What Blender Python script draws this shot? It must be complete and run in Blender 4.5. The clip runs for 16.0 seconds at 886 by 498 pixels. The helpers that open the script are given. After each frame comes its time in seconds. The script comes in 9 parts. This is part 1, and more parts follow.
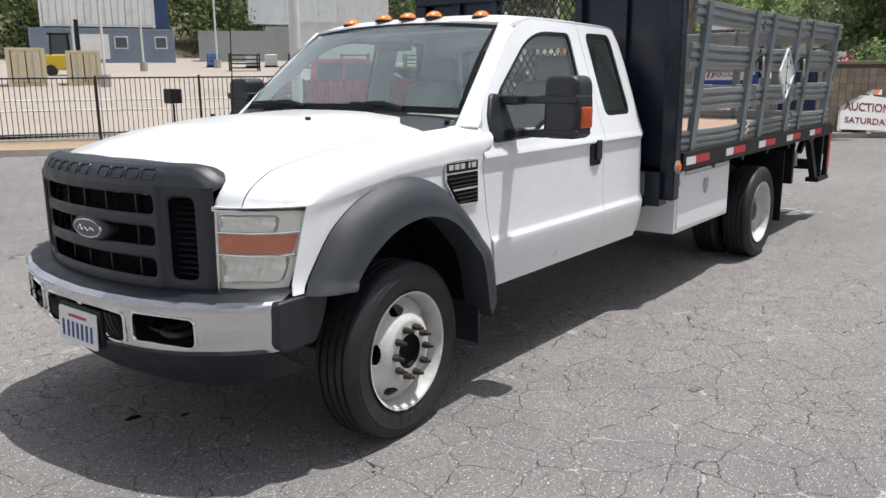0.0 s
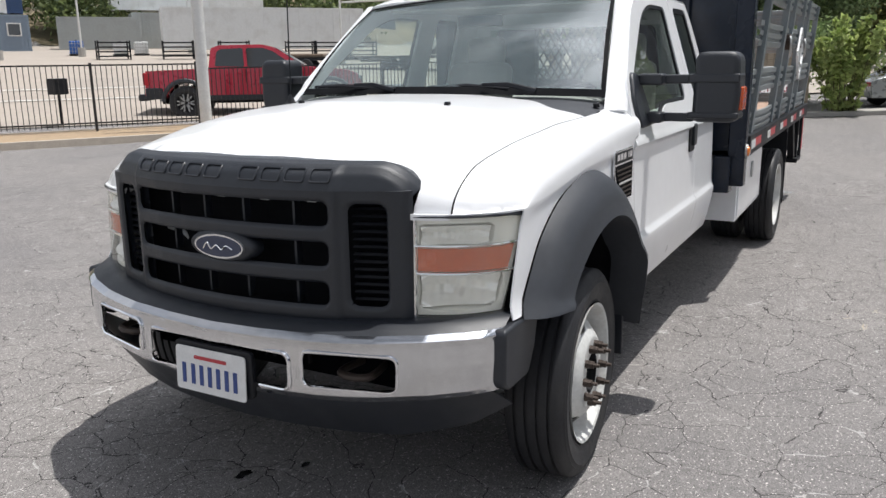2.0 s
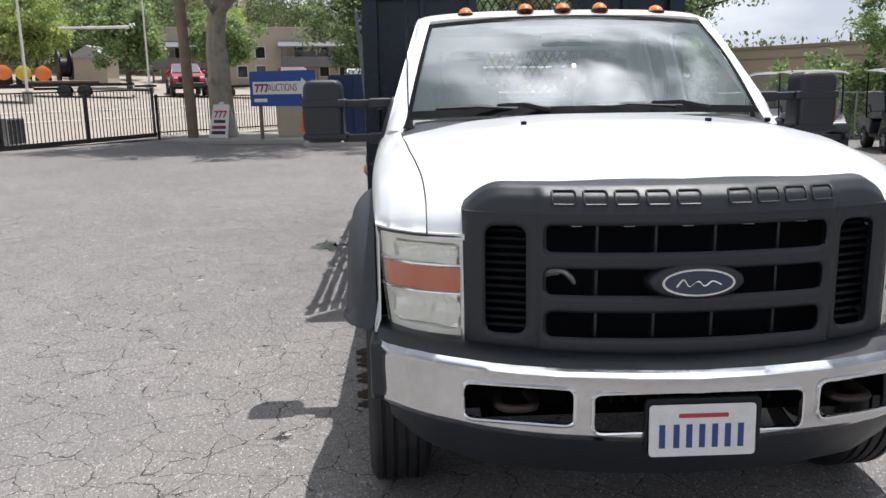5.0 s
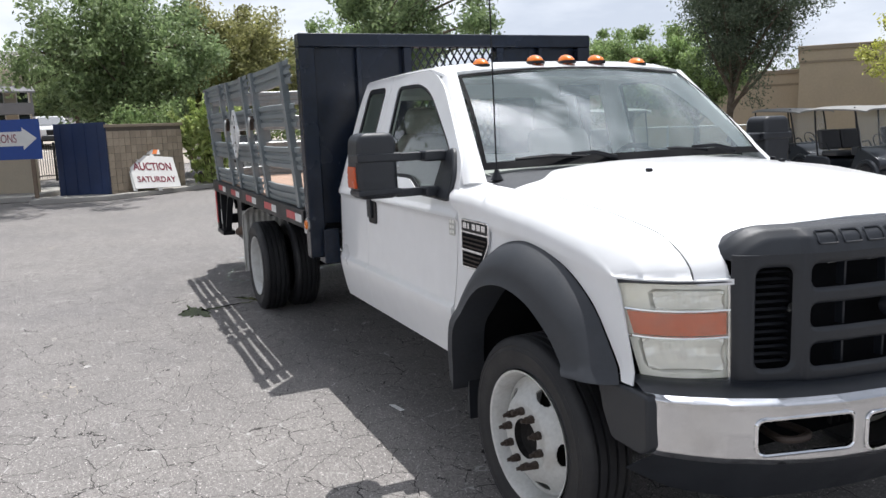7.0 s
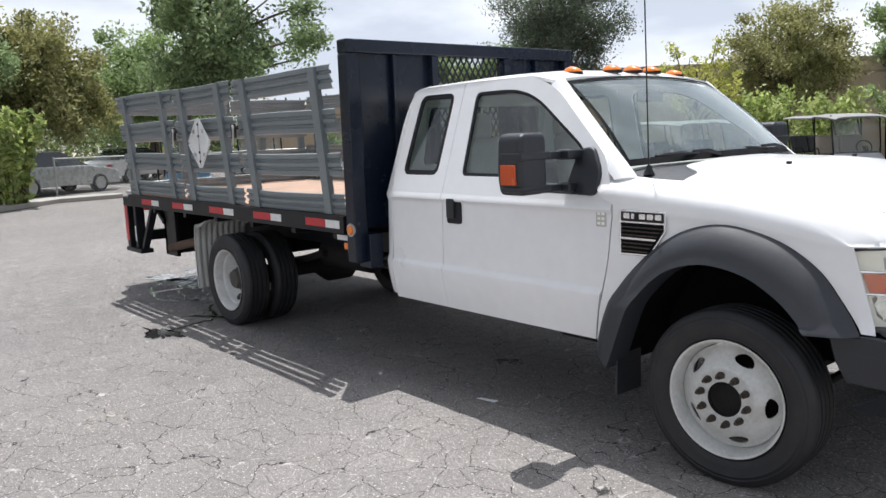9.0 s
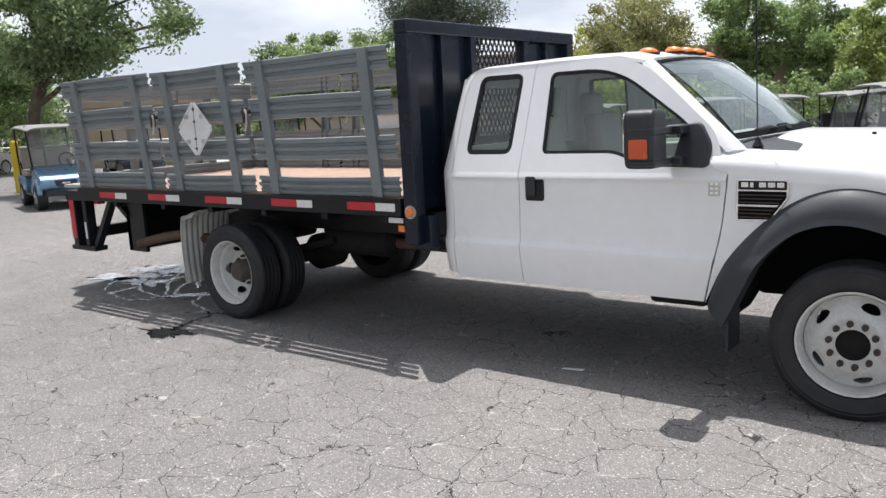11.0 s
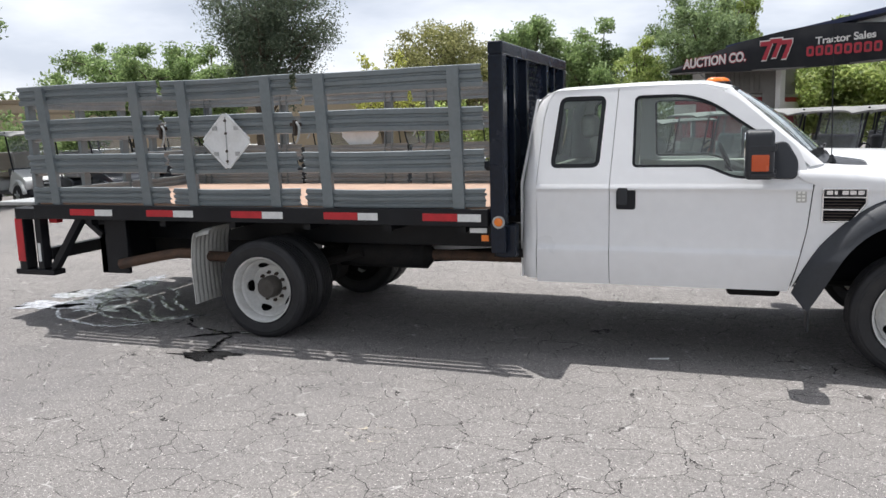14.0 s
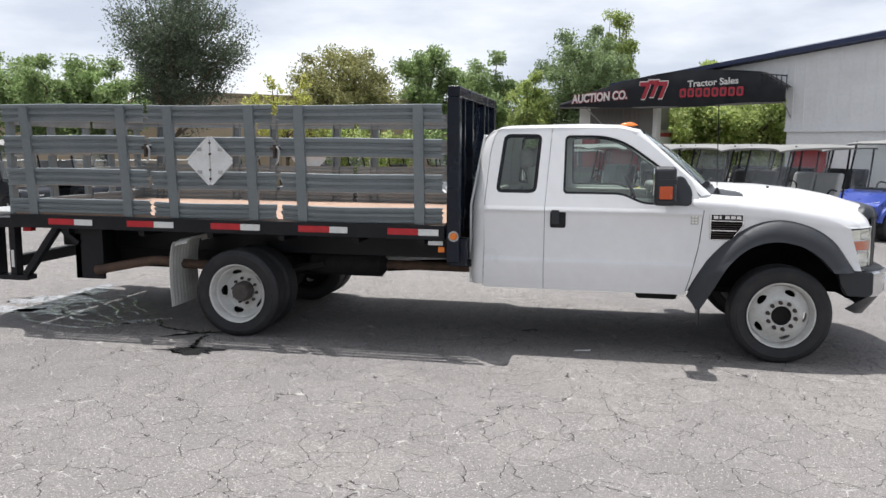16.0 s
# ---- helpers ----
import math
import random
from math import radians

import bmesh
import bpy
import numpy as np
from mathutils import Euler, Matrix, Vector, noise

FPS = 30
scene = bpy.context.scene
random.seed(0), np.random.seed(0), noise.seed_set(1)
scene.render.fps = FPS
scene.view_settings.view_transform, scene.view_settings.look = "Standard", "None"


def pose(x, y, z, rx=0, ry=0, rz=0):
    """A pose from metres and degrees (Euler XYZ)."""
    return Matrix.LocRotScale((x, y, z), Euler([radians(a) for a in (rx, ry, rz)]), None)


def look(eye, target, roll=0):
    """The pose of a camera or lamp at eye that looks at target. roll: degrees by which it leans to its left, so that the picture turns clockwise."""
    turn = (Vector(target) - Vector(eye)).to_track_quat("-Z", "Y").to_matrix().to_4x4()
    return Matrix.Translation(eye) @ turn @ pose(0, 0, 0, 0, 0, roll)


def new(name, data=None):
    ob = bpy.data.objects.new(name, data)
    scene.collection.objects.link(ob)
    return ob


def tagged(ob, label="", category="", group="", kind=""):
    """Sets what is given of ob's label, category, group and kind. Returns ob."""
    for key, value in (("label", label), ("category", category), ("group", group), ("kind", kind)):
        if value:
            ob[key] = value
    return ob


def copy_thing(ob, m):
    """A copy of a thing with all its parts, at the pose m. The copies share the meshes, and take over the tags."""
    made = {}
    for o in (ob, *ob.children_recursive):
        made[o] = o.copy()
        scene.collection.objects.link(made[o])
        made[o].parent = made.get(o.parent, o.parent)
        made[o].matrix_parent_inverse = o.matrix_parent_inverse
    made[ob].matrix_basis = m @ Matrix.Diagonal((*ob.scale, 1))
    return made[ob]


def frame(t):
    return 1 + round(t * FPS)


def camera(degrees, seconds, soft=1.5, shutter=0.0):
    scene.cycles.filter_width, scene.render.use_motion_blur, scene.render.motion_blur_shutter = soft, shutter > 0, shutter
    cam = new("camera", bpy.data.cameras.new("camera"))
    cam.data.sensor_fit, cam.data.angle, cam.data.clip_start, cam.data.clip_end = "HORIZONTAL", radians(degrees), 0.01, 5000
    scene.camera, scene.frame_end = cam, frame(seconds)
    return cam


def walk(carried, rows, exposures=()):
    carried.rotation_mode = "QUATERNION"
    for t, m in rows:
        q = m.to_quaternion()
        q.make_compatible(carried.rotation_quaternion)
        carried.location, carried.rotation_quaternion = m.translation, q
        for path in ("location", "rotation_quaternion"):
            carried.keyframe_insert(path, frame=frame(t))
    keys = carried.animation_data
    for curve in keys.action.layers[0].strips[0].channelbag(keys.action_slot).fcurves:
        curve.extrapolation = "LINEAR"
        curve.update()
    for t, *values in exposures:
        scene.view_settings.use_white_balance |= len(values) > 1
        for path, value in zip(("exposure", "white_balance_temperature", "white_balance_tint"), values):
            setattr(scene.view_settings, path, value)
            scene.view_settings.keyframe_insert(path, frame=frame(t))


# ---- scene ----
cam = camera(58.3, 16.0)
PATH = [
    (0, (2.58, 3.221, 1.607), (1.039, 2.017, 1.184), -0.5),
    (0.5, (2.596, 2.941, 1.604), (1.025, 1.777, 1.183), -0.6),
    (1, (2.735, 2.679, 1.616), (1.126, 1.568, 1.196), -0.6),
    (1.5, (2.8, 2.35, 1.585), (1.146, 1.311, 1.152), -0.9),
    (2, (2.797, 1.898, 1.577), (1.091, 0.959, 1.122), -0.9),
    (2.5, (2.962, 1.487, 1.583), (1.193, 0.682, 1.108), -0.8),
    (3, (2.976, 1.035, 1.541), (1.138, 0.406, 1.065), -0.5),
    (3.5, (2.992, 0.547, 1.559), (1.094, 0.115, 1.1), -0.3),
    (4, (3.095, 0.155, 1.594), (1.164, -0.125, 1.156), -0.9),
    (4.5, (3.057, -0.303, 1.572), (1.105, -0.407, 1.151), -1.2),
    (5, (3.101, -0.803, 1.562), (1.142, -0.734, 1.164), -1.0),
    (5.2, (3.121, -0.963, 1.6), (1.164, -0.826, 1.21), -1.2),
    (7.3, (2.515, -2.727, 1.648), (0.746, -1.847, 1.339), -2.4),
    (7.5, (2.461, -2.898, 1.649), (0.718, -1.966, 1.343), -2.5),
    (8, (2.315, -3.312, 1.655), (0.638, -2.261, 1.365), -2.3),
    (8.2, (2.202, -3.477, 1.625), (0.553, -2.382, 1.336), -2.4),
    (10.5, (1.1, -5.06, 1.659), (-0.158, -3.539, 1.337), -2.0),
    (11, (0.747, -5.244, 1.65), (-0.462, -3.687, 1.31), -2.9),
    (11.5, (0.475, -5.541, 1.666), (-0.689, -3.951, 1.324), -3.4),
    (12, (0.192, -5.832, 1.687), (-0.895, -4.186, 1.354), -3.4),
    (12.5, (-0.202, -5.985, 1.703), (-1.196, -4.28, 1.38), -3.4),
    (13, (-0.487, -6.272, 1.722), (-1.385, -4.512, 1.41), -3.1),
    (13.5, (-0.829, -6.42, 1.692), (-1.617, -4.608, 1.384), -2.5),
    (14, (-1.136, -6.605, 1.696), (-1.814, -4.749, 1.386), -1.6),
    (14.5, (-1.274, -6.923, 1.734), (-1.849, -5.033, 1.418), -0.6),
    (15, (-1.237, -7.222, 1.744), (-1.723, -5.308, 1.428), 0.1),
    (15.5, (-1.309, -7.521, 1.757), (-1.734, -5.589, 1.462), 0.4),
    (16, (-1.445, -7.798, 1.769), (-1.838, -5.855, 1.509), 0.4),
]
walk(cam, [(t, look(eye, target, roll)) for t, eye, target, roll in PATH], [(0.0, -0.04, 6430, 10), (3.0, -0.04, 6430, 10), (5.0, 0.05, 6380, 10), (7.5, 0.20, 6340, 10), (11.0, 0.23, 6430, 10), (16.0, 0.20, 6430, 10)])

# ---- light ----
SUN_TO = Vector((-0.217, 0.195, 1.0)).normalized()
world = bpy.data.worlds.new("sky")
scene.world = world
world.use_nodes = True
wn, wl = world.node_tree.nodes, world.node_tree.links
wn.clear()
w_out = wn.new("ShaderNodeOutputWorld")
w_bg = wn.new("ShaderNodeBackground")
w_sky = wn.new("ShaderNodeTexSky")
w_sky.sky_type, w_sky.sun_disc = "NISHITA", False
w_sky.sun_elevation = math.asin(SUN_TO.z)
w_sky.sun_rotation = math.atan2(SUN_TO.x, SUN_TO.y)
w_sky.dust_density, w_sky.ozone_density = 2.0, 1.0
w_co = wn.new("ShaderNodeTexCoord")
w_map = wn.new("ShaderNodeMapping")
w_map.inputs["Scale"].default_value = (1.0, 1.0, 3.2)
w_n = wn.new("ShaderNodeTexNoise")
w_n.inputs["Scale"].default_value = 2.6
w_n.inputs["Detail"].default_value = 7.0
w_n.inputs["Roughness"].default_value = 0.52
w_ramp = wn.new("ShaderNodeValToRGB")
w_ramp.color_ramp.elements[0].position, w_ramp.color_ramp.elements[0].color = 0.40, (8.0, 8.6, 9.9, 1)
w_ramp.color_ramp.elements[1].position, w_ramp.color_ramp.elements[1].color = 0.60, (13.0, 13.3, 14.1, 1)
w_mix = wn.new("ShaderNodeMixRGB")
w_mix.inputs[0].default_value = 0.82
wl.new(w_co.outputs["Generated"], w_map.inputs["Vector"])
wl.new(w_map.outputs["Vector"], w_n.inputs["Vector"])
wl.new(w_n.outputs["Fac"], w_ramp.inputs["Fac"])
wl.new(w_sky.outputs["Color"], w_mix.inputs[1])
wl.new(w_ramp.outputs["Color"], w_mix.inputs[2])
# thin cloud is brighter round the sun
w_dot = wn.new("ShaderNodeVectorMath")
w_dot.operation = "DOT_PRODUCT"
w_dot.inputs[1].default_value = SUN_TO
w_nrm = wn.new("ShaderNodeVectorMath")
w_nrm.operation = "NORMALIZE"
wl.new(w_co.outputs["Generated"], w_nrm.inputs[0])
wl.new(w_nrm.outputs["Vector"], w_dot.inputs[0])
w_max = wn.new("ShaderNodeMath")
w_max.operation = "MAXIMUM"
wl.new(w_dot.outputs["Value"], w_max.inputs[0])
w_max.inputs[1].default_value = 0.0
w_pow = wn.new("ShaderNodeMath")
w_pow.operation = "POWER"
wl.new(w_max.outputs[0], w_pow.inputs[0])
w_pow.inputs[1].default_value = 12.0
w_gain = wn.new("ShaderNodeMath")
w_gain.operation = "MULTIPLY_ADD"
w_gain.inputs[1].default_value, w_gain.inputs[2].default_value = 11.0, 1.0
# and the sky is darker overhead than near the horizon
w_sep = wn.new("ShaderNodeSeparateXYZ")
wl.new(w_nrm.outputs["Vector"], w_sep.inputs["Vector"])
w_up = wn.new("ShaderNodeMapRange")
w_up.inputs["From Min"].default_value, w_up.inputs["From Max"].default_value = 0.1, 0.9
w_up.inputs["To Min"].default_value, w_up.inputs["To Max"].default_value = 1.16, 0.43
wl.new(w_sep.outputs["Z"], w_up.inputs["Value"])
w_veil = wn.new("ShaderNodeMapRange")
w_veil.inputs["From Min"].default_value, w_veil.inputs["From Max"].default_value = 0.44, 0.62
wl.new(w_n.outputs["Fac"], w_veil.inputs["Value"])
w_lobe = wn.new("ShaderNodeMath")
w_lobe.operation = "MULTIPLY"
wl.new(w_pow.outputs[0], w_lobe.inputs[0])
wl.new(w_veil.outputs[0], w_lobe.inputs[1])
w_both = wn.new("ShaderNodeMath")
w_both.operation = "MULTIPLY"
wl.new(w_gain.outputs[0], w_both.inputs[0])
wl.new(w_up.outputs[0], w_both.inputs[1])
w_mul = wn.new("ShaderNodeMixRGB")
w_mul.blend_type = "MULTIPLY"
w_mul.inputs[0].default_value = 1.0
wl.new(w_mix.outputs["Color"], w_mul.inputs[1])
wl.new(w_lobe.outputs[0], w_gain.inputs[0])
wl.new(w_both.outputs[0], w_mul.inputs[2])
wl.new(w_mul.outputs["Color"], w_bg.inputs["Color"])
w_bg.inputs["Strength"].default_value = 0.072
wl.new(w_bg.outputs["Background"], w_out.inputs["Surface"])

sun_data = bpy.data.lights.new("sun", "SUN")
sun_data.energy, sun_data.angle, sun_data.color = 4.6, radians(0.45), (1.0, 0.97, 0.93)
sun = new("sun", sun_data)
sun.matrix_world = look(SUN_TO * 60, (0, 0, 0))

# ---- materials ----
def mat(name, color, rough=0.5, metal=0.0, var=0.12, scale=6.0, bump=0.0, bump_scale=60.0, coat=0.0, spec=0.5, second=None, stain=0.0, stain_scale=1.2, vary=0.0):
    """A surface with colour variation at two scales, optional second colour in patches, and fine relief."""
    m = bpy.data.materials.new(name)
    m.use_nodes = True
    n, l = m.node_tree.nodes, m.node_tree.links
    b = n["Principled BSDF"]
    co = n.new("ShaderNodeTexCoord")
    n1, n2 = n.new("ShaderNodeTexNoise"), n.new("ShaderNodeTexNoise")
    n1.inputs["Scale"].default_value, n1.inputs["Detail"].default_value = scale, 5
    n2.inputs["Scale"].default_value, n2.inputs["Detail"].default_value = scale * 9, 4
    for t in (n1, n2):
        l.new(co.outputs["Object"], t.inputs["Vector"])
    add = n.new("ShaderNodeMath")
    add.operation = "ADD"
    l.new(n1.outputs["Fac"], add.inputs[0])
    l.new(n2.outputs["Fac"], add.inputs[1])
    rng = n.new("ShaderNodeMapRange")
    rng.inputs["From Min"].default_value, rng.inputs["From Max"].default_value = 0.7, 1.3
    rng.inputs["To Min"].default_value, rng.inputs["To Max"].default_value = 1 - var, 1 + var
    l.new(add.outputs[0], rng.inputs["Value"])
    mul = n.new("ShaderNodeMixRGB")
    mul.blend_type = "MULTIPLY"
    mul.inputs[0].default_value = 1.0
    mul.inputs[1].default_value = (*color, 1)
    l.new(rng.outputs[0], mul.inputs[2])
    last = mul.outputs["Color"]
    if second:
        n3 = n.new("ShaderNodeTexNoise")
        n3.inputs["Scale"].default_value, n3.inputs["Detail"].default_value = stain_scale, 8
        l.new(co.outputs["Object"], n3.inputs["Vector"])
        r3 = n.new("ShaderNodeMapRange")
        r3.inputs["From Min"].default_value, r3.inputs["From Max"].default_value = 0.5, 0.72
        r3.inputs["To Max"].default_value = stain
        l.new(n3.outputs["Fac"], r3.inputs["Value"])
        mx = n.new("ShaderNodeMixRGB")
        mx.inputs[2].default_value = (*second, 1)
        l.new(r3.outputs[0], mx.inputs[0])
        l.new(last, mx.inputs[1])
        last = mx.outputs["Color"]
    if vary:
        oi = n.new("ShaderNodeObjectInfo")
        r4 = n.new("ShaderNodeMapRange")
        r4.inputs["To Min"].default_value, r4.inputs["To Max"].default_value = 1 - vary, 1 + vary
        l.new(oi.outputs["Random"], r4.inputs["Value"])
        m4 = n.new("ShaderNodeMixRGB")
        m4.blend_type = "MULTIPLY"
        m4.inputs[0].default_value = 1.0
        l.new(last, m4.inputs[1])
        l.new(r4.outputs[0], m4.inputs[2])
        last = m4.outputs["Color"]
    l.new(last, b.inputs["Base Color"])
    rr = n.new("ShaderNodeMapRange")
    rr.inputs["From Min"].default_value, rr.inputs["From Max"].default_value = 0.3, 0.7
    rr.inputs["To Min"].default_value, rr.inputs["To Max"].default_value = max(0.0, rough * 0.85), min(1.0, rough * 1.15)
    l.new(n1.outputs["Fac"], rr.inputs["Value"])
    l.new(rr.outputs[0], b.inputs["Roughness"])
    b.inputs["Metallic"].default_value = metal
    b.inputs["Specular IOR Level"].default_value = spec
    b.inputs["Coat Weight"].default_value = coat
    b.inputs["Coat Roughness"].default_value = 0.04
    if bump:
        nb = n.new("ShaderNodeTexNoise")
        nb.inputs["Scale"].default_value, nb.inputs["Detail"].default_value = bump_scale, 3
        l.new(co.outputs["Object"], nb.inputs["Vector"])
        bp = n.new("ShaderNodeBump")
        bp.inputs["Strength"].default_value, bp.inputs["Distance"].default_value = bump, 0.01
        l.new(nb.outputs["Fac"], bp.inputs["Height"])
        l.new(bp.outputs["Normal"], b.inputs["Normal"])
    return m


def glass(name, tint, rough=0.0, gloss=1.0, ior=1.75):
    """Thin pane: lets tinted light straight through and mirrors more at a slant, alike from both sides."""
    m = bpy.data.materials.new(name)
    m.use_nodes = True
    n, l = m.node_tree.nodes, m.node_tree.links
    n.clear()
    out, mix = n.new("ShaderNodeOutputMaterial"), n.new("ShaderNodeMixShader")
    tr, gl, fr = n.new("ShaderNodeBsdfTransparent"), n.new("ShaderNodeBsdfGlossy"), n.new("ShaderNodeLayerWeight")
    tr.inputs["Color"].default_value = (*tint, 1)
    gl.inputs["Roughness"].default_value = rough
    gl.inputs["Color"].default_value = (gloss, gloss, gloss, 1)
    fr.inputs["Blend"].default_value = 0.5
    steep, rise = n.new("ShaderNodeMath"), n.new("ShaderNodeMath")
    steep.operation, rise.operation = "POWER", "MULTIPLY_ADD"
    steep.inputs[1].default_value = 5.0
    r0 = ((ior - 1) / (ior + 1)) ** 2
    rise.inputs[1].default_value, rise.inputs[2].default_value = 1 - r0, r0
    l.new(fr.outputs["Facing"], steep.inputs[0])
    l.new(steep.outputs[0], rise.inputs[0])
    l.new(rise.outputs[0], mix.inputs[0])
    l.new(tr.outputs[0], mix.inputs[1])
    l.new(gl.outputs[0], mix.inputs[2])
    l.new(mix.outputs[0], out.inputs["Surface"])
    return m


def asphalt_material():
    m = bpy.data.materials.new("asphalt")
    m.use_nodes = True
    n, l = m.node_tree.nodes, m.node_tree.links
    b = n["Principled BSDF"]
    co = n.new("ShaderNodeTexCoord")

    def noise_tex(scale, detail=4, rough=0.55):
        t = n.new("ShaderNodeTexNoise")
        t.inputs["Scale"].default_value, t.inputs["Detail"].default_value, t.inputs["Roughness"].default_value = scale, detail, rough
        l.new(co.outputs["Object"], t.inputs["Vector"])
        return t

    def span(src, a, c, lo, hi):
        r = n.new("ShaderNodeMapRange")
        for key, v in (("From Min", a), ("From Max", c), ("To Min", lo), ("To Max", hi)):
            r.inputs[key].default_value = v
        l.new(src, r.inputs["Value"])
        return r.outputs[0]

    def mixed(fac, a, c, mode="MIX"):
        x = n.new("ShaderNodeMixRGB")
        x.blend_type = mode
        for i, v in ((0, fac), (1, a), (2, c)):
            if isinstance(v, (int, float)):
                x.inputs[i].default_value = v if i == 0 else (v, v, v, 1)
            elif isinstance(v, tuple):
                x.inputs[i].default_value = (*v, 1)
            else:
                l.new(v, x.inputs[i])
        return x.outputs["Color"]

    big, mid, fine, grit = noise_tex(0.22, 6), noise_tex(1.7, 6, 0.6), noise_tex(38, 3), noise_tex(170, 2)
    col = mixed(span(big.outputs["Fac"], 0.35, 0.65, 0, 1), (0.176, 0.168, 0.166), (0.224, 0.211, 0.202))
    col = mixed(span(mid.outputs["Fac"], 0.45, 0.75, 0, 0.5), col, (0.270, 0.257, 0.246))
    col = mixed(1.0, col, span(fine.outputs["Fac"], 0.32, 0.68, 0.84, 1.16), "MULTIPLY")
    col = mixed(1.0, col, span(grit.outputs["Fac"], 0.32, 0.68, 0.50, 1.46), "MULTIPLY")
    # alligator cracks in two sizes, bent by noise
    def bent(src, scale, amount, detail):
        w, t = n.new("ShaderNodeMixRGB"), n.new("ShaderNodeTexNoise")
        w.blend_type = "ADD"
        w.inputs[0].default_value = amount
        t.inputs["Scale"].default_value, t.inputs["Detail"].default_value = scale, detail
        l.new(co.outputs["Object"], t.inputs["Vector"])
        l.new(src, w.inputs[1])
        l.new(t.outputs["Color"], w.inputs[2])
        return w.outputs["Color"]

    way = bent(bent(co.outputs["Object"], 1.3, 0.30, 2), 10.0, 0.06, 4)
    cracks = []
    for scale, width in ((3.9, 0.0105), (8.6, 0.0095)):
        v = n.new("ShaderNodeTexVoronoi")
        v.feature = "DISTANCE_TO_EDGE"
        v.inputs["Scale"].default_value = scale
        l.new(way, v.inputs["Vector"])
        cracks.append((v.outputs["Distance"], width))
    tone = n.new("ShaderNodeTexVoronoi")
    tone.inputs["Scale"].default_value = 3.9
    l.new(way, tone.inputs["Vector"])
    col = mixed(1.0, col, span(tone.outputs["Color"], 0.0, 1.0, 0.96, 1.04), "MULTIPLY")
    patch, fill, tint = noise_tex(0.45, 4), noise_tex(7.5, 3, 0.6), noise_tex(0.9, 3)
    sand = mixed(span(tint.outputs["Fac"], 0.60, 0.70, 0, 0.6), (0.52, 0.505, 0.49), (0.52, 0.41, 0.24))
    for i, (dist, width) in enumerate(cracks):
        keep = span(patch.outputs["Fac"], 0.36 if i == 0 else 0.42, 0.52 if i == 0 else 0.54, 0.88 if i == 0 else 0.0, 1.0)
        chip = span(fill.outputs["Fac"], 0.56, 0.63, 0.0, 0.75)
        edge = span(dist, width * 0.9, width * 1.7, 1.0, 0.0)
        e2 = n.new("ShaderNodeMath")
        e2.operation = "MULTIPLY"
        l.new(edge, e2.inputs[0])
        l.new(chip, e2.inputs[1])
        e3 = n.new("ShaderNodeMath")
        e3.operation = "MULTIPLY"
        l.new(e2.outputs[0], e3.inputs[0])
        l.new(keep, e3.inputs[1])
        dark = span(dist, width * 0.35, width, 1.0, 0.0)
        d2 = n.new("ShaderNodeMath")
        d2.operation = "MULTIPLY"
        l.new(dark, d2.inputs[0])
        l.new(keep, d2.inputs[1])
        col = mixed(d2.outputs[0], col, (0.032, 0.030, 0.030))
        col = mixed(e3.outputs[0], col, sand)
        cracks[i] = d2.outputs[0]
    # pale scuffs, sand and oily stains
    scuff = noise_tex(5.5, 8, 0.72)
    col = mixed(span(scuff.outputs["Fac"], 0.68, 0.75, 0.0, 0.06), col, (0.40, 0.385, 0.365))
    chips = noise_tex(21, 4, 0.7)
    col = mixed(span(chips.outputs["Fac"], 0.67, 0.71, 0.0, 0.25), col, (0.48, 0.46, 0.43))
    specks = noise_tex(75, 1)
    col = mixed(span(specks.outputs["Fac"], 0.645, 0.70, 0.0, 0.85), col, (0.62, 0.57, 0.55))
    l.new(col, b.inputs["Base Color"])
    l.new(span(mid.outputs["Fac"], 0.3, 0.7, 0.82, 0.95), b.inputs["Roughness"])
    b.inputs["Specular IOR Level"].default_value = 0.25
    h = n.new("ShaderNodeMath")
    h.operation = "MULTIPLY_ADD"
    l.new(cracks[0], h.inputs[0])
    h.inputs[1].default_value = -1.2
    l.new(grit.outputs["Fac"], h.inputs[2])
    bp = n.new("ShaderNodeBump")
    bp.inputs["Strength"].default_value, bp.inputs["Distance"].default_value = 0.55, 0.006
    l.new(h.outputs[0], bp.inputs["Height"])
    l.new(bp.outputs["Normal"], b.inputs["Normal"])
    return m


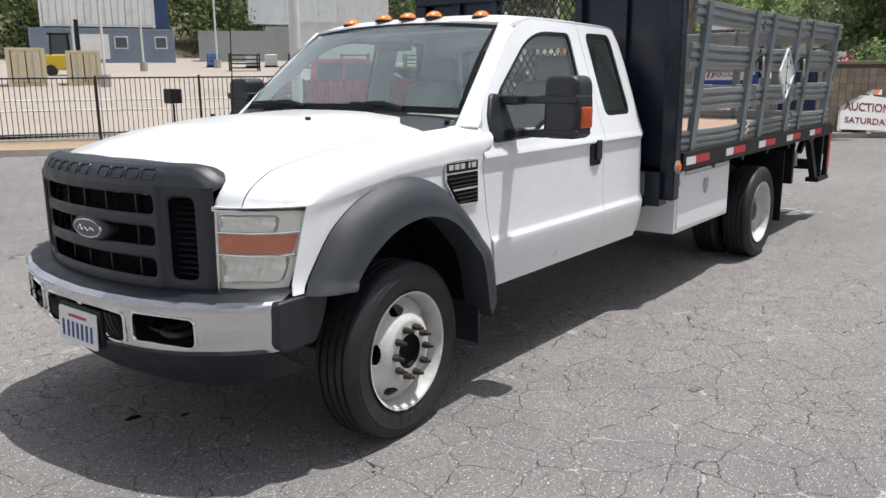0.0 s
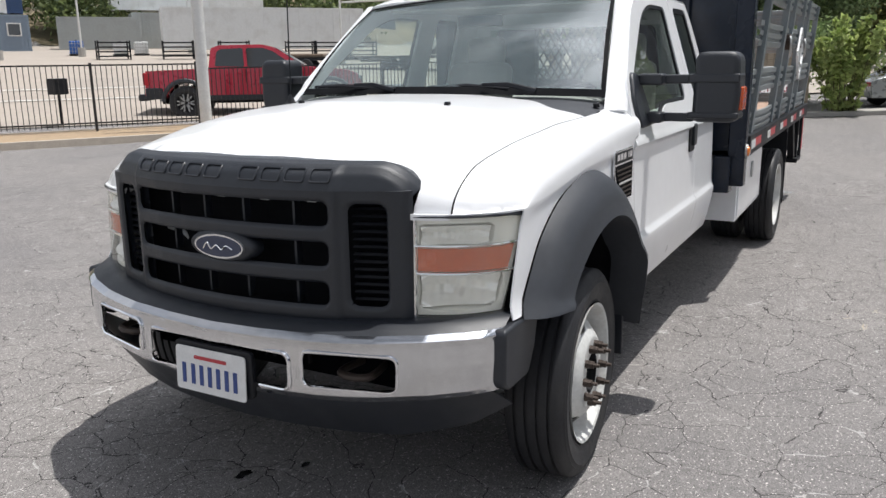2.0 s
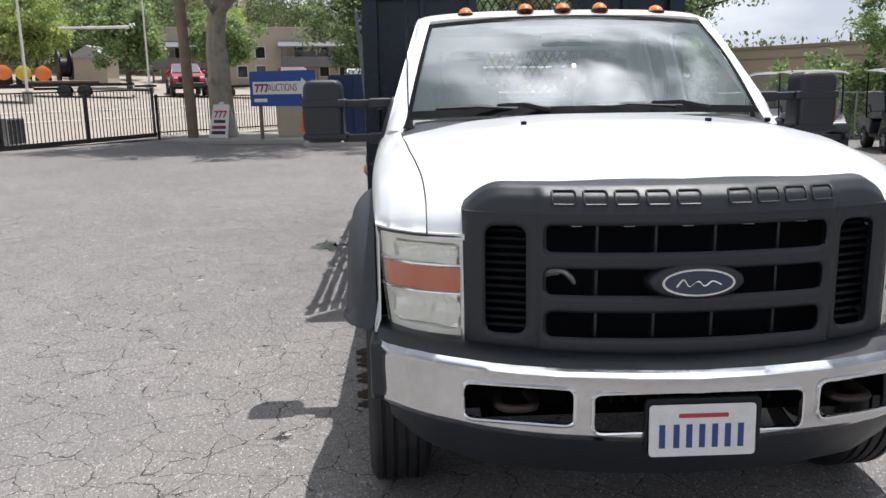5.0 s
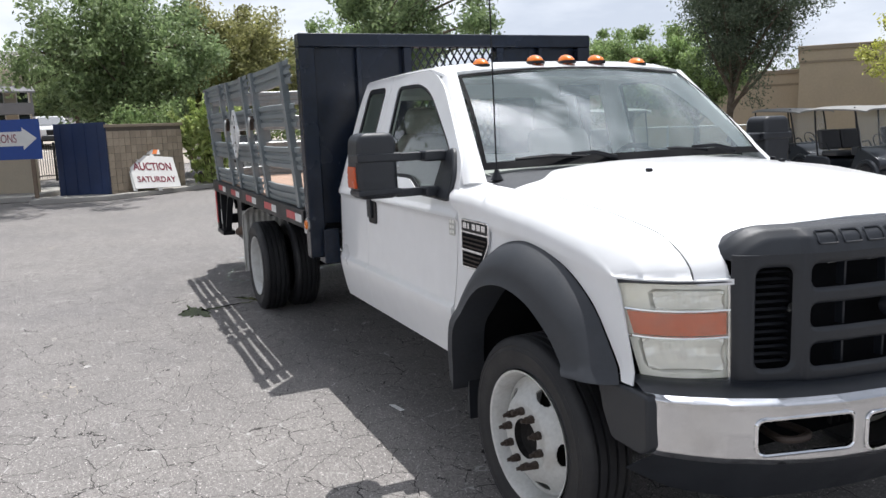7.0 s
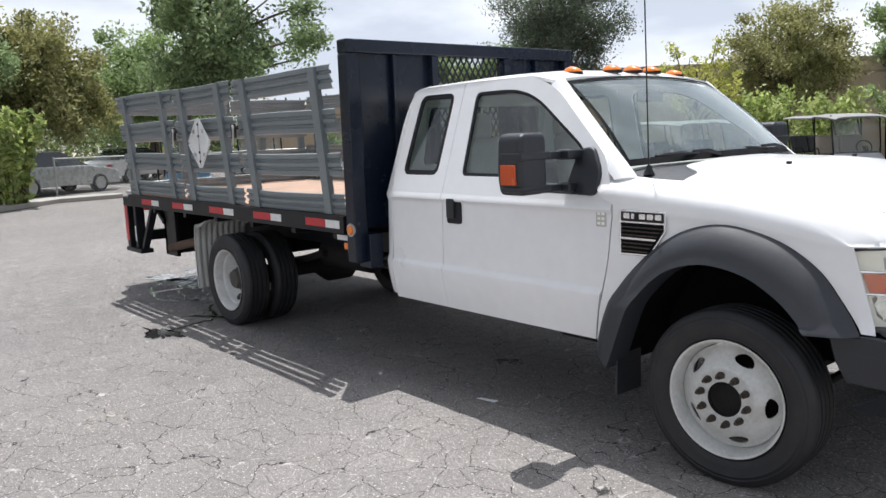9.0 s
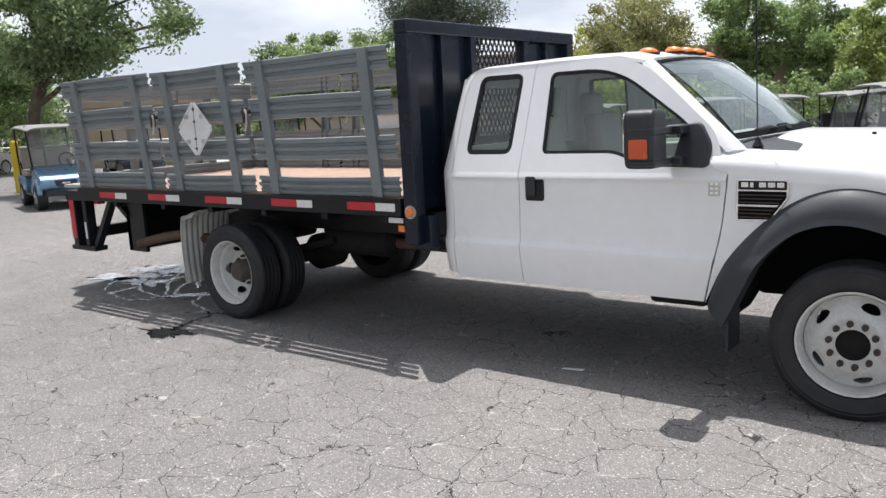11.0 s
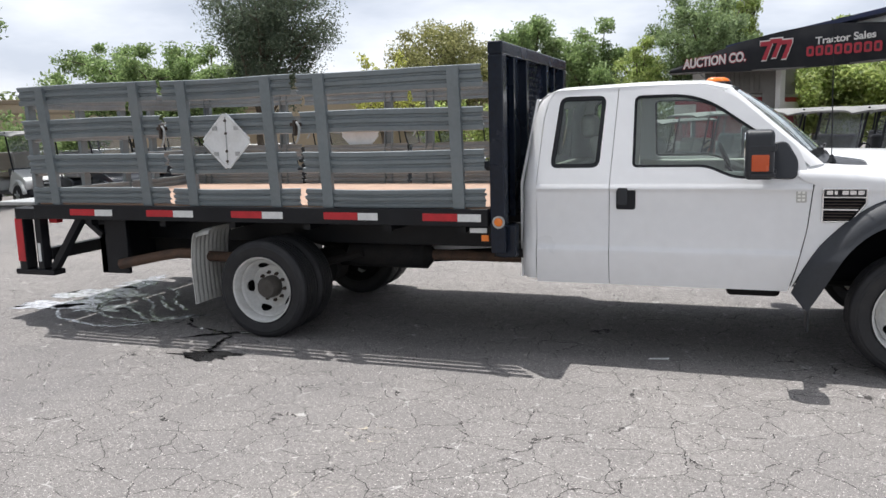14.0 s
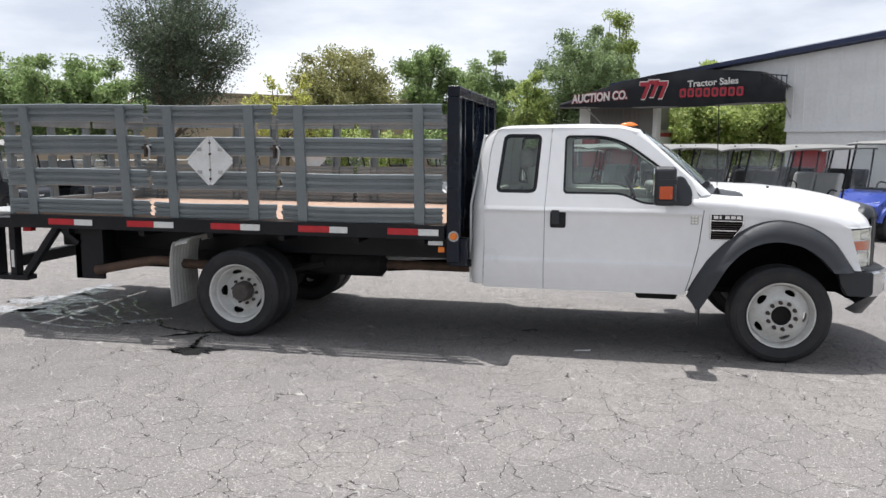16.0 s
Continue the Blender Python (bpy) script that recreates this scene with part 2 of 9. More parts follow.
def leaf_material(name, color, light):
    m = bpy.data.materials.new(name)
    m.use_nodes = True
    n, l = m.node_tree.nodes, m.node_tree.links
    b = n["Principled BSDF"]
    geo = n.new("ShaderNodeNewGeometry")
    ramp = n.new("ShaderNodeValToRGB")
    ramp.color_ramp.elements[0].color = (*color, 1)
    ramp.color_ramp.elements[1].color = (*light, 1)
    l.new(geo.outputs["Random Per Island"], ramp.inputs["Fac"])
    co, nz, mx = n.new("ShaderNodeTexCoord"), n.new("ShaderNodeTexNoise"), n.new("ShaderNodeMixRGB")
    nz.inputs["Scale"].default_value = 0.9
    l.new(co.outputs["Object"], nz.inputs["Vector"])
    rg = n.new("ShaderNodeMapRange")
    rg.inputs["From Min"].default_value, rg.inputs["From Max"].default_value = 0.3, 0.7
    rg.inputs["To Min"].default_value, rg.inputs["To Max"].default_value = 0.7, 1.3
    l.new(nz.outputs["Fac"], rg.inputs["Value"])
    mx.blend_type = "MULTIPLY"
    mx.inputs[0].default_value = 1.0
    l.new(ramp.outputs["Color"], mx.inputs[1])
    l.new(rg.outputs[0], mx.inputs[2])
    l.new(mx.outputs["Color"], b.inputs["Base Color"])
    b.inputs["Roughness"].default_value = 0.55
    tl, ms = n.new("ShaderNodeBsdfTranslucent"), n.new("ShaderNodeMixShader")
    ms.inputs[0].default_value = 0.45
    l.new(mx.outputs["Color"], tl.inputs["Color"])
    l.new(b.outputs[0], ms.inputs[1])
    l.new(tl.outputs[0], ms.inputs[2])
    l.new(ms.outputs[0], n["Material Output"].inputs["Surface"])
    return m


M_asphalt = asphalt_material()
M_white = mat("white_paint", (0.84, 0.85, 0.865), 0.32, var=0.025, scale=1.4, coat=0.6, second=(0.62, 0.62, 0.61), stain=0.12, stain_scale=2.0)
M_whitewheel = mat("white_wheel_paint", (0.57, 0.575, 0.56), 0.45, var=0.12, scale=7, second=(0.36, 0.33, 0.29), stain=0.5, stain_scale=9)
M_navy = mat("dark_navy_steel", (0.006, 0.011, 0.023), 0.26, var=0.25, scale=3, bump=0.05, bump_scale=20, second=(0.018, 0.021, 0.032), stain=0.5, spec=0.35)
M_black = mat("black_paint", (0.007, 0.008, 0.011), 0.46, var=0.25, scale=5, second=(0.020, 0.020, 0.022), stain=0.4, stain_scale=5, spec=0.32)
M_plastic = mat("grey_black_plastic", (0.013, 0.016, 0.022), 0.44, var=0.12, scale=9, bump=0.12, bump_scale=420, second=(0.013, 0.016, 0.022), stain=0.4, stain_scale=3, spec=0.6)
M_flare = mat("faded_grey_plastic", (0.032, 0.036, 0.044), 0.55, var=0.12, scale=5, bump=0.1, bump_scale=420, second=(0.060, 0.062, 0.066), stain=0.5, stain_scale=2.5)
# near-black for recesses: their shade is put into the colour; also black trim
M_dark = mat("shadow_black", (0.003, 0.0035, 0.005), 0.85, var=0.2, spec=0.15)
M_under = mat("undercarriage_grime", (0.014, 0.014, 0.015), 0.8, var=0.4, scale=8, second=(0.032, 0.027, 0.023), stain=0.6, stain_scale=4, bump=0.2, spec=0.25)
M_rubber = mat("tyre_rubber", (0.014, 0.0145, 0.017), 0.62, var=0.25, scale=9, bump=0.15, bump_scale=160, second=(0.036, 0.035, 0.034), stain=0.5, stain_scale=6)
M_chrome = mat("chrome", (0.82, 0.83, 0.85), 0.07, 1.0, var=0.03, scale=3)
M_bumper = mat("worn_chrome", (0.68, 0.69, 0.71), 0.10, 1.0, var=0.05, scale=4, second=(0.55, 0.54, 0.52), stain=0.35, stain_scale=6, bump=0.004, bump_scale=9)
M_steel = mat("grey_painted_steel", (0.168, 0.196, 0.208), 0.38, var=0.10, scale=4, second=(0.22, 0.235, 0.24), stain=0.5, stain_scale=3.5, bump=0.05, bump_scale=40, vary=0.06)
# paler copy of the worn board steel: light on it is put into colour
M_boardlit = mat("lit_worn_steel", (0.24, 0.26, 0.265), 0.36, 0.2, var=0.12, scale=4, second=(0.36, 0.35, 0.32), stain=0.5, stain_scale=3.5, bump=0.05, bump_scale=40, vary=0.08)
M_galv = mat("galvanised_steel", (0.42, 0.43, 0.43), 0.42, 0.5, var=0.15, scale=8)
M_rust = mat("rusty_steel", (0.10, 0.060, 0.040), 0.8, var=0.4, scale=14, bump=0.3, bump_scale=90, second=(0.045, 0.035, 0.03), stain=0.7, stain_scale=10)
M_hub = mat("dusty_hub_steel", (0.085, 0.078, 0.070), 0.7, 0.2, var=0.35, scale=16, second=(0.04, 0.034, 0.03), stain=0.6, stain_scale=10)
M_lug = mat("brown_lug_steel", (0.060, 0.045, 0.037), 0.55, 0.4, var=0.3, scale=30)
M_deck = mat("bed_plywood", (0.40, 0.27, 0.20), 0.75, var=0.18, scale=5, second=(0.28, 0.18, 0.13), stain=0.6, stain_scale=3, bump=0.15, bump_scale=50)
M_amber = mat("amber_lens", (0.80, 0.20, 0.015), 0.2, var=0.05, coat=0.5)
M_amberred = mat("red_amber_lens", (0.58, 0.085, 0.015), 0.25, var=0.05, coat=0.4)
M_reflector = mat("lamp_reflector", (0.95, 0.95, 0.93), 0.12, 0.35, var=0.04, scale=20)
M_amber_dull = mat("dull_amber_lens", (0.56, 0.10, 0.028), 0.25, var=0.1, coat=0.5)
M_red = mat("red_reflector", (0.50, 0.02, 0.03), 0.35, var=0.15, scale=12)
M_reflwhite = mat("white_reflector", (0.72, 0.73, 0.72), 0.35, var=0.1, scale=12)
M_haze = mat("hazed_headlight_shell", (0.90, 0.90, 0.86), 0.35, 0.0, var=0.08, scale=14, second=(0.80, 0.77, 0.62), stain=0.4, stain_scale=9)
M_seat = mat("grey_seat_vinyl", (0.42, 0.41, 0.385), 0.6, var=0.1, bump=0.08, bump_scale=120)
M_dash = mat("dash_plastic", (0.50, 0.50, 0.47), 0.6, var=0.08)
M_mirrorglass = mat("mirror_glass", (0.85, 0.87, 0.88), 0.02, 1.0, var=0.01)
M_plate = mat("plate_enamel", (0.74, 0.74, 0.73), 0.4, var=0.08, scale=20)
M_plateblue = mat("plate_ink_blue", (0.03, 0.06, 0.22), 0.5, var=0.1)
M_platered = mat("plate_ink_red", (0.45, 0.04, 0.05), 0.5, var=0.1)
M_wetgrey = mat("weathered_white_plastic", (0.52, 0.52, 0.49), 0.55, var=0.12, scale=6, second=(0.30, 0.29, 0.27), stain=0.6, stain_scale=4)
M_placard = mat("placard_white", (0.74, 0.75, 0.75), 0.4, var=0.06, scale=5, second=(0.5, 0.49, 0.46), stain=0.3, stain_scale=8)
M_blueoval = mat("badge_blue", (0.02, 0.03, 0.07), 0.2, var=0.05, coat=0.6)
M_glass = glass("window_glass", (0.78, 0.86, 0.82))
M_tint = glass("privacy_glass", (0.66, 0.74, 0.70))
M_shield = glass("windshield_glass", (0.84, 0.91, 0.89), ior=2.4)
M_lens = glass("lamp_lens", (0.98, 0.98, 0.95), 0.03, ior=1.5)
_n, _l = M_lens.node_tree.nodes, M_lens.node_tree.links
_haze, _both = _n.new("ShaderNodeBsdfDiffuse"), _n.new("ShaderNodeMixShader")
_haze.inputs["Color"].default_value = (0.95, 0.93, 0.80, 1)
_cloud, _band = _n.new("ShaderNodeTexNoise"), _n.new("ShaderNodeMapRange")
_cloud.inputs["Scale"].default_value, _cloud.inputs["Detail"].default_value = 3.0, 2
_band.inputs["From Min"].default_value, _band.inputs["From Max"].default_value = 0.3, 0.7
_band.inputs["To Min"].default_value, _band.inputs["To Max"].default_value = 0.06, 0.16
_l.new(_cloud.outputs["Fac"], _band.inputs["Value"])
_l.new(_band.outputs[0], _both.inputs[0])
_l.new(_n["Mix Shader"].outputs[0], _both.inputs[1])
_l.new(_haze.outputs[0], _both.inputs[2])
_l.new(_both.outputs[0], _n["Material Output"].inputs["Surface"])
def dusty(m, amount, color):
    """A thin even diffuse film over a pane: dust and, on the windshield, sky glare."""
    n, l = m.node_tree.nodes, m.node_tree.links
    film, both = n.new("ShaderNodeBsdfDiffuse"), n.new("ShaderNodeMixShader")
    film.inputs["Color"].default_value = (*color, 1)
    both.inputs[0].default_value = amount
    l.new(n["Mix Shader"].outputs[0], both.inputs[1])
    l.new(film.outputs[0], both.inputs[2])
    l.new(both.outputs[0], n["Material Output"].inputs["Surface"])


# bluish film: sky glare on the windshield put into colour, besides some dust
dusty(M_shield, 0.085, (0.64, 0.82, 0.87))
dusty(M_glass, 0.02, (0.7, 0.7, 0.7))
M_cartglass = glass("clear_plastic_sheet", (0.90, 0.92, 0.92), 0.02, ior=1.3)

# ---- mesh helpers ----
def thing(name, label, category, at=(0, 0, 0), group="", kind=""):
    ob = new(name)
    ob.location = at
    ob.empty_display_size = 0.2
    return tagged(ob, label, category, group, kind)


def part(name, bm, material, parent=None, label="", smooth=30.0, bevel=0.0, solid=0.0, segs=2, out=None):
    """Links a bmesh as one mesh object; bevel and solid are metres, out the side that faces outwards."""
    bmesh.ops.recalc_face_normals(bm, faces=bm.faces)
    if out:
        bm.normal_update()
        if sum(f.normal.dot(Vector(out)) * f.calc_area() for f in bm.faces) < 0:
            bmesh.ops.reverse_faces(bm, faces=bm.faces)
    me = bpy.data.meshes.new(name)
    bm.to_mesh(me)
    bm.free()
    return link(name, me, material, parent, label, smooth, bevel, solid, segs)


def link(name, me, material, parent=None, label="", smooth=30.0, bevel=0.0, solid=0.0, segs=2):
    ob = new(name, me)
    if material:
        if isinstance(material, (list, tuple)):
            for x in material:
                me.materials.append(x)
        else:
            me.materials.append(material)
    if smooth:
        me.shade_smooth()
        me.set_sharp_from_angle(angle=radians(smooth))
    if solid:
        md = ob.modifiers.new("thickness", "SOLIDIFY")
        md.thickness, md.offset = abs(solid), -1 if solid > 0 else 0
    if bevel:
        md = ob.modifiers.new("edges", "BEVEL")
        md.width, md.segments, md.limit_method, md.angle_limit = bevel, segs, "ANGLE", radians(35)
        md.harden_normals = bool(smooth)
    elif solid and smooth:
        md = ob.modifiers.new("creases", "EDGE_SPLIT")
        md.split_angle = radians(max(smooth, 65))
    if parent:
        ob.parent = parent
        ob.matrix_parent_inverse = Matrix.Identity(4)
    if label:
        ob["label"] = label
    return ob


def box(bm, x0, x1, y0, y1, z0, z1):
    v = [bm.verts.new((x, y, z)) for x in (x0, x1) for y in (y0, y1) for z in (z0, z1)]
    for f in ((0, 1, 3, 2), (4, 6, 7, 5), (0, 4, 5, 1), (2, 3, 7, 6), (0, 2, 6, 4), (1, 5, 7, 3)):
        bm.faces.new([v[i] for i in f])
    return v


def boxed(*b):
    bm = bmesh.new()
    box(bm, *b)
    return bm


def tube(bm, pts, r, seg=8, caps=True):
    """A round tube along a line of points; r is one radius or one for each point."""
    pts = [Vector(p) for p in pts]
    rings = []
    side = None
    for i, p in enumerate(pts):
        d = (pts[min(i + 1, len(pts) - 1)] - pts[max(i - 1, 0)]).normalized()
        if side is None:
            side = d.orthogonal().normalized()
        side = (side - d * side.dot(d)).normalized()
        up = d.cross(side)
        rad = r[i] if isinstance(r, (list, tuple)) else r
        rings.append([bm.verts.new(p + (side * math.cos(a) + up * math.sin(a)) * rad) for a in (2 * math.pi * k / seg for k in range(seg))])
    for a, b in zip(rings, rings[1:]):
        for k in range(seg):
            bm.faces.new((a[k], a[(k + 1) % seg], b[(k + 1) % seg], b[k]))
    if caps:
        bm.faces.new(rings[0][::-1])
        bm.faces.new(rings[-1])
    return bm


def tubed(pts, r, seg=8):
    return tube(bmesh.new(), pts, r, seg)


def surface(fn, nu, nv, bm=None, wrap=False, drop=None):
    """A grid of faces from fn(u, v), u and v from 0 to 1; drop(u, v) leaves a face out."""
    bm = bm or bmesh.new()
    g = [[bm.verts.new(fn(i / nu, j / nv)) for j in range(nv + 1)] for i in range(nu if wrap else nu + 1)]
    for i in range(nu):
        for j in range(nv):
            if drop and drop((i + 0.5) / nu, (j + 0.5) / nv):
                continue
            a, b = g[i], g[(i + 1) % len(g)]
            bm.faces.new((a[j], b[j], b[j + 1], a[j + 1]))
    return bm


def lathe(profile, axis_y, seg=40, cx=0.0, cz=0.0, bm=None, closed=False):
    """Spins (radius, y) pairs about a y axis through (cx, cz)."""
    bm = bm or bmesh.new()
    rings = [[bm.verts.new((cx + r * math.cos(a), axis_y + y, cz + r * math.sin(a))) for a in (2 * math.pi * k / seg for k in range(seg))] for r, y in profile]
    pairs = list(zip(rings, rings[1:])) + ([(rings[-1], rings[0])] if closed else [])
    for a, b in pairs:
        for k in range(seg):
            bm.faces.new((a[k], a[(k + 1) % seg], b[(k + 1) % seg], b[k]))
    return bm


def outline(bm, loops, place):
    """Fills an outline with holes, given as loops of 2D points; place maps a 2D point into the world."""
    edges = []
    for lp in loops:
        vs = [bm.verts.new((p[0], p[1], 0)) for p in lp]
        edges += [bm.edges.new((vs[i], vs[(i + 1) % len(vs)])) for i in range(len(vs))]
    bmesh.ops.triangle_fill(bm, use_beauty=True, use_dissolve=False, edges=edges)
    for v in bm.verts:
        v.co = place(v.co.x, v.co.y)
    return bm


def rounded(pts, r, n=5):
    """Rounds the corners of a closed 2D polygon; r is one radius or one for each corner."""
    out = []
    k = len(pts)
    for i, p in enumerate(pts):
        rad = r[i] if isinstance(r, (list, tuple)) else r
        a, b, c = Vector(pts[i - 1]), Vector(p), Vector(pts[(i + 1) % k])
        d1, d2 = (a - b), (c - b)
        t = min(rad, d1.length * 0.45, d2.length * 0.45)
        p1, p2 = b + d1.normalized() * t, b + d2.normalized() * t
        for j in range(n + 1):
            s = j / n
            out.append(tuple(p1 * (1 - s) ** 2 + b * 2 * s * (1 - s) + p2 * s * s))
    return out


def prism(pts, place, depth_vec):
    """A 2D polygon placed in the world and pushed along depth_vec."""
    bm = bmesh.new()
    d = Vector(depth_vec)
    a = [bm.verts.new(place(*p)) for p in pts]
    b = [bm.verts.new(Vector(place(*p)) + d) for p in pts]
    n = len(pts)
    bm.faces.new(a)
    bm.faces.new(b[::-1])
    for i in range(n):
        bm.faces.new((a[i], b[i], b[(i + 1) % n], a[(i + 1) % n]))
    return bm


def lerp(a, b, t):
    return a + (b - a) * t


def curve(table, x):
    """Smooth look-up in a short table of (x, value)."""
    if x <= table[0][0]:
        return table[0][1]
    for (x0, y0), (x1, y1) in zip(table, table[1:]):
        if x <= x1:
            t = (x - x0) / (x1 - x0)
            return y0 + (y1 - y0) * t
    return table[-1][1]


def spline(pts, n):
    """n + 1 points along a smooth line through pts."""
    pts = [Vector(p) for p in pts]
    out = []
    m = len(pts) - 1
    for i in range(n + 1):
        s = i / n * m
        k = min(int(s), m - 1)
        t = s - k
        p0, p1, p2, p3 = pts[max(k - 1, 0)], pts[k], pts[k + 1], pts[min(k + 2, m)]
        out.append(0.5 * (2 * p1 + (p2 - p0) * t + (2 * p0 - 5 * p1 + 4 * p2 - p3) * t * t + (3 * p1 - p0 - 3 * p2 + p3) * t ** 3))
    return out

# ---- the stake-bed truck: cab and front ----
truck = thing("stake_bed_truck", "white cab truck with a grey steel stake bed on asphalt", "truck")


def body_y(x, z):
    """Half width of the cab and fender sides."""
    if z > 1.25:
        return 0.965 - 0.30 * (z - 1.25)
    y = curve([(0.40, 0.912), (0.53, 0.940), (0.62, 0.962), (0.72, 0.981), (0.775, 0.988), (0.788, 0.986), (0.802, 0.9735), (0.84, 0.970), (1.05, 0.965), (1.184, 0.961), (1.198, 0.964), (1.214, 0.978), (1.222, 0.977), (1.25, 0.965)], z)
    if x > -0.3:
        y -= 0.045 * ((x + 0.3) / 0.9) ** 2
    return y


def front_x(y):
    """Plan line of the grille and headlights."""
    a = abs(y)
    return curve([(0.0, 0.880), (0.15, 0.874), (0.30, 0.855), (0.45, 0.822), (0.60, 0.775), (0.66, 0.750), (0.78, 0.690), (0.87, 0.610), (0.93, 0.500)], a)


def shoulder_z(x):
    """Height at which the fender side turns upright."""
    return curve([(-0.75, 1.25), (-0.5, 1.24), (0.0, 1.195), (0.35, 1.14), (0.62, 1.10)], x)


def lamp_x(y):
    """Plan line along the tops of the headlights."""
    return curve([(0.60, 0.745), (0.66, 0.742), (0.735, 0.718), (0.815, 0.675), (0.885, 0.603), (0.93, 0.508)], abs(y))


def fender_y(x):
    """Half width at the foot of the fender shoulder."""
    return 0.970 - (0.045 * ((x + 0.3) / 0.9) ** 2 if x > -0.3 else 0.0)


def top_z(x, y):
    """Height of hood and fender tops."""
    zc = curve([(-0.75, 1.432), (-0.5, 1.430), (-0.04, 1.420), (0.3, 1.388), (0.55, 1.343), (0.85, 1.262)], x)
    zs = shoulder_z(x)
    p = curve([(-0.75, 3.3), (-0.4, 3.1), (0.2, 2.7), (0.66, 2.2)], x)
    r = min(abs(y) / fender_y(x), 1.0)
    dome = 0.016 * math.exp(-((abs(y) - 0.0) / 0.42) ** 4) * curve([(-0.5, 1), (0.5, 0.8), (0.85, 0.2)], x)
    rear = zs + (zc - zs) * (1 - r ** p) ** (1 / p)
    z = rear + (dome - 0.008) * (1 - r ** 6)
    # the nose rolls down to the lamps
    d = lamp_x(y) - x - 0.018
    if d < 0.18 and abs(y) > 0.52:
        k = 1 - min(max(d / 0.18, 0.0), 1.0)
        w = min(1.0, (abs(y) - 0.52) / 0.09)
        z = lerp(z, min(z, 1.127), (1 - math.sqrt(max(0.0, 1 - k * k))) * w * w * (3 - 2 * w))
    return z


def seam_y(x):
    return curve([(-0.55, 0.855), (-0.3, 0.845), (0.1, 0.815), (0.45, 0.775), (0.62, 0.765)], x)


def hood_front(y):
    a = abs(y)
    return curve([(0.0, 0.760), (0.3, 0.735), (0.5, 0.695), (0.57, 0.700), (0.61, 0.745), (0.66, 0.743), (0.735, 0.719), (0.78, 0.696)], a)


def hood_rear(y):
    """Rear cut of the hood: it runs forward towards the corners, where the cowl shows."""
    t = min(max((abs(y) - 0.50) / 0.24, 0.0), 1.0)
    return -0.50 + 0.19 * t * t * (3 - 2 * t)


def hood_fn(u, v):
    s = v * 2 - 1
    x = lerp(hood_rear(s * 0.84), hood_front(s * 0.765), 1 - (1 - u) ** 1.7)
    y = s * seam_y(x)
    return (x, y, top_z(x, y))


part("hood", surface(hood_fn, 56, 72), M_white, truck, solid=0.018, smooth=40, out=(0, 0, 1))

# front fenders: rounded shoulder and flat side above the wheel arch
ARCH_OUT = [(-0.743, 0.523), (-0.654, 0.735), (-0.547, 0.889), (-0.388, 1.043), (-0.215, 1.146), (-0.017, 1.181), (0.205, 1.130), (0.375, 1.025), (0.476, 0.897), (0.552, 0.775)]
ARCH_IN = [(-0.645, 0.41), (-0.590, 0.51), (-0.533, 0.622), (-0.432, 0.805), (-0.274, 0.954), (-0.088, 1.011), (0.105, 0.985), (0.250, 0.905), (0.335, 0.825), (0.376, 0.772)]


def arch_z(x):
    pts = spline([(a, b, 0) for a, b in ARCH_OUT], 60)
    return curve([(p.x, p.y) for p in pts], x)


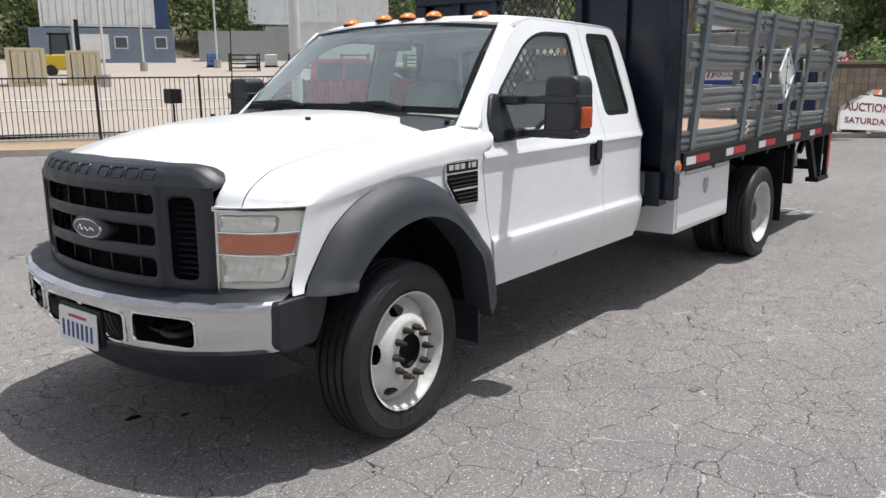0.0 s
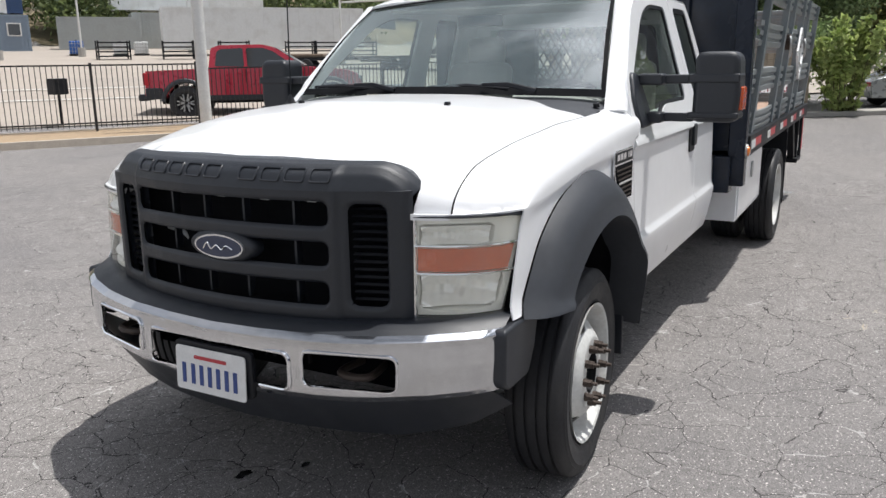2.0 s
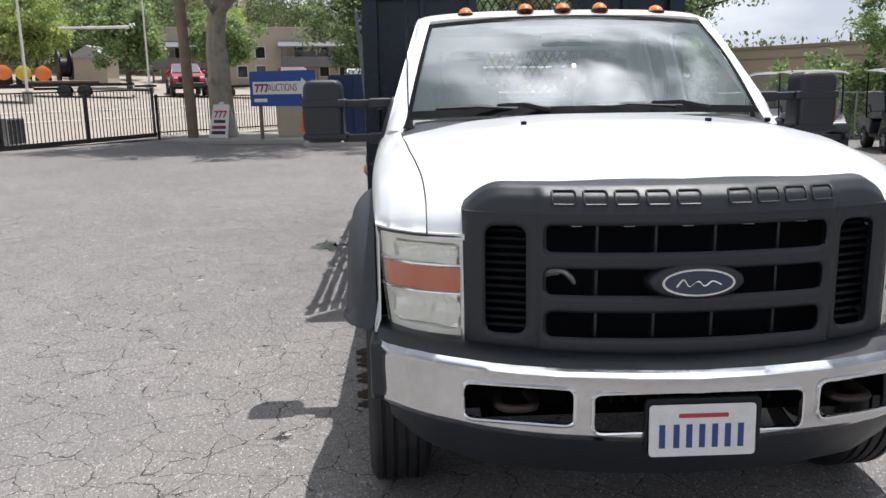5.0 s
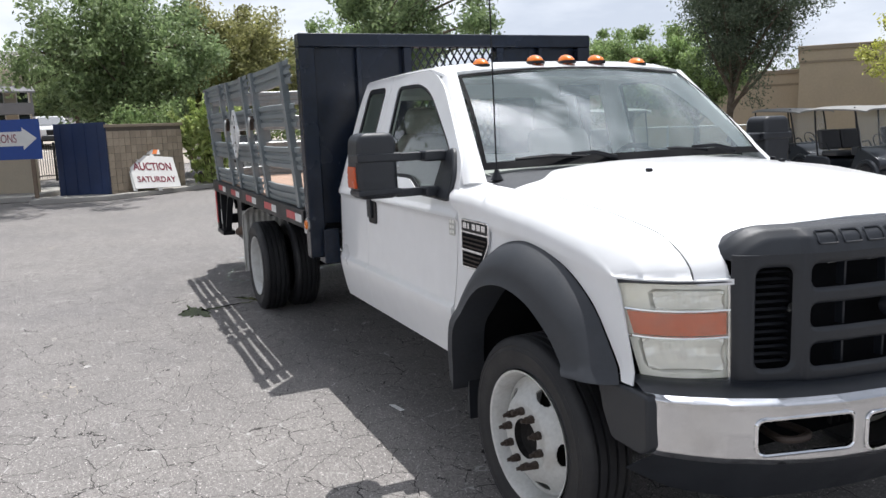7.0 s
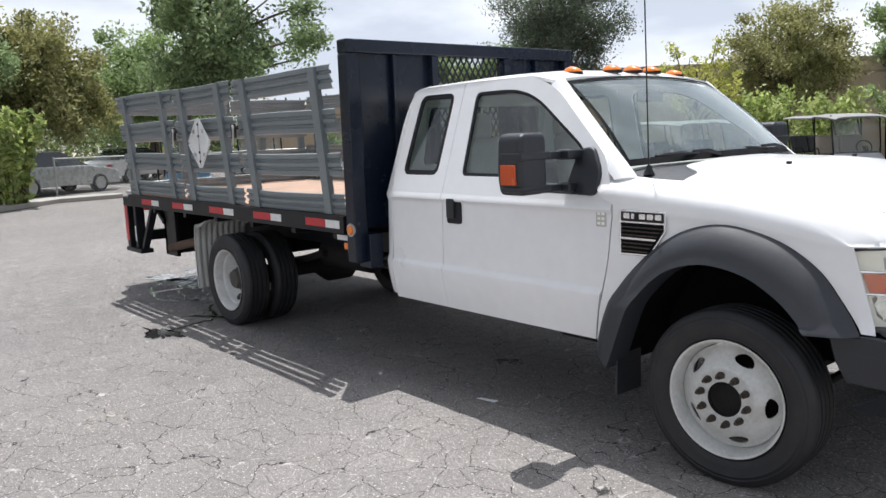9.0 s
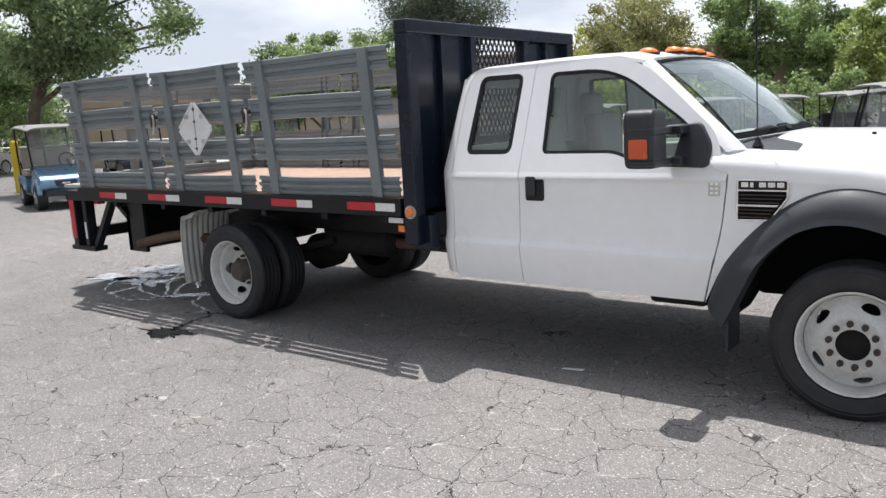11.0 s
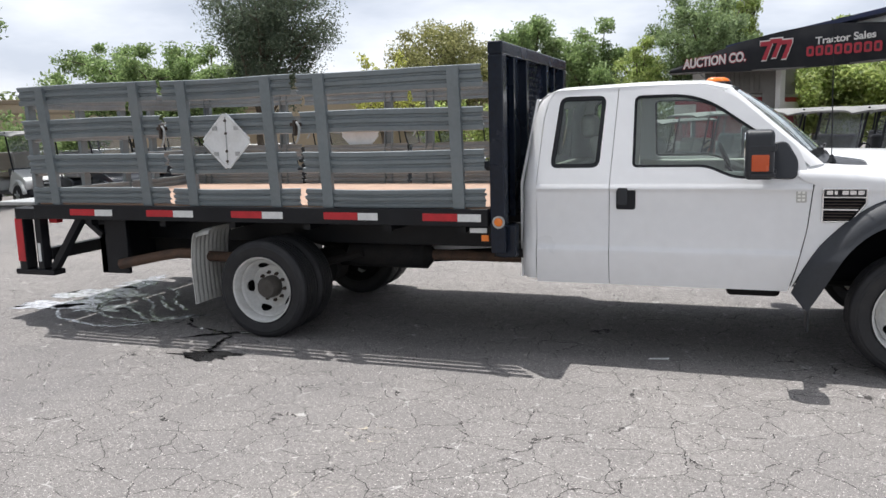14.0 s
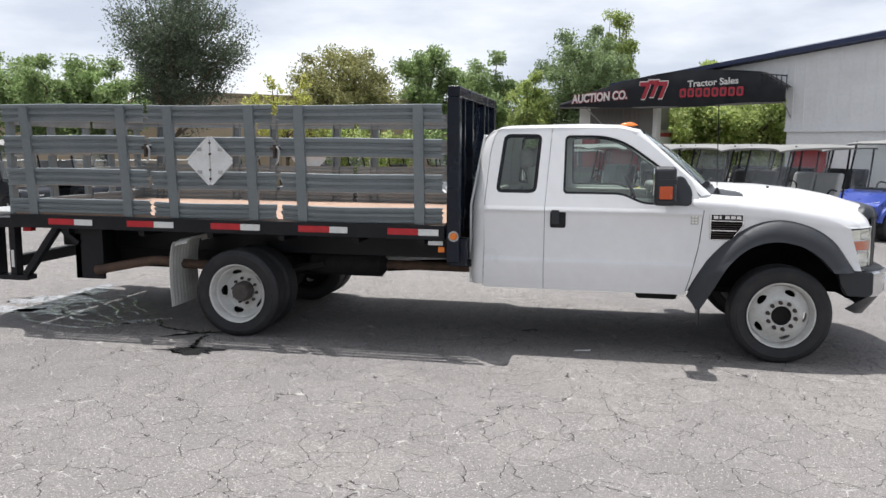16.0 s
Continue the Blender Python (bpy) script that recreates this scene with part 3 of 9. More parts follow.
for s in (1, -1):
    def skin(u, v, s=s):
        """Rounded shoulder down to v = 0.8, then the flat side to the wheel arch."""
        k = 1 - (1 - u) ** 1.5
        q = min(v / 0.8, 1.0)
        if v <= 0.8001:
            w = 1 - (1 - q) ** 3
            tail = lerp(-0.735, -0.628, q ** 6)
            x = lerp(tail, 0.6, k)
            for _ in range(5):
                ys, ye = seam_y(x) + 0.005 - 0.055 * min(1.0, max(0.0, (-0.48 - x) / 0.14)), fender_y(x)
                y = lerp(ys, ye, w)
                x = lerp(tail, lamp_x(lerp(seam_y(0.69) + 0.005, 0.93, w)), k)
            zs = shoulder_z(x)
            z = top_z(x, min(y, ye * 0.99999))
            return (x, s * y, z if q < 0.999 else zs)
        q = (v - 0.8) / 0.2
        x, z = lerp(-0.63, 0.508, k), 1.0
        for _ in range(4):
            zs = shoulder_z(x)
            lo = arch_z(x) if x < 0.548 else 0.785
            z = lerp(max(zs, lo + 0.001), lo, q)
            x = lerp(curve([(0.53, -0.758), (0.7, -0.712), (0.95, -0.658), (1.252, -0.628)], z), curve([(0.78, 0.606), (1.11, 0.508)], z), k)
        return (x, s * lerp(fender_y(x), body_y(x, z), min(1.0, max(0.0, zs - z) / 0.04)), z)

    bm = surface(skin, 60, 40)
    part("fender", bm, M_white, truck, solid=0.006, smooth=75, out=(0, s, 0.3))

    # grey moulded arch flare
    po, pi_ = spline([(a, b, 0) for a, b in ARCH_OUT], 40), spline([(a, b, 0) for a, b in ARCH_IN], 40)

    def flare(u, v, s=s, po=po, pi_=pi_):
        i = int(round(u * 40))
        a, b = po[i], pi_[i]
        k = min(v / 0.8, 1.0)
        p = a.lerp(b, k)
        bulge = 0.085 * math.sin(min(k / 0.72, 1) * math.pi / 2) ** 0.7 + (0.012 * (k - 0.72) / 0.28 if k > 0.72 else 0)
        y = body_y(p.x, min(p.y, 1.2)) + 0.006 + bulge
        if v > 0.8:
            y -= (v - 0.8) / 0.2 * 0.16
        return (p.x, s * y, p.y)

    part("fender_flare", surface(flare, 40, 10), M_flare, truck, solid=0.006, smooth=50, out=(0, s, 0))

    # wheel well lining, near-black: its shade is put into the colour
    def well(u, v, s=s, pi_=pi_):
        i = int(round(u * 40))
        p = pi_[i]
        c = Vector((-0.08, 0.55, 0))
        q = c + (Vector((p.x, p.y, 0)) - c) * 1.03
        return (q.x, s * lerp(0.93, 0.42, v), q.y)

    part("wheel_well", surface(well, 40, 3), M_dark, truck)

    # mud flap behind the front wheel
    part("mud_flap", boxed(-0.640, -0.625, *sorted((s * 0.74, s * 0.945)), 0.255, 0.52), M_plastic, truck, bevel=0.006)
    # bumper end cap
    pts = rounded([(0.425, 0.768), (0.60, 0.780), (0.695, 0.776), (0.700, 0.600), (0.665, 0.572), (0.505, 0.575), (0.455, 0.66)], 0.02, 4)
    part("bumper_end_cap", prism(pts, lambda x, z, s=s: (x, s * 0.86, z), (0, s * 0.095, 0)), M_plastic, truck, bevel=0.02, segs=3)

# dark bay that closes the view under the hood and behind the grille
# near-black, with the shade inside put into the colour
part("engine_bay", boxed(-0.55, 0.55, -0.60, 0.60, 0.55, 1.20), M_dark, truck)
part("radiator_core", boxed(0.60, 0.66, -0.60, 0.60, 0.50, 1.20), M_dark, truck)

# ---- cab sides and doors ----
PANEL_Z = (0.53, 0.56, 0.60, 0.64, 0.68, 0.72, 0.75, 0.775, 0.788, 0.802, 0.82, 0.84, 0.88, 0.93, 0.98, 1.03, 1.08, 1.12, 1.15, 1.17, 1.184, 1.198, 1.214, 1.222, 1.235, 1.252)


def lower_panel(x0, x1, s, nx=10):
    """Lower door skin; rows of faces lie along the pressed creases."""
    def fn(u, v):
        z = PANEL_Z[int(round(v * (len(PANEL_Z) - 1)))]
        a, b = x0(z) if callable(x0) else x0, x1(z) if callable(x1) else x1
        x = lerp(a, b, u)
        return (x, s * body_y(min(x, -0.3), z), z)
    return surface(fn, nx, len(PANEL_Z) - 1)


def tumble(s, off=0.0):
    return lambda x, z: (x, s * (0.965 - 0.30 * (z - 1.25) - off), z)


WIN_FRONT = rounded([(-1.790, 1.860), (-1.350, 1.860), (-0.905, 1.545), (-0.800, 1.44), (-0.800, 1.283), (-1.120, 1.285), (-1.300, 1.362), (-1.790, 1.362)], [0.05, 0.24, 0.05, 0.02, 0.03, 0.06, 0.06, 0.04], 8)
WIN_REAR = rounded([(-2.318, 1.868), (-1.985, 1.868), (-2.018, 1.362), (-2.372, 1.362)], 0.06)


def grown(pts, d):
    """The same outline, moved outwards by d."""
    c = Vector((sum(p[0] for p in pts) / len(pts), sum(p[1] for p in pts) / len(pts)))
    n = len(pts)
    out = []
    for i in range(n):
        t = (Vector(pts[(i + 1) % n]) - Vector(pts[i - 1])).normalized()
        q = Vector((t.y, -t.x))
        if q.dot(Vector(pts[i]) - c) < 0:
            q = -q
        out.append(tuple(Vector(pts[i]) + q * d))
    return out


def door_nose(z):
    """Front cut of the front door."""
    return curve([(0.53, -0.762), (0.7, -0.716), (0.95, -0.662), (1.252, -0.632)], z)


for s in (1, -1):
    door = part("front_door", lower_panel(-1.9385, lambda z: door_nose(z) - 0.003, s, 14), M_white, truck, solid=0.02, smooth=40, out=(0, s, 0))
    bm = bmesh.new()
    edge = rounded([(-1.9385, 1.252), (-1.9005, 1.918), (-1.330, 1.922), (-1.130, 1.840), (-0.720, 1.475), (-0.640, 1.252)], [0.0, 0.03, 0.20, 0.16, 0.06, 0.0], 8)
    outline(bm, [edge, WIN_FRONT], tumble(s))
    part("window_frame", bm, M_white, door, solid=0.035, smooth=0, out=(0, s, 0))
    bm = bmesh.new()
    outline(bm, [grown(WIN_FRONT, 0.004), grown(WIN_FRONT, -0.018)], tumble(s, 0.006))
    part("window_seal", bm, M_black, door, "black rubber window seal", solid=0.012, out=(0, s, 0))
    bm = bmesh.new()
    outline(bm, [WIN_FRONT], tumble(s, 0.022))
    part("window_pane", bm, M_glass, door, "clear side window glass", out=(0, s, 0))
    # pull handle in a dark cup
    hx = -1.826
    part("door_handle", prism(rounded([(hx - 0.066, 1.235), (hx + 0.066, 1.235), (hx + 0.066, 1.072), (hx - 0.066, 1.072)], 0.02), lambda x, z, s=s: (x, s * 0.962, z), (0, s * 0.010, 0)), M_black, door, "black recessed door handle", bevel=0.003)
    part("door_handle", prism(rounded([(hx - 0.056, 1.225), (hx + 0.012, 1.225), (hx + 0.012, 1.105), (hx - 0.056, 1.105)], 0.012), lambda x, z, s=s: (x, s * 0.968, z), (0, s * 0.018, 0)), M_plastic, door, "black recessed door handle", bevel=0.005)

    rear = part("rear_door", lower_panel(lambda z: -2.471 + 0.012 * math.sin((z - 0.5) * 4), -1.9435, s, 10), M_white, truck, solid=0.02, smooth=40, out=(0, s, 0))
    bm = bmesh.new()
    edge = rounded([(-2.462, 1.252), (-2.432, 1.70), (-2.398, 1.85), (-2.355, 1.905), (-1.9055, 1.918), (-1.9435, 1.252)], [0, 0.05, 0.03, 0.05, 0.02, 0])
    outline(bm, [edge, WIN_REAR], tumble(s))
    part("window_frame", bm, M_white, rear, solid=0.035, smooth=0, out=(0, s, 0))
    bm = bmesh.new()
    outline(bm, [grown(WIN_REAR, 0.004), grown(WIN_REAR, -0.030)], tumble(s, 0.004))
    part("window_seal", bm, M_black, rear, "black window border", solid=0.01, out=(0, s, 0))
    bm = bmesh.new()
    outline(bm, [WIN_REAR], tumble(s, 0.016))
    part("window_pane", bm, M_tint, rear, "dark tinted quarter window", out=(0, s, 0))

    # rounded rear corner of the cab
    def corner(u, v, s=s):
        z = lerp(0.555, 1.90, v)
        x0 = curve([(0.5, -2.474), (0.56, -2.473), (0.9, -2.463), (1.25, -2.467), (1.70, -2.437), (1.83, -2.409), (1.90, -2.37)], z)
        back = curve([(0.5, -2.565), (0.62, -2.592), (1.25, -2.575), (1.70, -2.525), (1.83, -2.49), (1.90, -2.43)], z)
        a = u * math.pi / 2
        y = body_y(-1.5, z)
        return (lerp(x0, back, math.sin(a)), s * (y - 0.10 * (1 - math.cos(a))), z)

    part("cab_corner", surface(corner, 8, 30), M_white, truck, solid=0.01, smooth=40, out=(-0.5, s, 0))

    # pillar beside the windshield
    def pillar(u, v, s=s):
        z0, z1 = 1.40, 1.885
        t = lerp(-0.16, 1.03, v)
        a = Vector((lerp(-0.725, -1.180, t), 0.958 - 0.30 * (lerp(1.43, 1.855, t) - 1.25), lerp(1.43, 1.855, t)))
        b = Vector((lerp(-0.640, -1.140, t), lerp(0.828, 0.706, t), lerp(1.438, 1.884, t)))
        m = (a + b) / 2 + Vector((0.034, 0.022, 0.018))
        p = a * (1 - u) ** 2 + m * 2 * u * (1 - u) + b * u * u
        return (p.x, s * p.y, p.z)

    part("windshield_pillar", surface(pillar, 8, 18), M_white, truck, solid=0.02, out=(0.5, s, 0.5))
    # near-black sheet behind the door gaps, their shade put into the colour
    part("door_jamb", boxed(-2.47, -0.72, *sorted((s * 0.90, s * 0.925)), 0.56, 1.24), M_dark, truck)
    part("rocker_sill", boxed(-2.48, -0.80, *sorted((s * 0.80, s * 0.90)), 0.525, 0.575), M_under, truck, bevel=0.02)

# roof
def roof_fn(u, v):
    x = lerp(-2.50, -1.165, u)
    s = v * 2 - 1
    half = curve([(0.0, 0.700), (0.03, 0.745), (0.07, 0.770), (1.0, 0.760)], u)
    y = half * math.copysign(abs(s) ** 0.9, s)
    edge = curve([(-2.50, 1.835), (-2.43, 1.885), (-2.34, 1.915), (-1.8, 1.925), (-1.33, 1.925), (-1.165, 1.885)], x)
    crown = curve([(-2.50, 0.012), (-2.3, 0.035), (-1.6, 0.045), (-1.3, 0.035), (-1.165, 0.032)], x)
    z = edge + crown * (1 - abs(s) ** 3.0) ** 0.6
    xx = x + (0.040 * (1 - s * s) if u > 0.9 else 0.040 * (1 - s * s) * max(0, (u - 0.5) / 0.4) ** 2 if u > 0.5 else 0)
    return (xx, y, z)


part("roof", surface(roof_fn, 36, 30), M_white, truck, solid=0.02, smooth=45, out=(0, 0, 1))
# cab back with its window
bm = bmesh.new()
outline(bm, [[(-0.87, 0.55), (0.87, 0.55), (0.87, 1.25), (0.70, 1.86), (-0.70, 1.86), (-0.87, 1.25)], rounded([(-0.60, 1.40), (0.60, 1.40), (0.56, 1.80), (-0.56, 1.80)], 0.05)], lambda y, z: (-2.585 + max(0, (z - 1.25)) * 0.15, y, z))
part("cab_back", bm, M_white, truck, solid=0.02)
part("rear_window", surface(lambda u, v: (-2.575 + lerp(0.02, 0.085, v), lerp(-0.60, 0.60, u), lerp(1.40, 1.80, v)), 2, 2), M_glass, truck, "clear rear cab window", out=(-1, 0, 0))

# windshield
def shield(u, v):
    s = u * 2 - 1
    yb, yt = 0.828 * s, 0.706 * s
    xb = -0.520 - 0.128 * s * s
    xt = -1.115 - 0.030 * s * s
    zb, zt = 1.452 - 0.016 * s * s, 1.914 - 0.036 * s * s
    t = v
    bow = 0.018 * math.sin(math.pi * t)
    return (lerp(xb, xt, t) + bow, lerp(yb, yt, t), lerp(zb, zt, t) + bow)


part("windshield", surface(shield, 28, 16), M_shield, truck, "greenish laminated windshield glass", out=(1, 0, 1))


bm = bmesh.new()
for u0, u1, v0, v1 in ((0, 1, -0.035, 0.030), (0, 1, 0.965, 1.0), (0, 0.013, 0.0, 1.0), (0.987, 1.0, 0.0, 1.0)):
    surface(lambda a, b: Vector(shield(lerp(u0, u1, a), lerp(v0, v1, b))) + Vector((0.004, 0, 0.004)), 24, 12, bm)
part("windshield_seal", bm, M_dark, truck, "black windshield border")

# cowl between hood and glass
def cowl(u, v):
    s = u * 2 - 1
    y0, y1 = s * 0.855, s * 0.84
    a = Vector((hood_rear(y0) + 0.004, y0, top_z(hood_rear(y0), y0) - 0.010))
    b = Vector((-0.495 - 0.155 * s * s - 0.04, y1, 1.425 - 0.03 * abs(s) ** 6))
    return a.lerp(b, v)


part("cowl", surface(cowl, 30, 4), M_flare, truck, "grey plastic cowl grille", solid=0.004)

# wipers and washer nozzles
for y0, y1, tip in ((0.55, 0.02, 0.035), (-0.18, -0.66, 0.04)):
    bm = bmesh.new()
    a = Vector((-0.520, y0, 1.452))
    b = Vector((-0.555, y1, 1.478))
    mid = a.lerp(b, 0.50) + Vector((0.010, 0, 0.016))
    tube(bm, [a, a.lerp(mid, 0.5) + Vector((0.01, 0, 0.015)), mid], [0.014, 0.011, 0.007], 6)
    w = part("wiper", bm, M_black, truck, "black wiper arm with blade")
    q0, q1 = mid + (a - mid) * 0.45 + Vector((-0.03, 0, -0.006)), mid + (b - mid) * 1.15 + Vector((-0.01, 0, -0.01))
    part("blade", tubed([q0, q0.lerp(q1, 0.5) + Vector((0.008, 0, 0.01)), q1], [0.007, 0.010, 0.007], 5), M_black, w)
for s in (1, -1):
    part("washer_nozzle", boxed(-0.050, -0.028, s * 0.367 - 0.011, s * 0.367 + 0.011, top_z(-0.04, 0.367) - 0.002, top_z(-0.04, 0.367) + 0.013), M_black, truck, bevel=0.004)
    part("cowl_plug", tubed([(-0.530, s * 0.825, 1.385), (-0.527, s * 0.825, 1.402)], 0.014, 10), M_black, truck)

# antenna on the passenger cowl
ant = part("antenna", tubed([(-0.520, -0.820, 1.385), (-0.520, -0.820, 1.402), (-0.522, -0.82, 1.43)], [0.030, 0.020, 0.010], 10), M_black, truck, "thin black whip antenna")
part("whip", tubed([(-0.522, -0.82, 1.42), (-0.545, -0.822, 2.26)], 0.0036, 5), M_black, ant)

# five roof marker lamps
for x, y, z in ((-1.262, 0.508, 1.944), (-1.222, 0.197, 1.957), (-1.218, 0.0, 1.958), (-1.222, -0.197, 1.957), (-1.262, -0.508, 1.944)):
    bm = bmesh.new()
    surface(lambda u, v: (x + 0.064 * math.cos(u * 2 * math.pi) * math.cos(v * math.pi / 2) - 0.012 * math.sin(v * math.pi / 2), y + 0.040 * math.sin(u * 2 * math.pi) * math.cos(v * math.pi / 2), z - 0.008 + 0.040 * math.sin(v * math.pi / 2)), 20, 6, bm, wrap=True)
    lamp = part("marker_lamp", bm, M_amber, truck, "amber cab marker lamp", smooth=60)
    part("lamp_base", surface(lambda u, v: (x + 0.068 * math.cos(u * 2 * math.pi), y + 0.044 * math.sin(u * 2 * math.pi), z - 0.018 + 0.016 * v), 20, 1, None, wrap=True), M_black, lamp)

# ---- grille ----
def bar(y0, y1, z0, z1, off=0.0, depth=0.05, ny=16, slope=0.0):
    """A bar that follows the front's plan line."""
    bm = bmesh.new()
    rings = []
    for i in range(ny + 1):
        y = lerp(y0, y1, i / ny)
        x = front_x(y) + off
        rings.append([bm.verts.new(p) for p in ((x, y, z0), (x - slope, y, z1), (x - depth, y, z1), (x - depth, y, z0))])
    for a, b in zip(rings, rings[1:]):
        for k in range(4):
            bm.faces.new((a[k], a[(k + 1) % 4], b[(k + 1) % 4], b[k]))
    bm.faces.new(rings[0])
    bm.faces.new(rings[-1])
    return bm


GRILLE_HOLES = [(-0.426, 0.411, 1.086, 1.164, 0.024), (-0.425, 0.408, 0.957, 1.035, 0.024), (-0.422, 0.404, 0.828, 0.904, 0.024), (-0.594, -0.476, 0.828, 1.158, 0.030), (0.468, 0.588, 0.828, 1.158, 0.030)]


def hole_gap(y, z, holes):
    """Distance from (y, z) to the nearest opening's edge; negative inside it."""
    best = 9.0
    for a, b, c, d, r in holes:
        qy, qz = abs(y - (a + b) / 2) - (b - a) / 2 + r, abs(z - (c + d) / 2) - (d - c) / 2 + r
        best = min(best, math.hypot(max(qy, 0), max(qz, 0)) + min(max(qy, qz), 0) - r)
    return best


def pierced(place, y0, y1, z0, z1, ny, nz, holes):
    """A sheet with smooth-edged openings: grid points near an opening's edge are drawn onto it."""
    bm = bmesh.new()
    dy, dz = (y1 - y0) / ny, (z1 - z0) / nz
    grid = []
    for i in range(ny + 1):
        col = []
        for j in range(nz + 1):
            y, z = y0 + dy * i, z0 + dz * j
            g = hole_gap(y, z, holes)
            if abs(g) < 0.62 * max(dy, dz):
                e = 0.0005
                gy = (hole_gap(y + e, z, holes) - hole_gap(y - e, z, holes)) / (2 * e)
                gz = (hole_gap(y, z + e, holes) - hole_gap(y, z - e, holes)) / (2 * e)
                y, z = y - g * gy, z - g * gz
            col.append((y, z, bm.verts.new(place(y, z))))
        grid.append(col)
    for i in range(ny):
        for j in range(nz):
            q = (grid[i][j], grid[i + 1][j], grid[i + 1][j + 1], grid[i][j + 1])
            if hole_gap(sum(p[0] for p in q) / 4, sum(p[1] for p in q) / 4, holes) > 0:
                bm.faces.new([p[2] for p in q])
    bmesh.ops.delete(bm, geom=[v for v in bm.verts if not v.link_faces], context="VERTS")
    return bm


def proud(y):
    """The middle of the grille stands a little before its sides."""
    t = min(max((0.452 - abs(y)) / 0.020, 0.0), 1.0)
    return 0.013 * t * t * (3 - 2 * t)


def grille_face(y, z):
    g = max(0.0, hole_gap(y, z, GRILLE_HOLES))
    soft = 0.010 * max(0.0, 1 - g / 0.014) ** 2
    side = max(0.0, (abs(y) - 0.632) / 0.028)
    low = max(0.0, (0.800 - z) / 0.035)
    return (front_x(y) + proud(y) - soft - 0.020 * side ** 2 - 0.012 * low ** 2 + 0.004, y, z)


grille = part("grille", pierced(grille_face, -0.660, 0.660, 0.765, 1.200, 220, 76, GRILLE_HOLES), M_plastic, truck, "dark grey moulded plastic grille", solid=0.040, smooth=50, out=(1, 0, 0))
# rounded cap that runs over the top and down both sides
cap = [(-0.135, 1.272), (-0.085, 1.284), (-0.045, 1.274), (-0.016, 1.245), (-0.004, 1.212), (0.0, 1.198), (-0.10, 1.190)]


def cap_fn(u, v):
    s = u * 2 - 1
    y = 0.660 * s
    k = v * (len(cap) - 1)
    i = min(int(k), len(cap) - 2)
    a, b = cap[i], cap[i + 1]
    dx, z = lerp(a[0], b[0], k - i), lerp(a[1], b[1], k - i)
    fall = max(0.0, (abs(s) - 0.80) / 0.20)
    z -= 0.075 * fall ** 2.2 * (1 if z > 1.2 else 0.2)
    side = max(0.0, (abs(y) - 0.632) / 0.028)
    return (front_x(y) + dx + 0.0045 + proud(y) * min(1.0, max(0.0, (1.283 - z) / 0.03)) - 0.020 * side ** 2, y, z)


bm = surface(cap_fn, 132, 24)
bm.verts.ensure_lookup_table()
bm.faces.new(bm.verts[:25])
bm.faces.new(bm.verts[-25:])
part("top_cap", bm, M_plastic, grille, smooth=60)


# a row of raised outlines on the cap, as plain blocks
def letter_block(y):
    ring = [Vector((front_x(y + a) + proud(y + a) * min(1.0, (1.283 - z) / 0.03) + 0.0065 + curve([(1.198, 0.0), (1.212, -0.004), (1.245, -0.016), (1.274, -0.045)], z), y + a, z + 0.0015)) for a, z in rounded([(-0.033, 1.224), (0.033, 1.224), (0.033, 1.262), (-0.033, 1.262)], 0.008, 3)]
    part("letter_block", tube(bmesh.new(), ring + [ring[0]], 0.0034, 5, False), M_plastic, grille)


for i in range(5):
    letter_block(-0.372 + i * 0.0885)
for i in range(4):
    letter_block(0.130 + i * 0.0865)
for s in (1, -1):
    for i in range(13):
        z = 0.842 + i * 0.0245
        part("vent_slat", bar(s * 0.466, s * 0.592, z, z + 0.007, -0.030, 0.03, 2, 0.008), M_black, grille, smooth=0)
for y in (-0.27, -0.10, 0.075, 0.27):
    for z0, z1 in ((1.078, 1.172), (0.948, 1.042), (0.820, 0.912)):
        if abs(y) < 0.15 and z0 == 0.948:
            continue
        part("grille_rib", bar(y - 0.004, y + 0.004, z0, z1, -0.030, 0.03, 1), M_plastic, grille, smooth=0)
for y in (-0.33, -0.18, -0.01, 0.17, 0.34):
    part("clip", boxed(front_x(y) - 0.030, front_x(y) - 0.020, y - 0.016, y + 0.016, 1.157, 1.1605), M_galv, grille, "small metal clip")
for i in range(40):
    y = -0.39 + i * 0.02
    part("radiator_fin", boxed(0.69, 0.71, y, y + 0.006, 0.835, 0.925), M_galv if i % 7 == 3 else M_under, grille, smooth=0)
# hose ends and a bracket in the dark behind the bars
part("hose", tubed(spline([(0.72, -0.40, 0.99), (0.735, -0.36, 1.005), (0.735, -0.33, 0.985), (0.72, -0.31, 0.955)], 10), 0.009, 7), M_galv, grille, "grey hose behind the bars")
part("hose", tubed([(0.735, -0.40, 1.002), (0.735, -0.365, 1.004)], 0.013, 8), M_galv, grille)
# near-black sheet that puts the shade behind the bars into colour
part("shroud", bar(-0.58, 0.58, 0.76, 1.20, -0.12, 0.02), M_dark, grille)


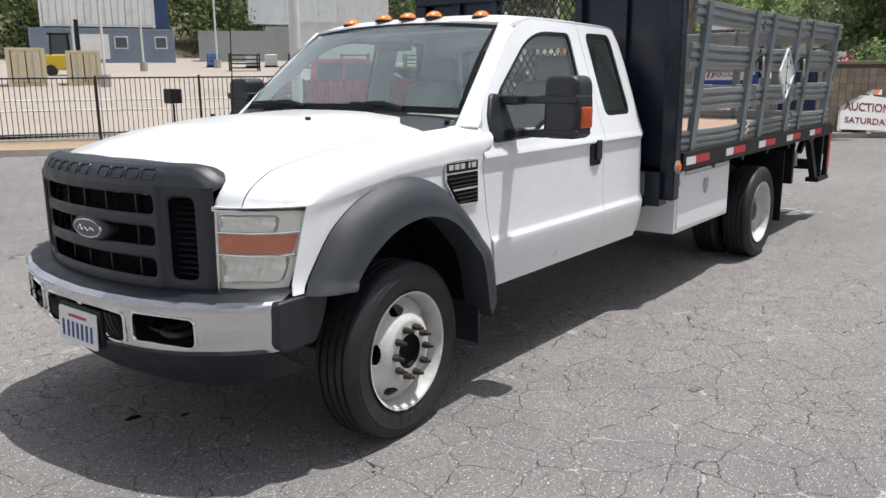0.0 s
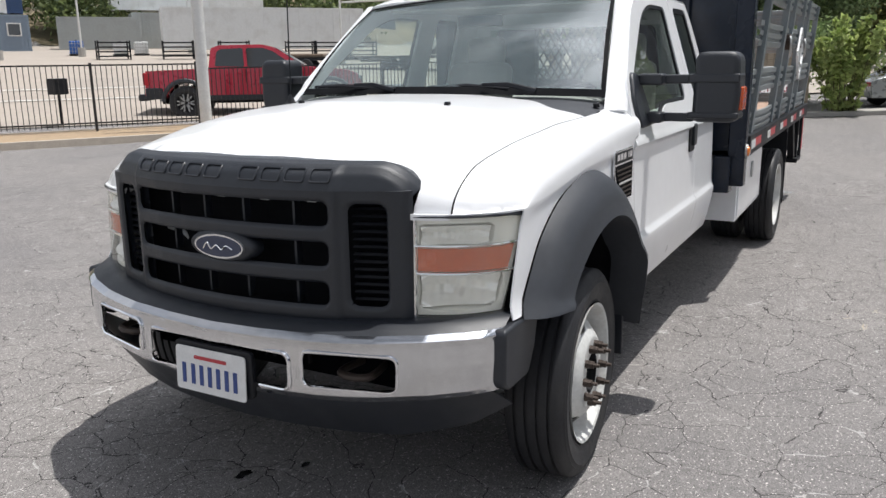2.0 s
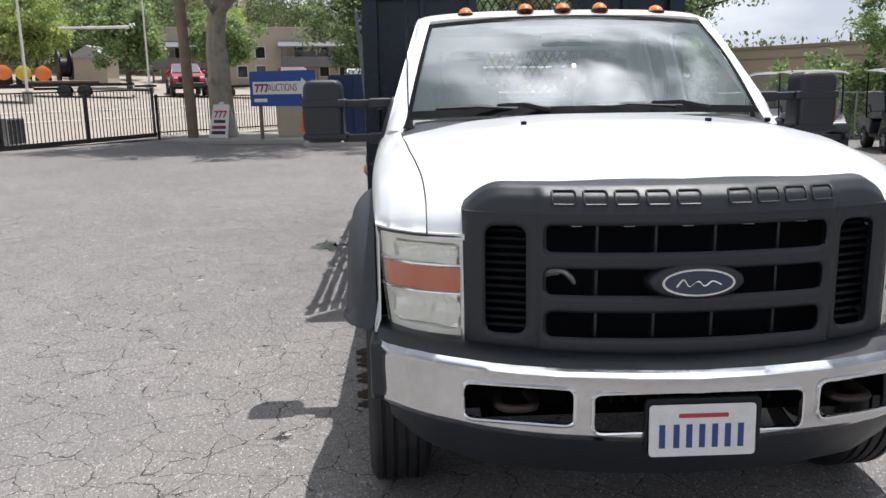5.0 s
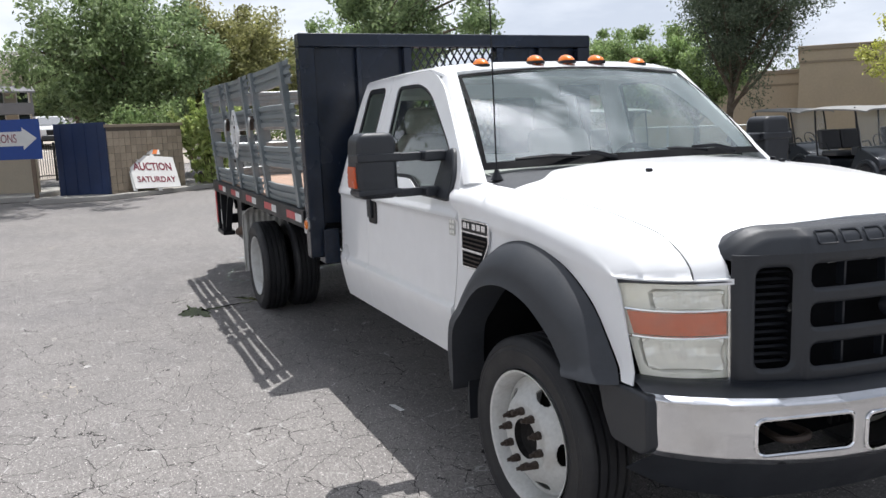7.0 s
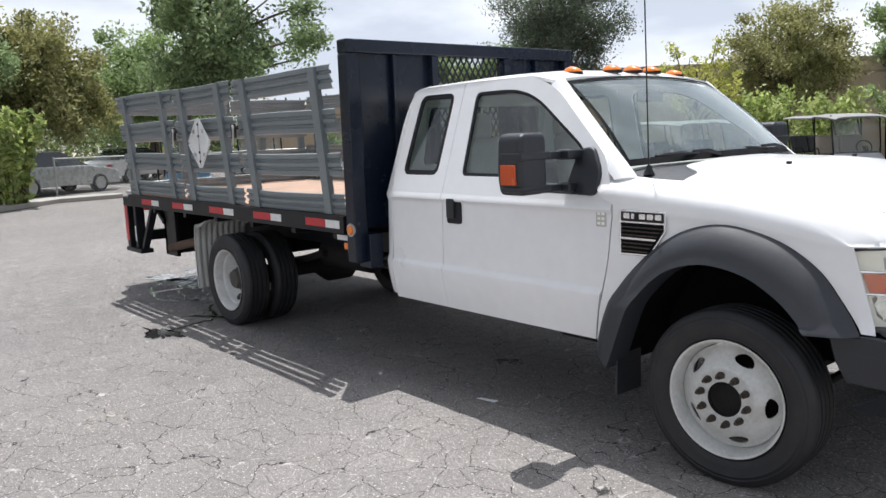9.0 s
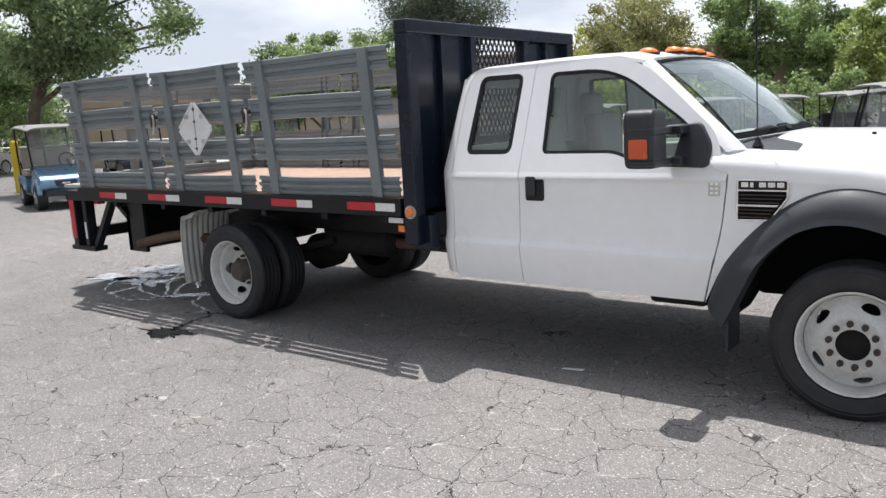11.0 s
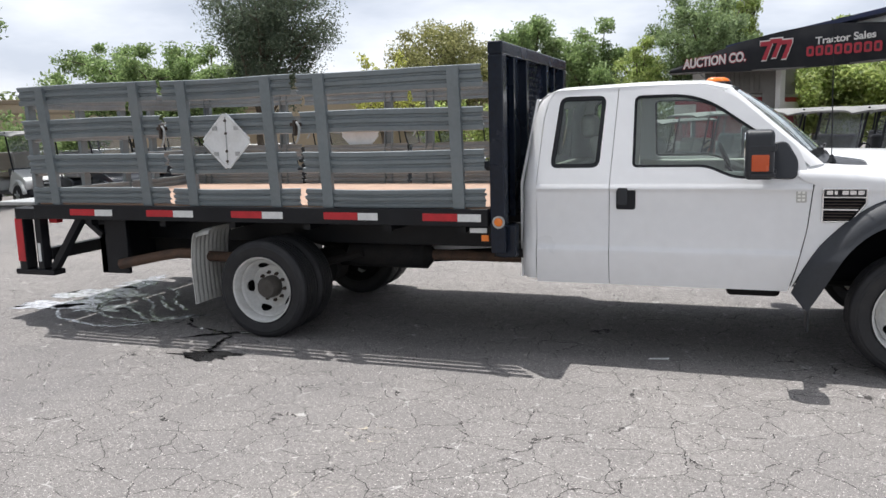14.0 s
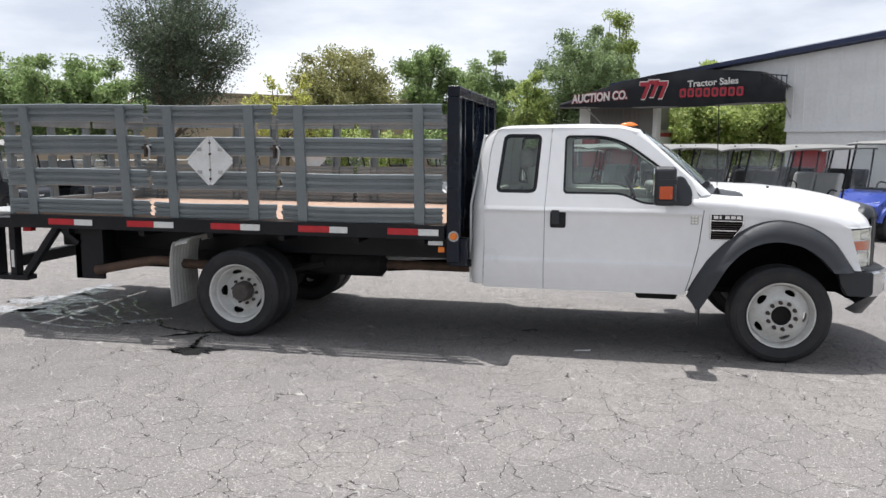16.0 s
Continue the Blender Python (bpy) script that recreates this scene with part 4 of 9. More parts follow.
# oval badge: chrome rim, dark blue field, one plain pale stroke
def oval(a, b, x0, x1, round_over=0.0):
    bm = bmesh.new()
    n = 44
    steps = ((0.0, 0.0), (0.5, 0.13), (0.85, 0.5), (1.0, 1.0)) if round_over else ((0.0, 0.0), (1.0, 0.6))
    rings = []
    for t, q in steps:
        k = 1 - (round_over if round_over else 0.05) * q
        rings.append([bm.verts.new((lerp(x0, x1, t), 0.010 + a * k * math.cos(2 * math.pi * i / n), 0.999 + b * (1 - (1 - k) * a / b) * math.sin(2 * math.pi * i / n))) for i in range(n)])
    for r0, r1 in zip(rings, rings[1:]):
        for i in range(n):
            bm.faces.new((r0[i], r0[(i + 1) % n], r1[(i + 1) % n], r1[i]))
    bm.faces.new(rings[-1])
    return bm


part("badge", oval(0.146, 0.061, 0.850, 0.902, 0.12), M_plastic, grille, "oval badge boss on the grille", smooth=50)
part("badge_ring", oval(0.110, 0.044, 0.895, 0.909), M_chrome, grille, "chrome-rimmed oval")
part("badge_field", oval(0.102, 0.0375, 0.900, 0.911), M_blueoval, grille, "dark blue oval field")
stroke = spline([(0.912, -0.055, 0.988), (0.9125, -0.036, 1.010), (0.9125, -0.020, 0.990), (0.9125, 0.006, 1.004), (0.9125, 0.026, 0.990), (0.9125, 0.048, 1.004), (0.912, 0.074, 0.993)], 40)
part("badge_stroke", tubed(stroke, 0.0028, 5), M_chrome, grille)

# ---- headlights ----
LIGHT_LINE = spline([(0.738, 0.662, 0), (0.715, 0.735, 0), (0.672, 0.815, 0), (0.600, 0.885, 0), (0.510, 0.925, 0)], 48)


def light_xy(t):
    k = min(max(t, 0.0), 1.0) * 48
    i = min(int(k), 47)
    return LIGHT_LINE[i].lerp(LIGHT_LINE[i + 1], k - i)


def light_reach(v):
    """How far round the corner the lamp goes at a height from 0 to 1."""
    return lerp(0.79, 1.0, v ** 0.9)


def light_top(t):
    return lerp(1.118, 1.122, t) - 0.012 * t ** 6


def light_low(t):
    return lerp(0.792, 0.800, t)


for s in (1, -1):
    def lens(u, v, s=s):
        p = light_xy(u * light_reach(v))
        z = lerp(light_low(u), light_top(u), v)
        bulge = 0.010 * math.sin(math.pi * v) ** 0.5
        return (p.x + bulge - 0.01 * v, s * p.y, z)

    def deep(u, v):
        """Depth of the two reflector bowls behind the bezel's face."""
        best = 0.0
        for u0, u1, v0, v1, dd in ((0.07, 0.74, 0.71, 0.95, 0.050), (0.07, 0.92, 0.06, 0.455, 0.075)):
            qu, qv = abs(u - (u0 + u1) / 2) / ((u1 - u0) / 2), abs(v - (v0 + v1) / 2) / ((v1 - v0) / 2)
            r = (qu ** 5 + qv ** 5) ** 0.2
            if r < 1:
                best = dd * min(1.0, (1 - r) * 5.0) ** 0.7 * (1.0 - 0.25 * r)
        return best

    def shell(u, v, s=s):
        p = light_xy(u * light_reach(v) * 0.985)
        z = lerp(light_low(u) + 0.008, light_top(u) - 0.008, v)
        d = 0.014 + deep(u, v)
        return (p.x - d, s * (p.y - d * 0.45), z)

    bm = surface(shell, 44, 60)
    hl = part("headlight", bm, M_haze, truck, "hazed clear headlight unit with bright bowls", smooth=40)
    for i, (u0, u1, v0, v1, dd) in enumerate(((0.10, 0.71, 0.735, 0.925, 0.048), (0.10, 0.89, 0.09, 0.425, 0.070))):
        def bowl(a, b, s=s):
            u, v = lerp(u0, u1, a), lerp(v0, v1, b)
            p = light_xy(u * light_reach(v) * 0.985)
            z = lerp(light_low(u) + 0.008, light_top(u) - 0.008, v)
            r = min(1.0, math.hypot(a * 2 - 1, b * 2 - 1) / 1.2)
            d = 0.008 + dd * (1 - r * r) + 0.0035 * math.sin(a * 46) * (1 - r) + 0.002 * math.sin(b * 20 + a * 9)
            return (p.x - d, s * (p.y - d * 0.45), z)
        part("reflector", surface(bowl, 60, 20), M_reflector, hl, "bright fluted reflector", smooth=60)
    part("headlight_lens", surface(lens, 24, 12), M_lens, hl, "hazy clear lens", smooth=60, out=(1, s * 0.5, 0))

    def strip(u, v, s=s):
        t = lerp(0.05, 0.90 - 0.06 * (1 - v), u)
        p = light_xy(t)
        return (p.x - 0.006, s * (p.y - 0.003), lerp(0.945, 1.018, v))

    part("turn_lamp", surface(strip, 24, 3), M_amber_dull, hl, "dull amber turn lamp", solid=0.006)
    for zz in (0.938, 1.026):
        bm = bmesh.new()
        tube(bm, [Vector((light_xy(k / 24 * 0.92).x - 0.004, s * (light_xy(k / 24 * 0.92).y - 0.002), zz)) for k in range(25)], 0.005, 6)
        part("divider", bm, M_chrome, hl)
    for v, zz in ((0.0, 0.0), (1.0, 0.0)):
        bm = bmesh.new()
        tube(bm, [Vector((light_xy(k / 24 * light_reach(v)).x, s * light_xy(k / 24 * light_reach(v)).y, light_top(k / 24) if v else light_low(k / 24))) for k in range(25)], 0.0045, 6)
        part("headlight_rim", bm, M_plastic, hl)
    part("headlight_rim", tubed([(light_xy(0).x - 0.002, s * light_xy(0).y, 0.79), (light_xy(0).x - 0.008, s * light_xy(0).y, 1.118)], 0.006, 6), M_chrome, hl)
    # near-black block behind the lamp, shade put into its colour
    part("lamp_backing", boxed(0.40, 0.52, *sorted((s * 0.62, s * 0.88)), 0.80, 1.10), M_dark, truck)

# ---- front bumper ----
def bumper_x(y):
    a = abs(y)
    return curve([(0.0, 0.978), (0.2, 0.970), (0.4, 0.945), (0.6, 0.895), (0.75, 0.832), (0.84, 0.775), (0.90, 0.725), (0.935, 0.67)], a)


HOLES = [(-0.672, -0.352, 0.588, 0.705), (-0.302, 0.318, 0.566, 0.690), (0.365, 0.668, 0.588, 0.705)]


def in_hole(y, z, grow=0.0):
    for a, b, c, d in HOLES:
        cy, cz, hy, hz, r = (a + b) / 2, (c + d) / 2, (b - a) / 2 + grow, (d - c) / 2 + grow, 0.03 + grow
        qy, qz = abs(y - cy) - (hy - r), abs(z - cz) - (hz - r)
        if math.hypot(max(qy, 0), max(qz, 0)) + min(max(qy, qz), 0) < r:
            return True
    return False


def bumper_lo(y):
    return curve([(0, 0.522), (0.5, 0.535), (0.8, 0.56), (0.935, 0.575)], abs(y))


def bumper_hi(y):
    return curve([(0, 0.752), (0.5, 0.760), (0.8, 0.775), (0.935, 0.778)], abs(y))


def bumper_fn(u, v):
    y = lerp(-0.935, 0.935, u)
    z = lerp(bumper_lo(y), bumper_hi(y), v)
    prof = curve([(0, -0.035), (0.12, -0.006), (0.5, 0.0), (0.84, -0.004), (0.93, 0.006), (1.0, -0.022)], v)
    return (bumper_x(y) + prof, y, z)


def bumper_drop(u, v):
    p = bumper_fn(u, v)
    return in_hole(p[1], p[2])


bm = surface(bumper_fn, 220, 40, None, drop=bumper_drop)
bmesh.ops.delete(bm, geom=[v for v in bm.verts if not v.link_faces], context="VERTS")
bumper = part("front_bumper", bm, M_bumper, truck, "worn chrome front bumper", solid=0.012, smooth=60)
for a, b, c, d in HOLES:
    pts = rounded([(a, c), (b, c), (b, d), (a, d)], 0.03, 5)
    ring = [Vector((bumper_x(y) + 0.001, y, z)) for y, z in pts]
    part("opening_rim", tube(bmesh.new(), ring + [ring[0]], 0.006, 6, False), M_chrome, bumper)
    # near-black sheet behind the opening, its shade put into the colour
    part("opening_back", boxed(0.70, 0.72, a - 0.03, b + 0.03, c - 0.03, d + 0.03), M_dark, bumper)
for i in range(16):
    y = -0.29 + i * 0.038
    part("cooler_fin", boxed(0.80, 0.812, y, y + 0.008, 0.60, 0.70), M_under, bumper, smooth=0)
part("cooler_bar", boxed(0.80, 0.83, -0.30, 0.31, 0.672, 0.690), M_under, bumper)
for s in (1, -1):
    pts = spline([(0.76, s * 0.47, 0.626), (0.865, s * 0.455, 0.622), (0.885, s * 0.51, 0.620), (0.860, s * 0.565, 0.622), (0.76, s * 0.555, 0.626)], 18)
    part("tow_hook", tube(bmesh.new(), pts, 0.013, 8), M_lug, bumper, "brown-black steel tow hook")
# black step pad on top and air dam below
def pad_fn(u, v):
    y = lerp(-0.93, 0.93, u)
    x1 = bumper_x(y) - 0.024
    x0 = front_x(min(abs(y), 0.9)) - 0.03
    z = bumper_hi(y) + 0.03 * math.sin(math.pi * min(1, v * 1.6) / 2) - 0.004
    return (lerp(x1, min(x0, x1 - 0.02), v), y, z)


part("step_pad", surface(pad_fn, 60, 6), M_plastic, bumper, "black plastic step pad")


def dam_fn(u, v):
    y = lerp(-0.90, 0.90, u)
    x = bumper_x(y) - lerp(0.030, 0.15, v) - 0.06 * v * (abs(y) / 0.9) ** 4
    z = lerp(bumper_lo(y) + 0.01, curve([(0, 0.365), (0.6, 0.375), (0.8, 0.41), (0.9, 0.46)], abs(y)), v)
    return (x, y, z)


part("air_dam", surface(dam_fn, 60, 6), M_plastic, bumper, "black plastic air dam", solid=0.01)
# licence plate, its marks as plain bars
bm = prism(rounded([(-0.145, 0.506), (0.165, 0.506), (0.165, 0.660), (-0.145, 0.660)], 0.012, 3), lambda y, z: (0.985 + (0.66 - z) * 0.05, y, z), (0.004, 0, 0))
plate = part("licence_plate", bm, M_plate, bumper, "white enamel licence plate, slightly bent")
part("plate_frame", prism(rounded([(-0.155, 0.512), (0.185, 0.512), (0.185, 0.676), (-0.155, 0.676)], 0.02, 4), lambda y, z: (0.962, y, z), (0.020, 0, 0)), M_black, bumper, "black plate bracket", bevel=0.004)
for i in range(7):
    y = -0.116 + i * 0.0375 + (0.004 if i > 0 else 0)
    part("plate_mark", prism([(y, 0.532), (y + 0.017, 0.532), (y + 0.017, 0.602), (y, 0.602)], lambda a, z: (0.9895 + (0.66 - z) * 0.05, a, z), (0.0015, 0, 0)), M_plateblue, plate)
part("plate_mark", prism(rounded([(-0.06, 0.622), (0.085, 0.622), (0.085, 0.634), (-0.06, 0.634)], 0.004, 2), lambda a, z: (0.9895 + (0.66 - z) * 0.05, a, z), (0.0015, 0, 0)), M_platered, plate)

# ---- mirrors ----
for s in (1, -1):
    prof = rounded([(1.142, 1.302), (1.330, 1.302), (1.348, 1.40), (1.338, 1.610), (1.150, 1.610)], [0.04, 0.03, 0.05, 0.05, 0.045], 6)
    mir = part("tow_mirror", prism(prof, lambda y, z, s=s: (-1.060, s * y, z), (0.17, 0, 0)), M_plastic, truck, "black telescoping tow mirror", bevel=0.035, segs=4)
    part("mirror_face", prism(rounded([(1.160, 1.375), (1.325, 1.375), (1.320, 1.595), (1.168, 1.595)], 0.03, 4), lambda y, z, s=s: (-1.064, s * y, z), (0.004, 0, 0)), M_mirrorglass, mir, "mirror glass")
    for z0, z1 in ((1.474, 1.516), (1.318, 1.348)):
        part("mirror_band", boxed(-1.030, -0.884, *sorted((s * 1.125, s * 1.346)), z0, z1), M_plastic, mir, bevel=0.010)
    lamp = part("turn_lamp", prism(rounded([(-1.022, 1.356), (-0.920, 1.356), (-0.920, 1.458), (-1.022, 1.458)], 0.010, 3), lambda x, z, s=s: (x, s * 1.330, z), (0, s * 0.026, 0)), M_amberred, mir, "amber side turn lamp", bevel=0.006)
    for z in (1.385, 1.407, 1.429):
        part("lens_rib", boxed(-1.015, -0.927, *sorted((s * 1.354, s * 1.3585)), z - 0.004, z + 0.004), M_amberred, lamp)
    for z, r in ((1.492, 0.020), (1.322, 0.019)):
        part("mirror_arm", boxed(-0.935 - 0.022, -0.935 + 0.022, *sorted((s * 0.955, s * 1.15)), z - r, z + r), M_plastic, mir, bevel=0.008)
        part("mirror_joint", boxed(-0.955, -0.86, *sorted((s * 0.905, s * 1.02)), z - r * 1.3, z + r * 1.3), M_plastic, mir, bevel=0.012)
    sail = rounded([(-0.945, 1.285), (-0.735, 1.280), (-0.725, 1.40), (-0.80, 1.53), (-0.90, 1.515)], 0.04, 5)
    part("mirror_sail", prism(sail, lambda x, z, s=s: (x, s * (0.965 - 0.30 * (z - 1.25) - 0.015), z), (0, s * 0.035, 0)), M_plastic, mir, bevel=0.012)

# ---- fender badges and the inspection sticker ----
for s in (1, -1):
    pl = lambda x, z, s=s: (x, s * 0.966, z)
    pts = rounded([(-0.582, 1.222), (-0.318, 1.222), (-0.318, 1.128), (-0.405, 1.006), (-0.582, 1.000)], 0.012, 3)
    bdg = part("fender_badge", prism(pts, pl, (0, s * 0.010, 0)), M_chrome, truck, "chrome fender badge with dark vents", bevel=0.003)
    on = lambda x, z, s=s: (x, s * 0.9762, z)
    part("badge_panel", prism(rounded([(-0.572, 1.168), (-0.328, 1.168), (-0.328, 1.214), (-0.572, 1.214)], 0.006, 2), on, (0, s * 0.0015, 0)), M_black, bdg, "dark name strip")
    for k in range(5):
        x = -0.556 + k * 0.045
        w = 0.018 if k == 1 else 0.036
        part("badge_bar", prism(rounded([(x, 1.181), (x + w, 1.181), (x + w, 1.207), (x, 1.207)], 0.004, 2), lambda x, z, s=s: (x, s * 0.9776, z), (0, s * 0.002, 0)), M_chrome, bdg, "bright raised bar")
    part("badge_vent", prism([(-0.572, 1.010), (-0.410, 1.014), (-0.330, 1.128), (-0.330, 1.160), (-0.572, 1.160)], on, (0, s * 0.0015, 0)), M_dark, bdg, "dark vent")
    for k in range(7):
        zz = 1.020 + k * 0.0195
        x1 = -0.425 + max(0.0, zz - 1.014) * 0.70 if zz < 1.128 else -0.338
        part("vent_slat", prism([(-0.566, zz), (x1, zz), (x1 + 0.004, zz + 0.006), (-0.566, zz + 0.006)], lambda x, z, s=s: (x, s * 0.9778, z), (0, s * 0.003, 0)), M_lug, bdg)
    part("badge_bar", prism([(-0.572, 1.080), (-0.374, 1.080), (-0.368, 1.090), (-0.572, 1.090)], lambda x, z, s=s: (x, s * 0.9776, z), (0, s * 0.004, 0)), M_chrome, bdg, "bright raised bar")
pad = part("keypad", prism(rounded([(-0.735, 1.128), (-0.672, 1.128), (-0.672, 1.212), (-0.735, 1.212)], 0.006, 2), lambda x, z: (x, -(body_y(-1.0, 1.17) + 0.0025), z), (0, -0.002, 0)), M_wetgrey, truck, "faded door entry keypad sticker")
for i in range(2):
    for j in range(3):
        x, z = -0.726 + i * 0.026, 1.138 + j * 0.024
        part("key", boxed(x, x + 0.018, -(body_y(-1.0, 1.17) + 0.0062), -(body_y(-1.0, 1.17) + 0.0045), z, z + 0.014), M_haze, pad)

# added plate that keeps the sun from falling between cab and bed
part("splash_panel", boxed(-2.80, -2.56, -0.92, 0.92, 0.70, 0.76), M_under, truck)

# ---- cab interior ----
for s in (1, -1):
    seat = part("seat", boxed(-1.95, -1.40, s * 0.47 - 0.26, s * 0.47 + 0.26, 0.86, 1.05), M_seat, truck, "grey vinyl bucket seat", bevel=0.06, segs=3)
    bm = boxed(-2.02, -1.88, s * 0.47 - 0.25, s * 0.47 + 0.25, 1.00, 1.58)
    for v in bm.verts:
        v.co.x -= (v.co.z - 1.0) * 0.22
        v.co.y = s * 0.47 + (v.co.y - s * 0.47) * (1 - (v.co.z - 1.0) * 0.22)
    part("backrest", bm, M_seat, seat, bevel=0.06, segs=3)
    part("headrest", boxed(-2.21, -2.10, s * 0.47 - 0.13, s * 0.47 + 0.13, 1.56, 1.74), M_seat, seat, bevel=0.045, segs=3)
    # inner door trim and grab handle on the pillar
    part("door_trim", boxed(-1.92, -0.80, *sorted((s * 0.84, s * 0.88)), 0.60, 1.33), M_dash, truck, bevel=0.02)
bm = surface(lambda u, v: (lerp(-0.60, -1.02, v), lerp(-0.80, 0.80, u), 1.395 - 0.02 * v + 0.025 * math.sin(math.pi * v) - (0.13 if v > 0.93 else 0)), 20, 14)
dash = part("dashboard", bm, M_dash, truck, "grey plastic dashboard", solid=0.02)
part("dash_face", boxed(-1.00, -0.80, -0.80, 0.80, 0.95, 1.33), M_dash, dash, bevel=0.03)
part("instrument_hood", boxed(-1.04, -0.86, 0.26, 0.70, 1.32, 1.425), M_dash, dash, bevel=0.04, segs=3)
wheel = part("steering_wheel", tube(bmesh.new(), [Vector((-1.16 - 0.19 * math.sin(a) * 0.42, 0.47 + 0.19 * math.cos(a), 1.30 + 0.19 * math.sin(a) * 0.9)) for a in (2 * math.pi * k / 28 for k in range(29))], 0.016, 8, False), M_black, truck, "black steering wheel")
part("spoke", boxed(-1.19, -1.14, 0.30, 0.64, 1.275, 1.315), M_black, wheel, bevel=0.01)
part("column", tubed([(-1.16, 0.47, 1.30), (-0.90, 0.47, 1.18)], 0.04, 10), M_dash, wheel)
# near-black floor, shade inside the cab put into its colour
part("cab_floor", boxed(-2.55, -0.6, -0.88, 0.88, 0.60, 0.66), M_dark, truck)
part("rear_bench", boxed(-2.53, -2.30, -0.80, 0.80, 0.70, 1.36), M_seat, truck, bevel=0.04)
part("rear_view_mirror", boxed(-1.10, -1.085, -0.13, 0.13, 1.76, 1.82), M_black, truck, bevel=0.006)
part("sun_visor", boxed(-1.42, -1.20, -0.62, 0.62, 1.86, 1.872), M_seat, truck, bevel=0.004)
part("headliner", surface(lambda u, v: (lerp(-2.42, -1.22, u), lerp(-0.70, 0.70, v), 1.895), 4, 4), M_seat, truck)

# ---- wheels ----
R_TYRE = 0.405
TYRE = [(0.262, -0.085), (0.276, -0.098), (0.279, -0.103), (0.284, -0.100), (0.300, -0.107), (0.318, -0.111), (0.345, -0.113), (0.352, -0.1155), (0.357, -0.112), (0.366, -0.1095), (0.370, -0.1115), (0.374, -0.108), (0.384, -0.104), (0.396, -0.095)]
_tread = []
for g in (-0.062, -0.021, 0.021, 0.062):
    _tread += [(R_TYRE, g - 0.007), (R_TYRE - 0.012, g - 0.005), (R_TYRE - 0.012, g + 0.005), (R_TYRE, g + 0.007)]
TYRE_PROFILE = TYRE + [(0.403, -0.086)] + _tread + [(0.403, 0.086)] + [(r, -y) for r, y in TYRE[::-1]]


def tyre_mesh():
    bm = lathe(TYRE_PROFILE, 0.0, 72)
    bmesh.ops.recalc_face_normals(bm, faces=bm.faces)
    me = bpy.data.meshes.new("tyre")
    bm.to_mesh(me)
    bm.free()
    return me


def disc(profile, holes, r_hole, size, seg=250):
    """A pressed wheel disc: (radius, y) profile, with oval hand holes cut through it."""
    bm = bmesh.new()
    fine = []
    for (r0, y0), (r1, y1) in zip(profile, profile[1:]):
        k = max(1, int(abs(r1 - r0) / 0.003))
        fine += [(lerp(r0, r1, i / k), lerp(y0, y1, i / k)) for i in range(k)]
    fine.append(profile[-1])
    rings = [[bm.verts.new((r * math.cos(2 * math.pi * k / seg), y, r * math.sin(2 * math.pi * k / seg))) for k in range(seg)] for r, y in fine]
    for (a, (r0, _)), (b, (r1, _)) in zip(zip(rings, fine), zip(rings[1:], fine[1:])):
        for k in range(seg):
            ang, r = 2 * math.pi * (k + 0.5) / seg, (r0 + r1) / 2
            cut = False
            for h in range(holes):
                c = 2 * math.pi * (h + 0.35) / holes
                d = (ang - c + math.pi) % (2 * math.pi) - math.pi
                if (d * r / size[0]) ** 2 + ((r - r_hole) / size[1]) ** 2 < 1:
                    cut = True
            if not cut:
                bm.faces.new((a[k], a[(k + 1) % seg], b[(k + 1) % seg], b[k]))
    bmesh.ops.delete(bm, geom=[v for v in bm.verts if not v.link_faces], context="VERTS")
    return bm


tyre_me = tyre_mesh()
tyre_me.materials.append(M_rubber)
tyre_me.shade_smooth()
tyre_me.set_sharp_from_angle(angle=radians(40))


def moved(bm, x, y, z, s, turn=0.0):
    """Sets a wheel piece, modelled facing +y, at its hub; s is the side it faces."""
    m = Matrix.Translation((x, y, z)) @ Matrix.Rotation(turn, 4, "Z") @ Matrix.Diagonal((1, s, 1, 1))
    bmesh.ops.transform(bm, matrix=m, verts=bm.verts)
    return bm


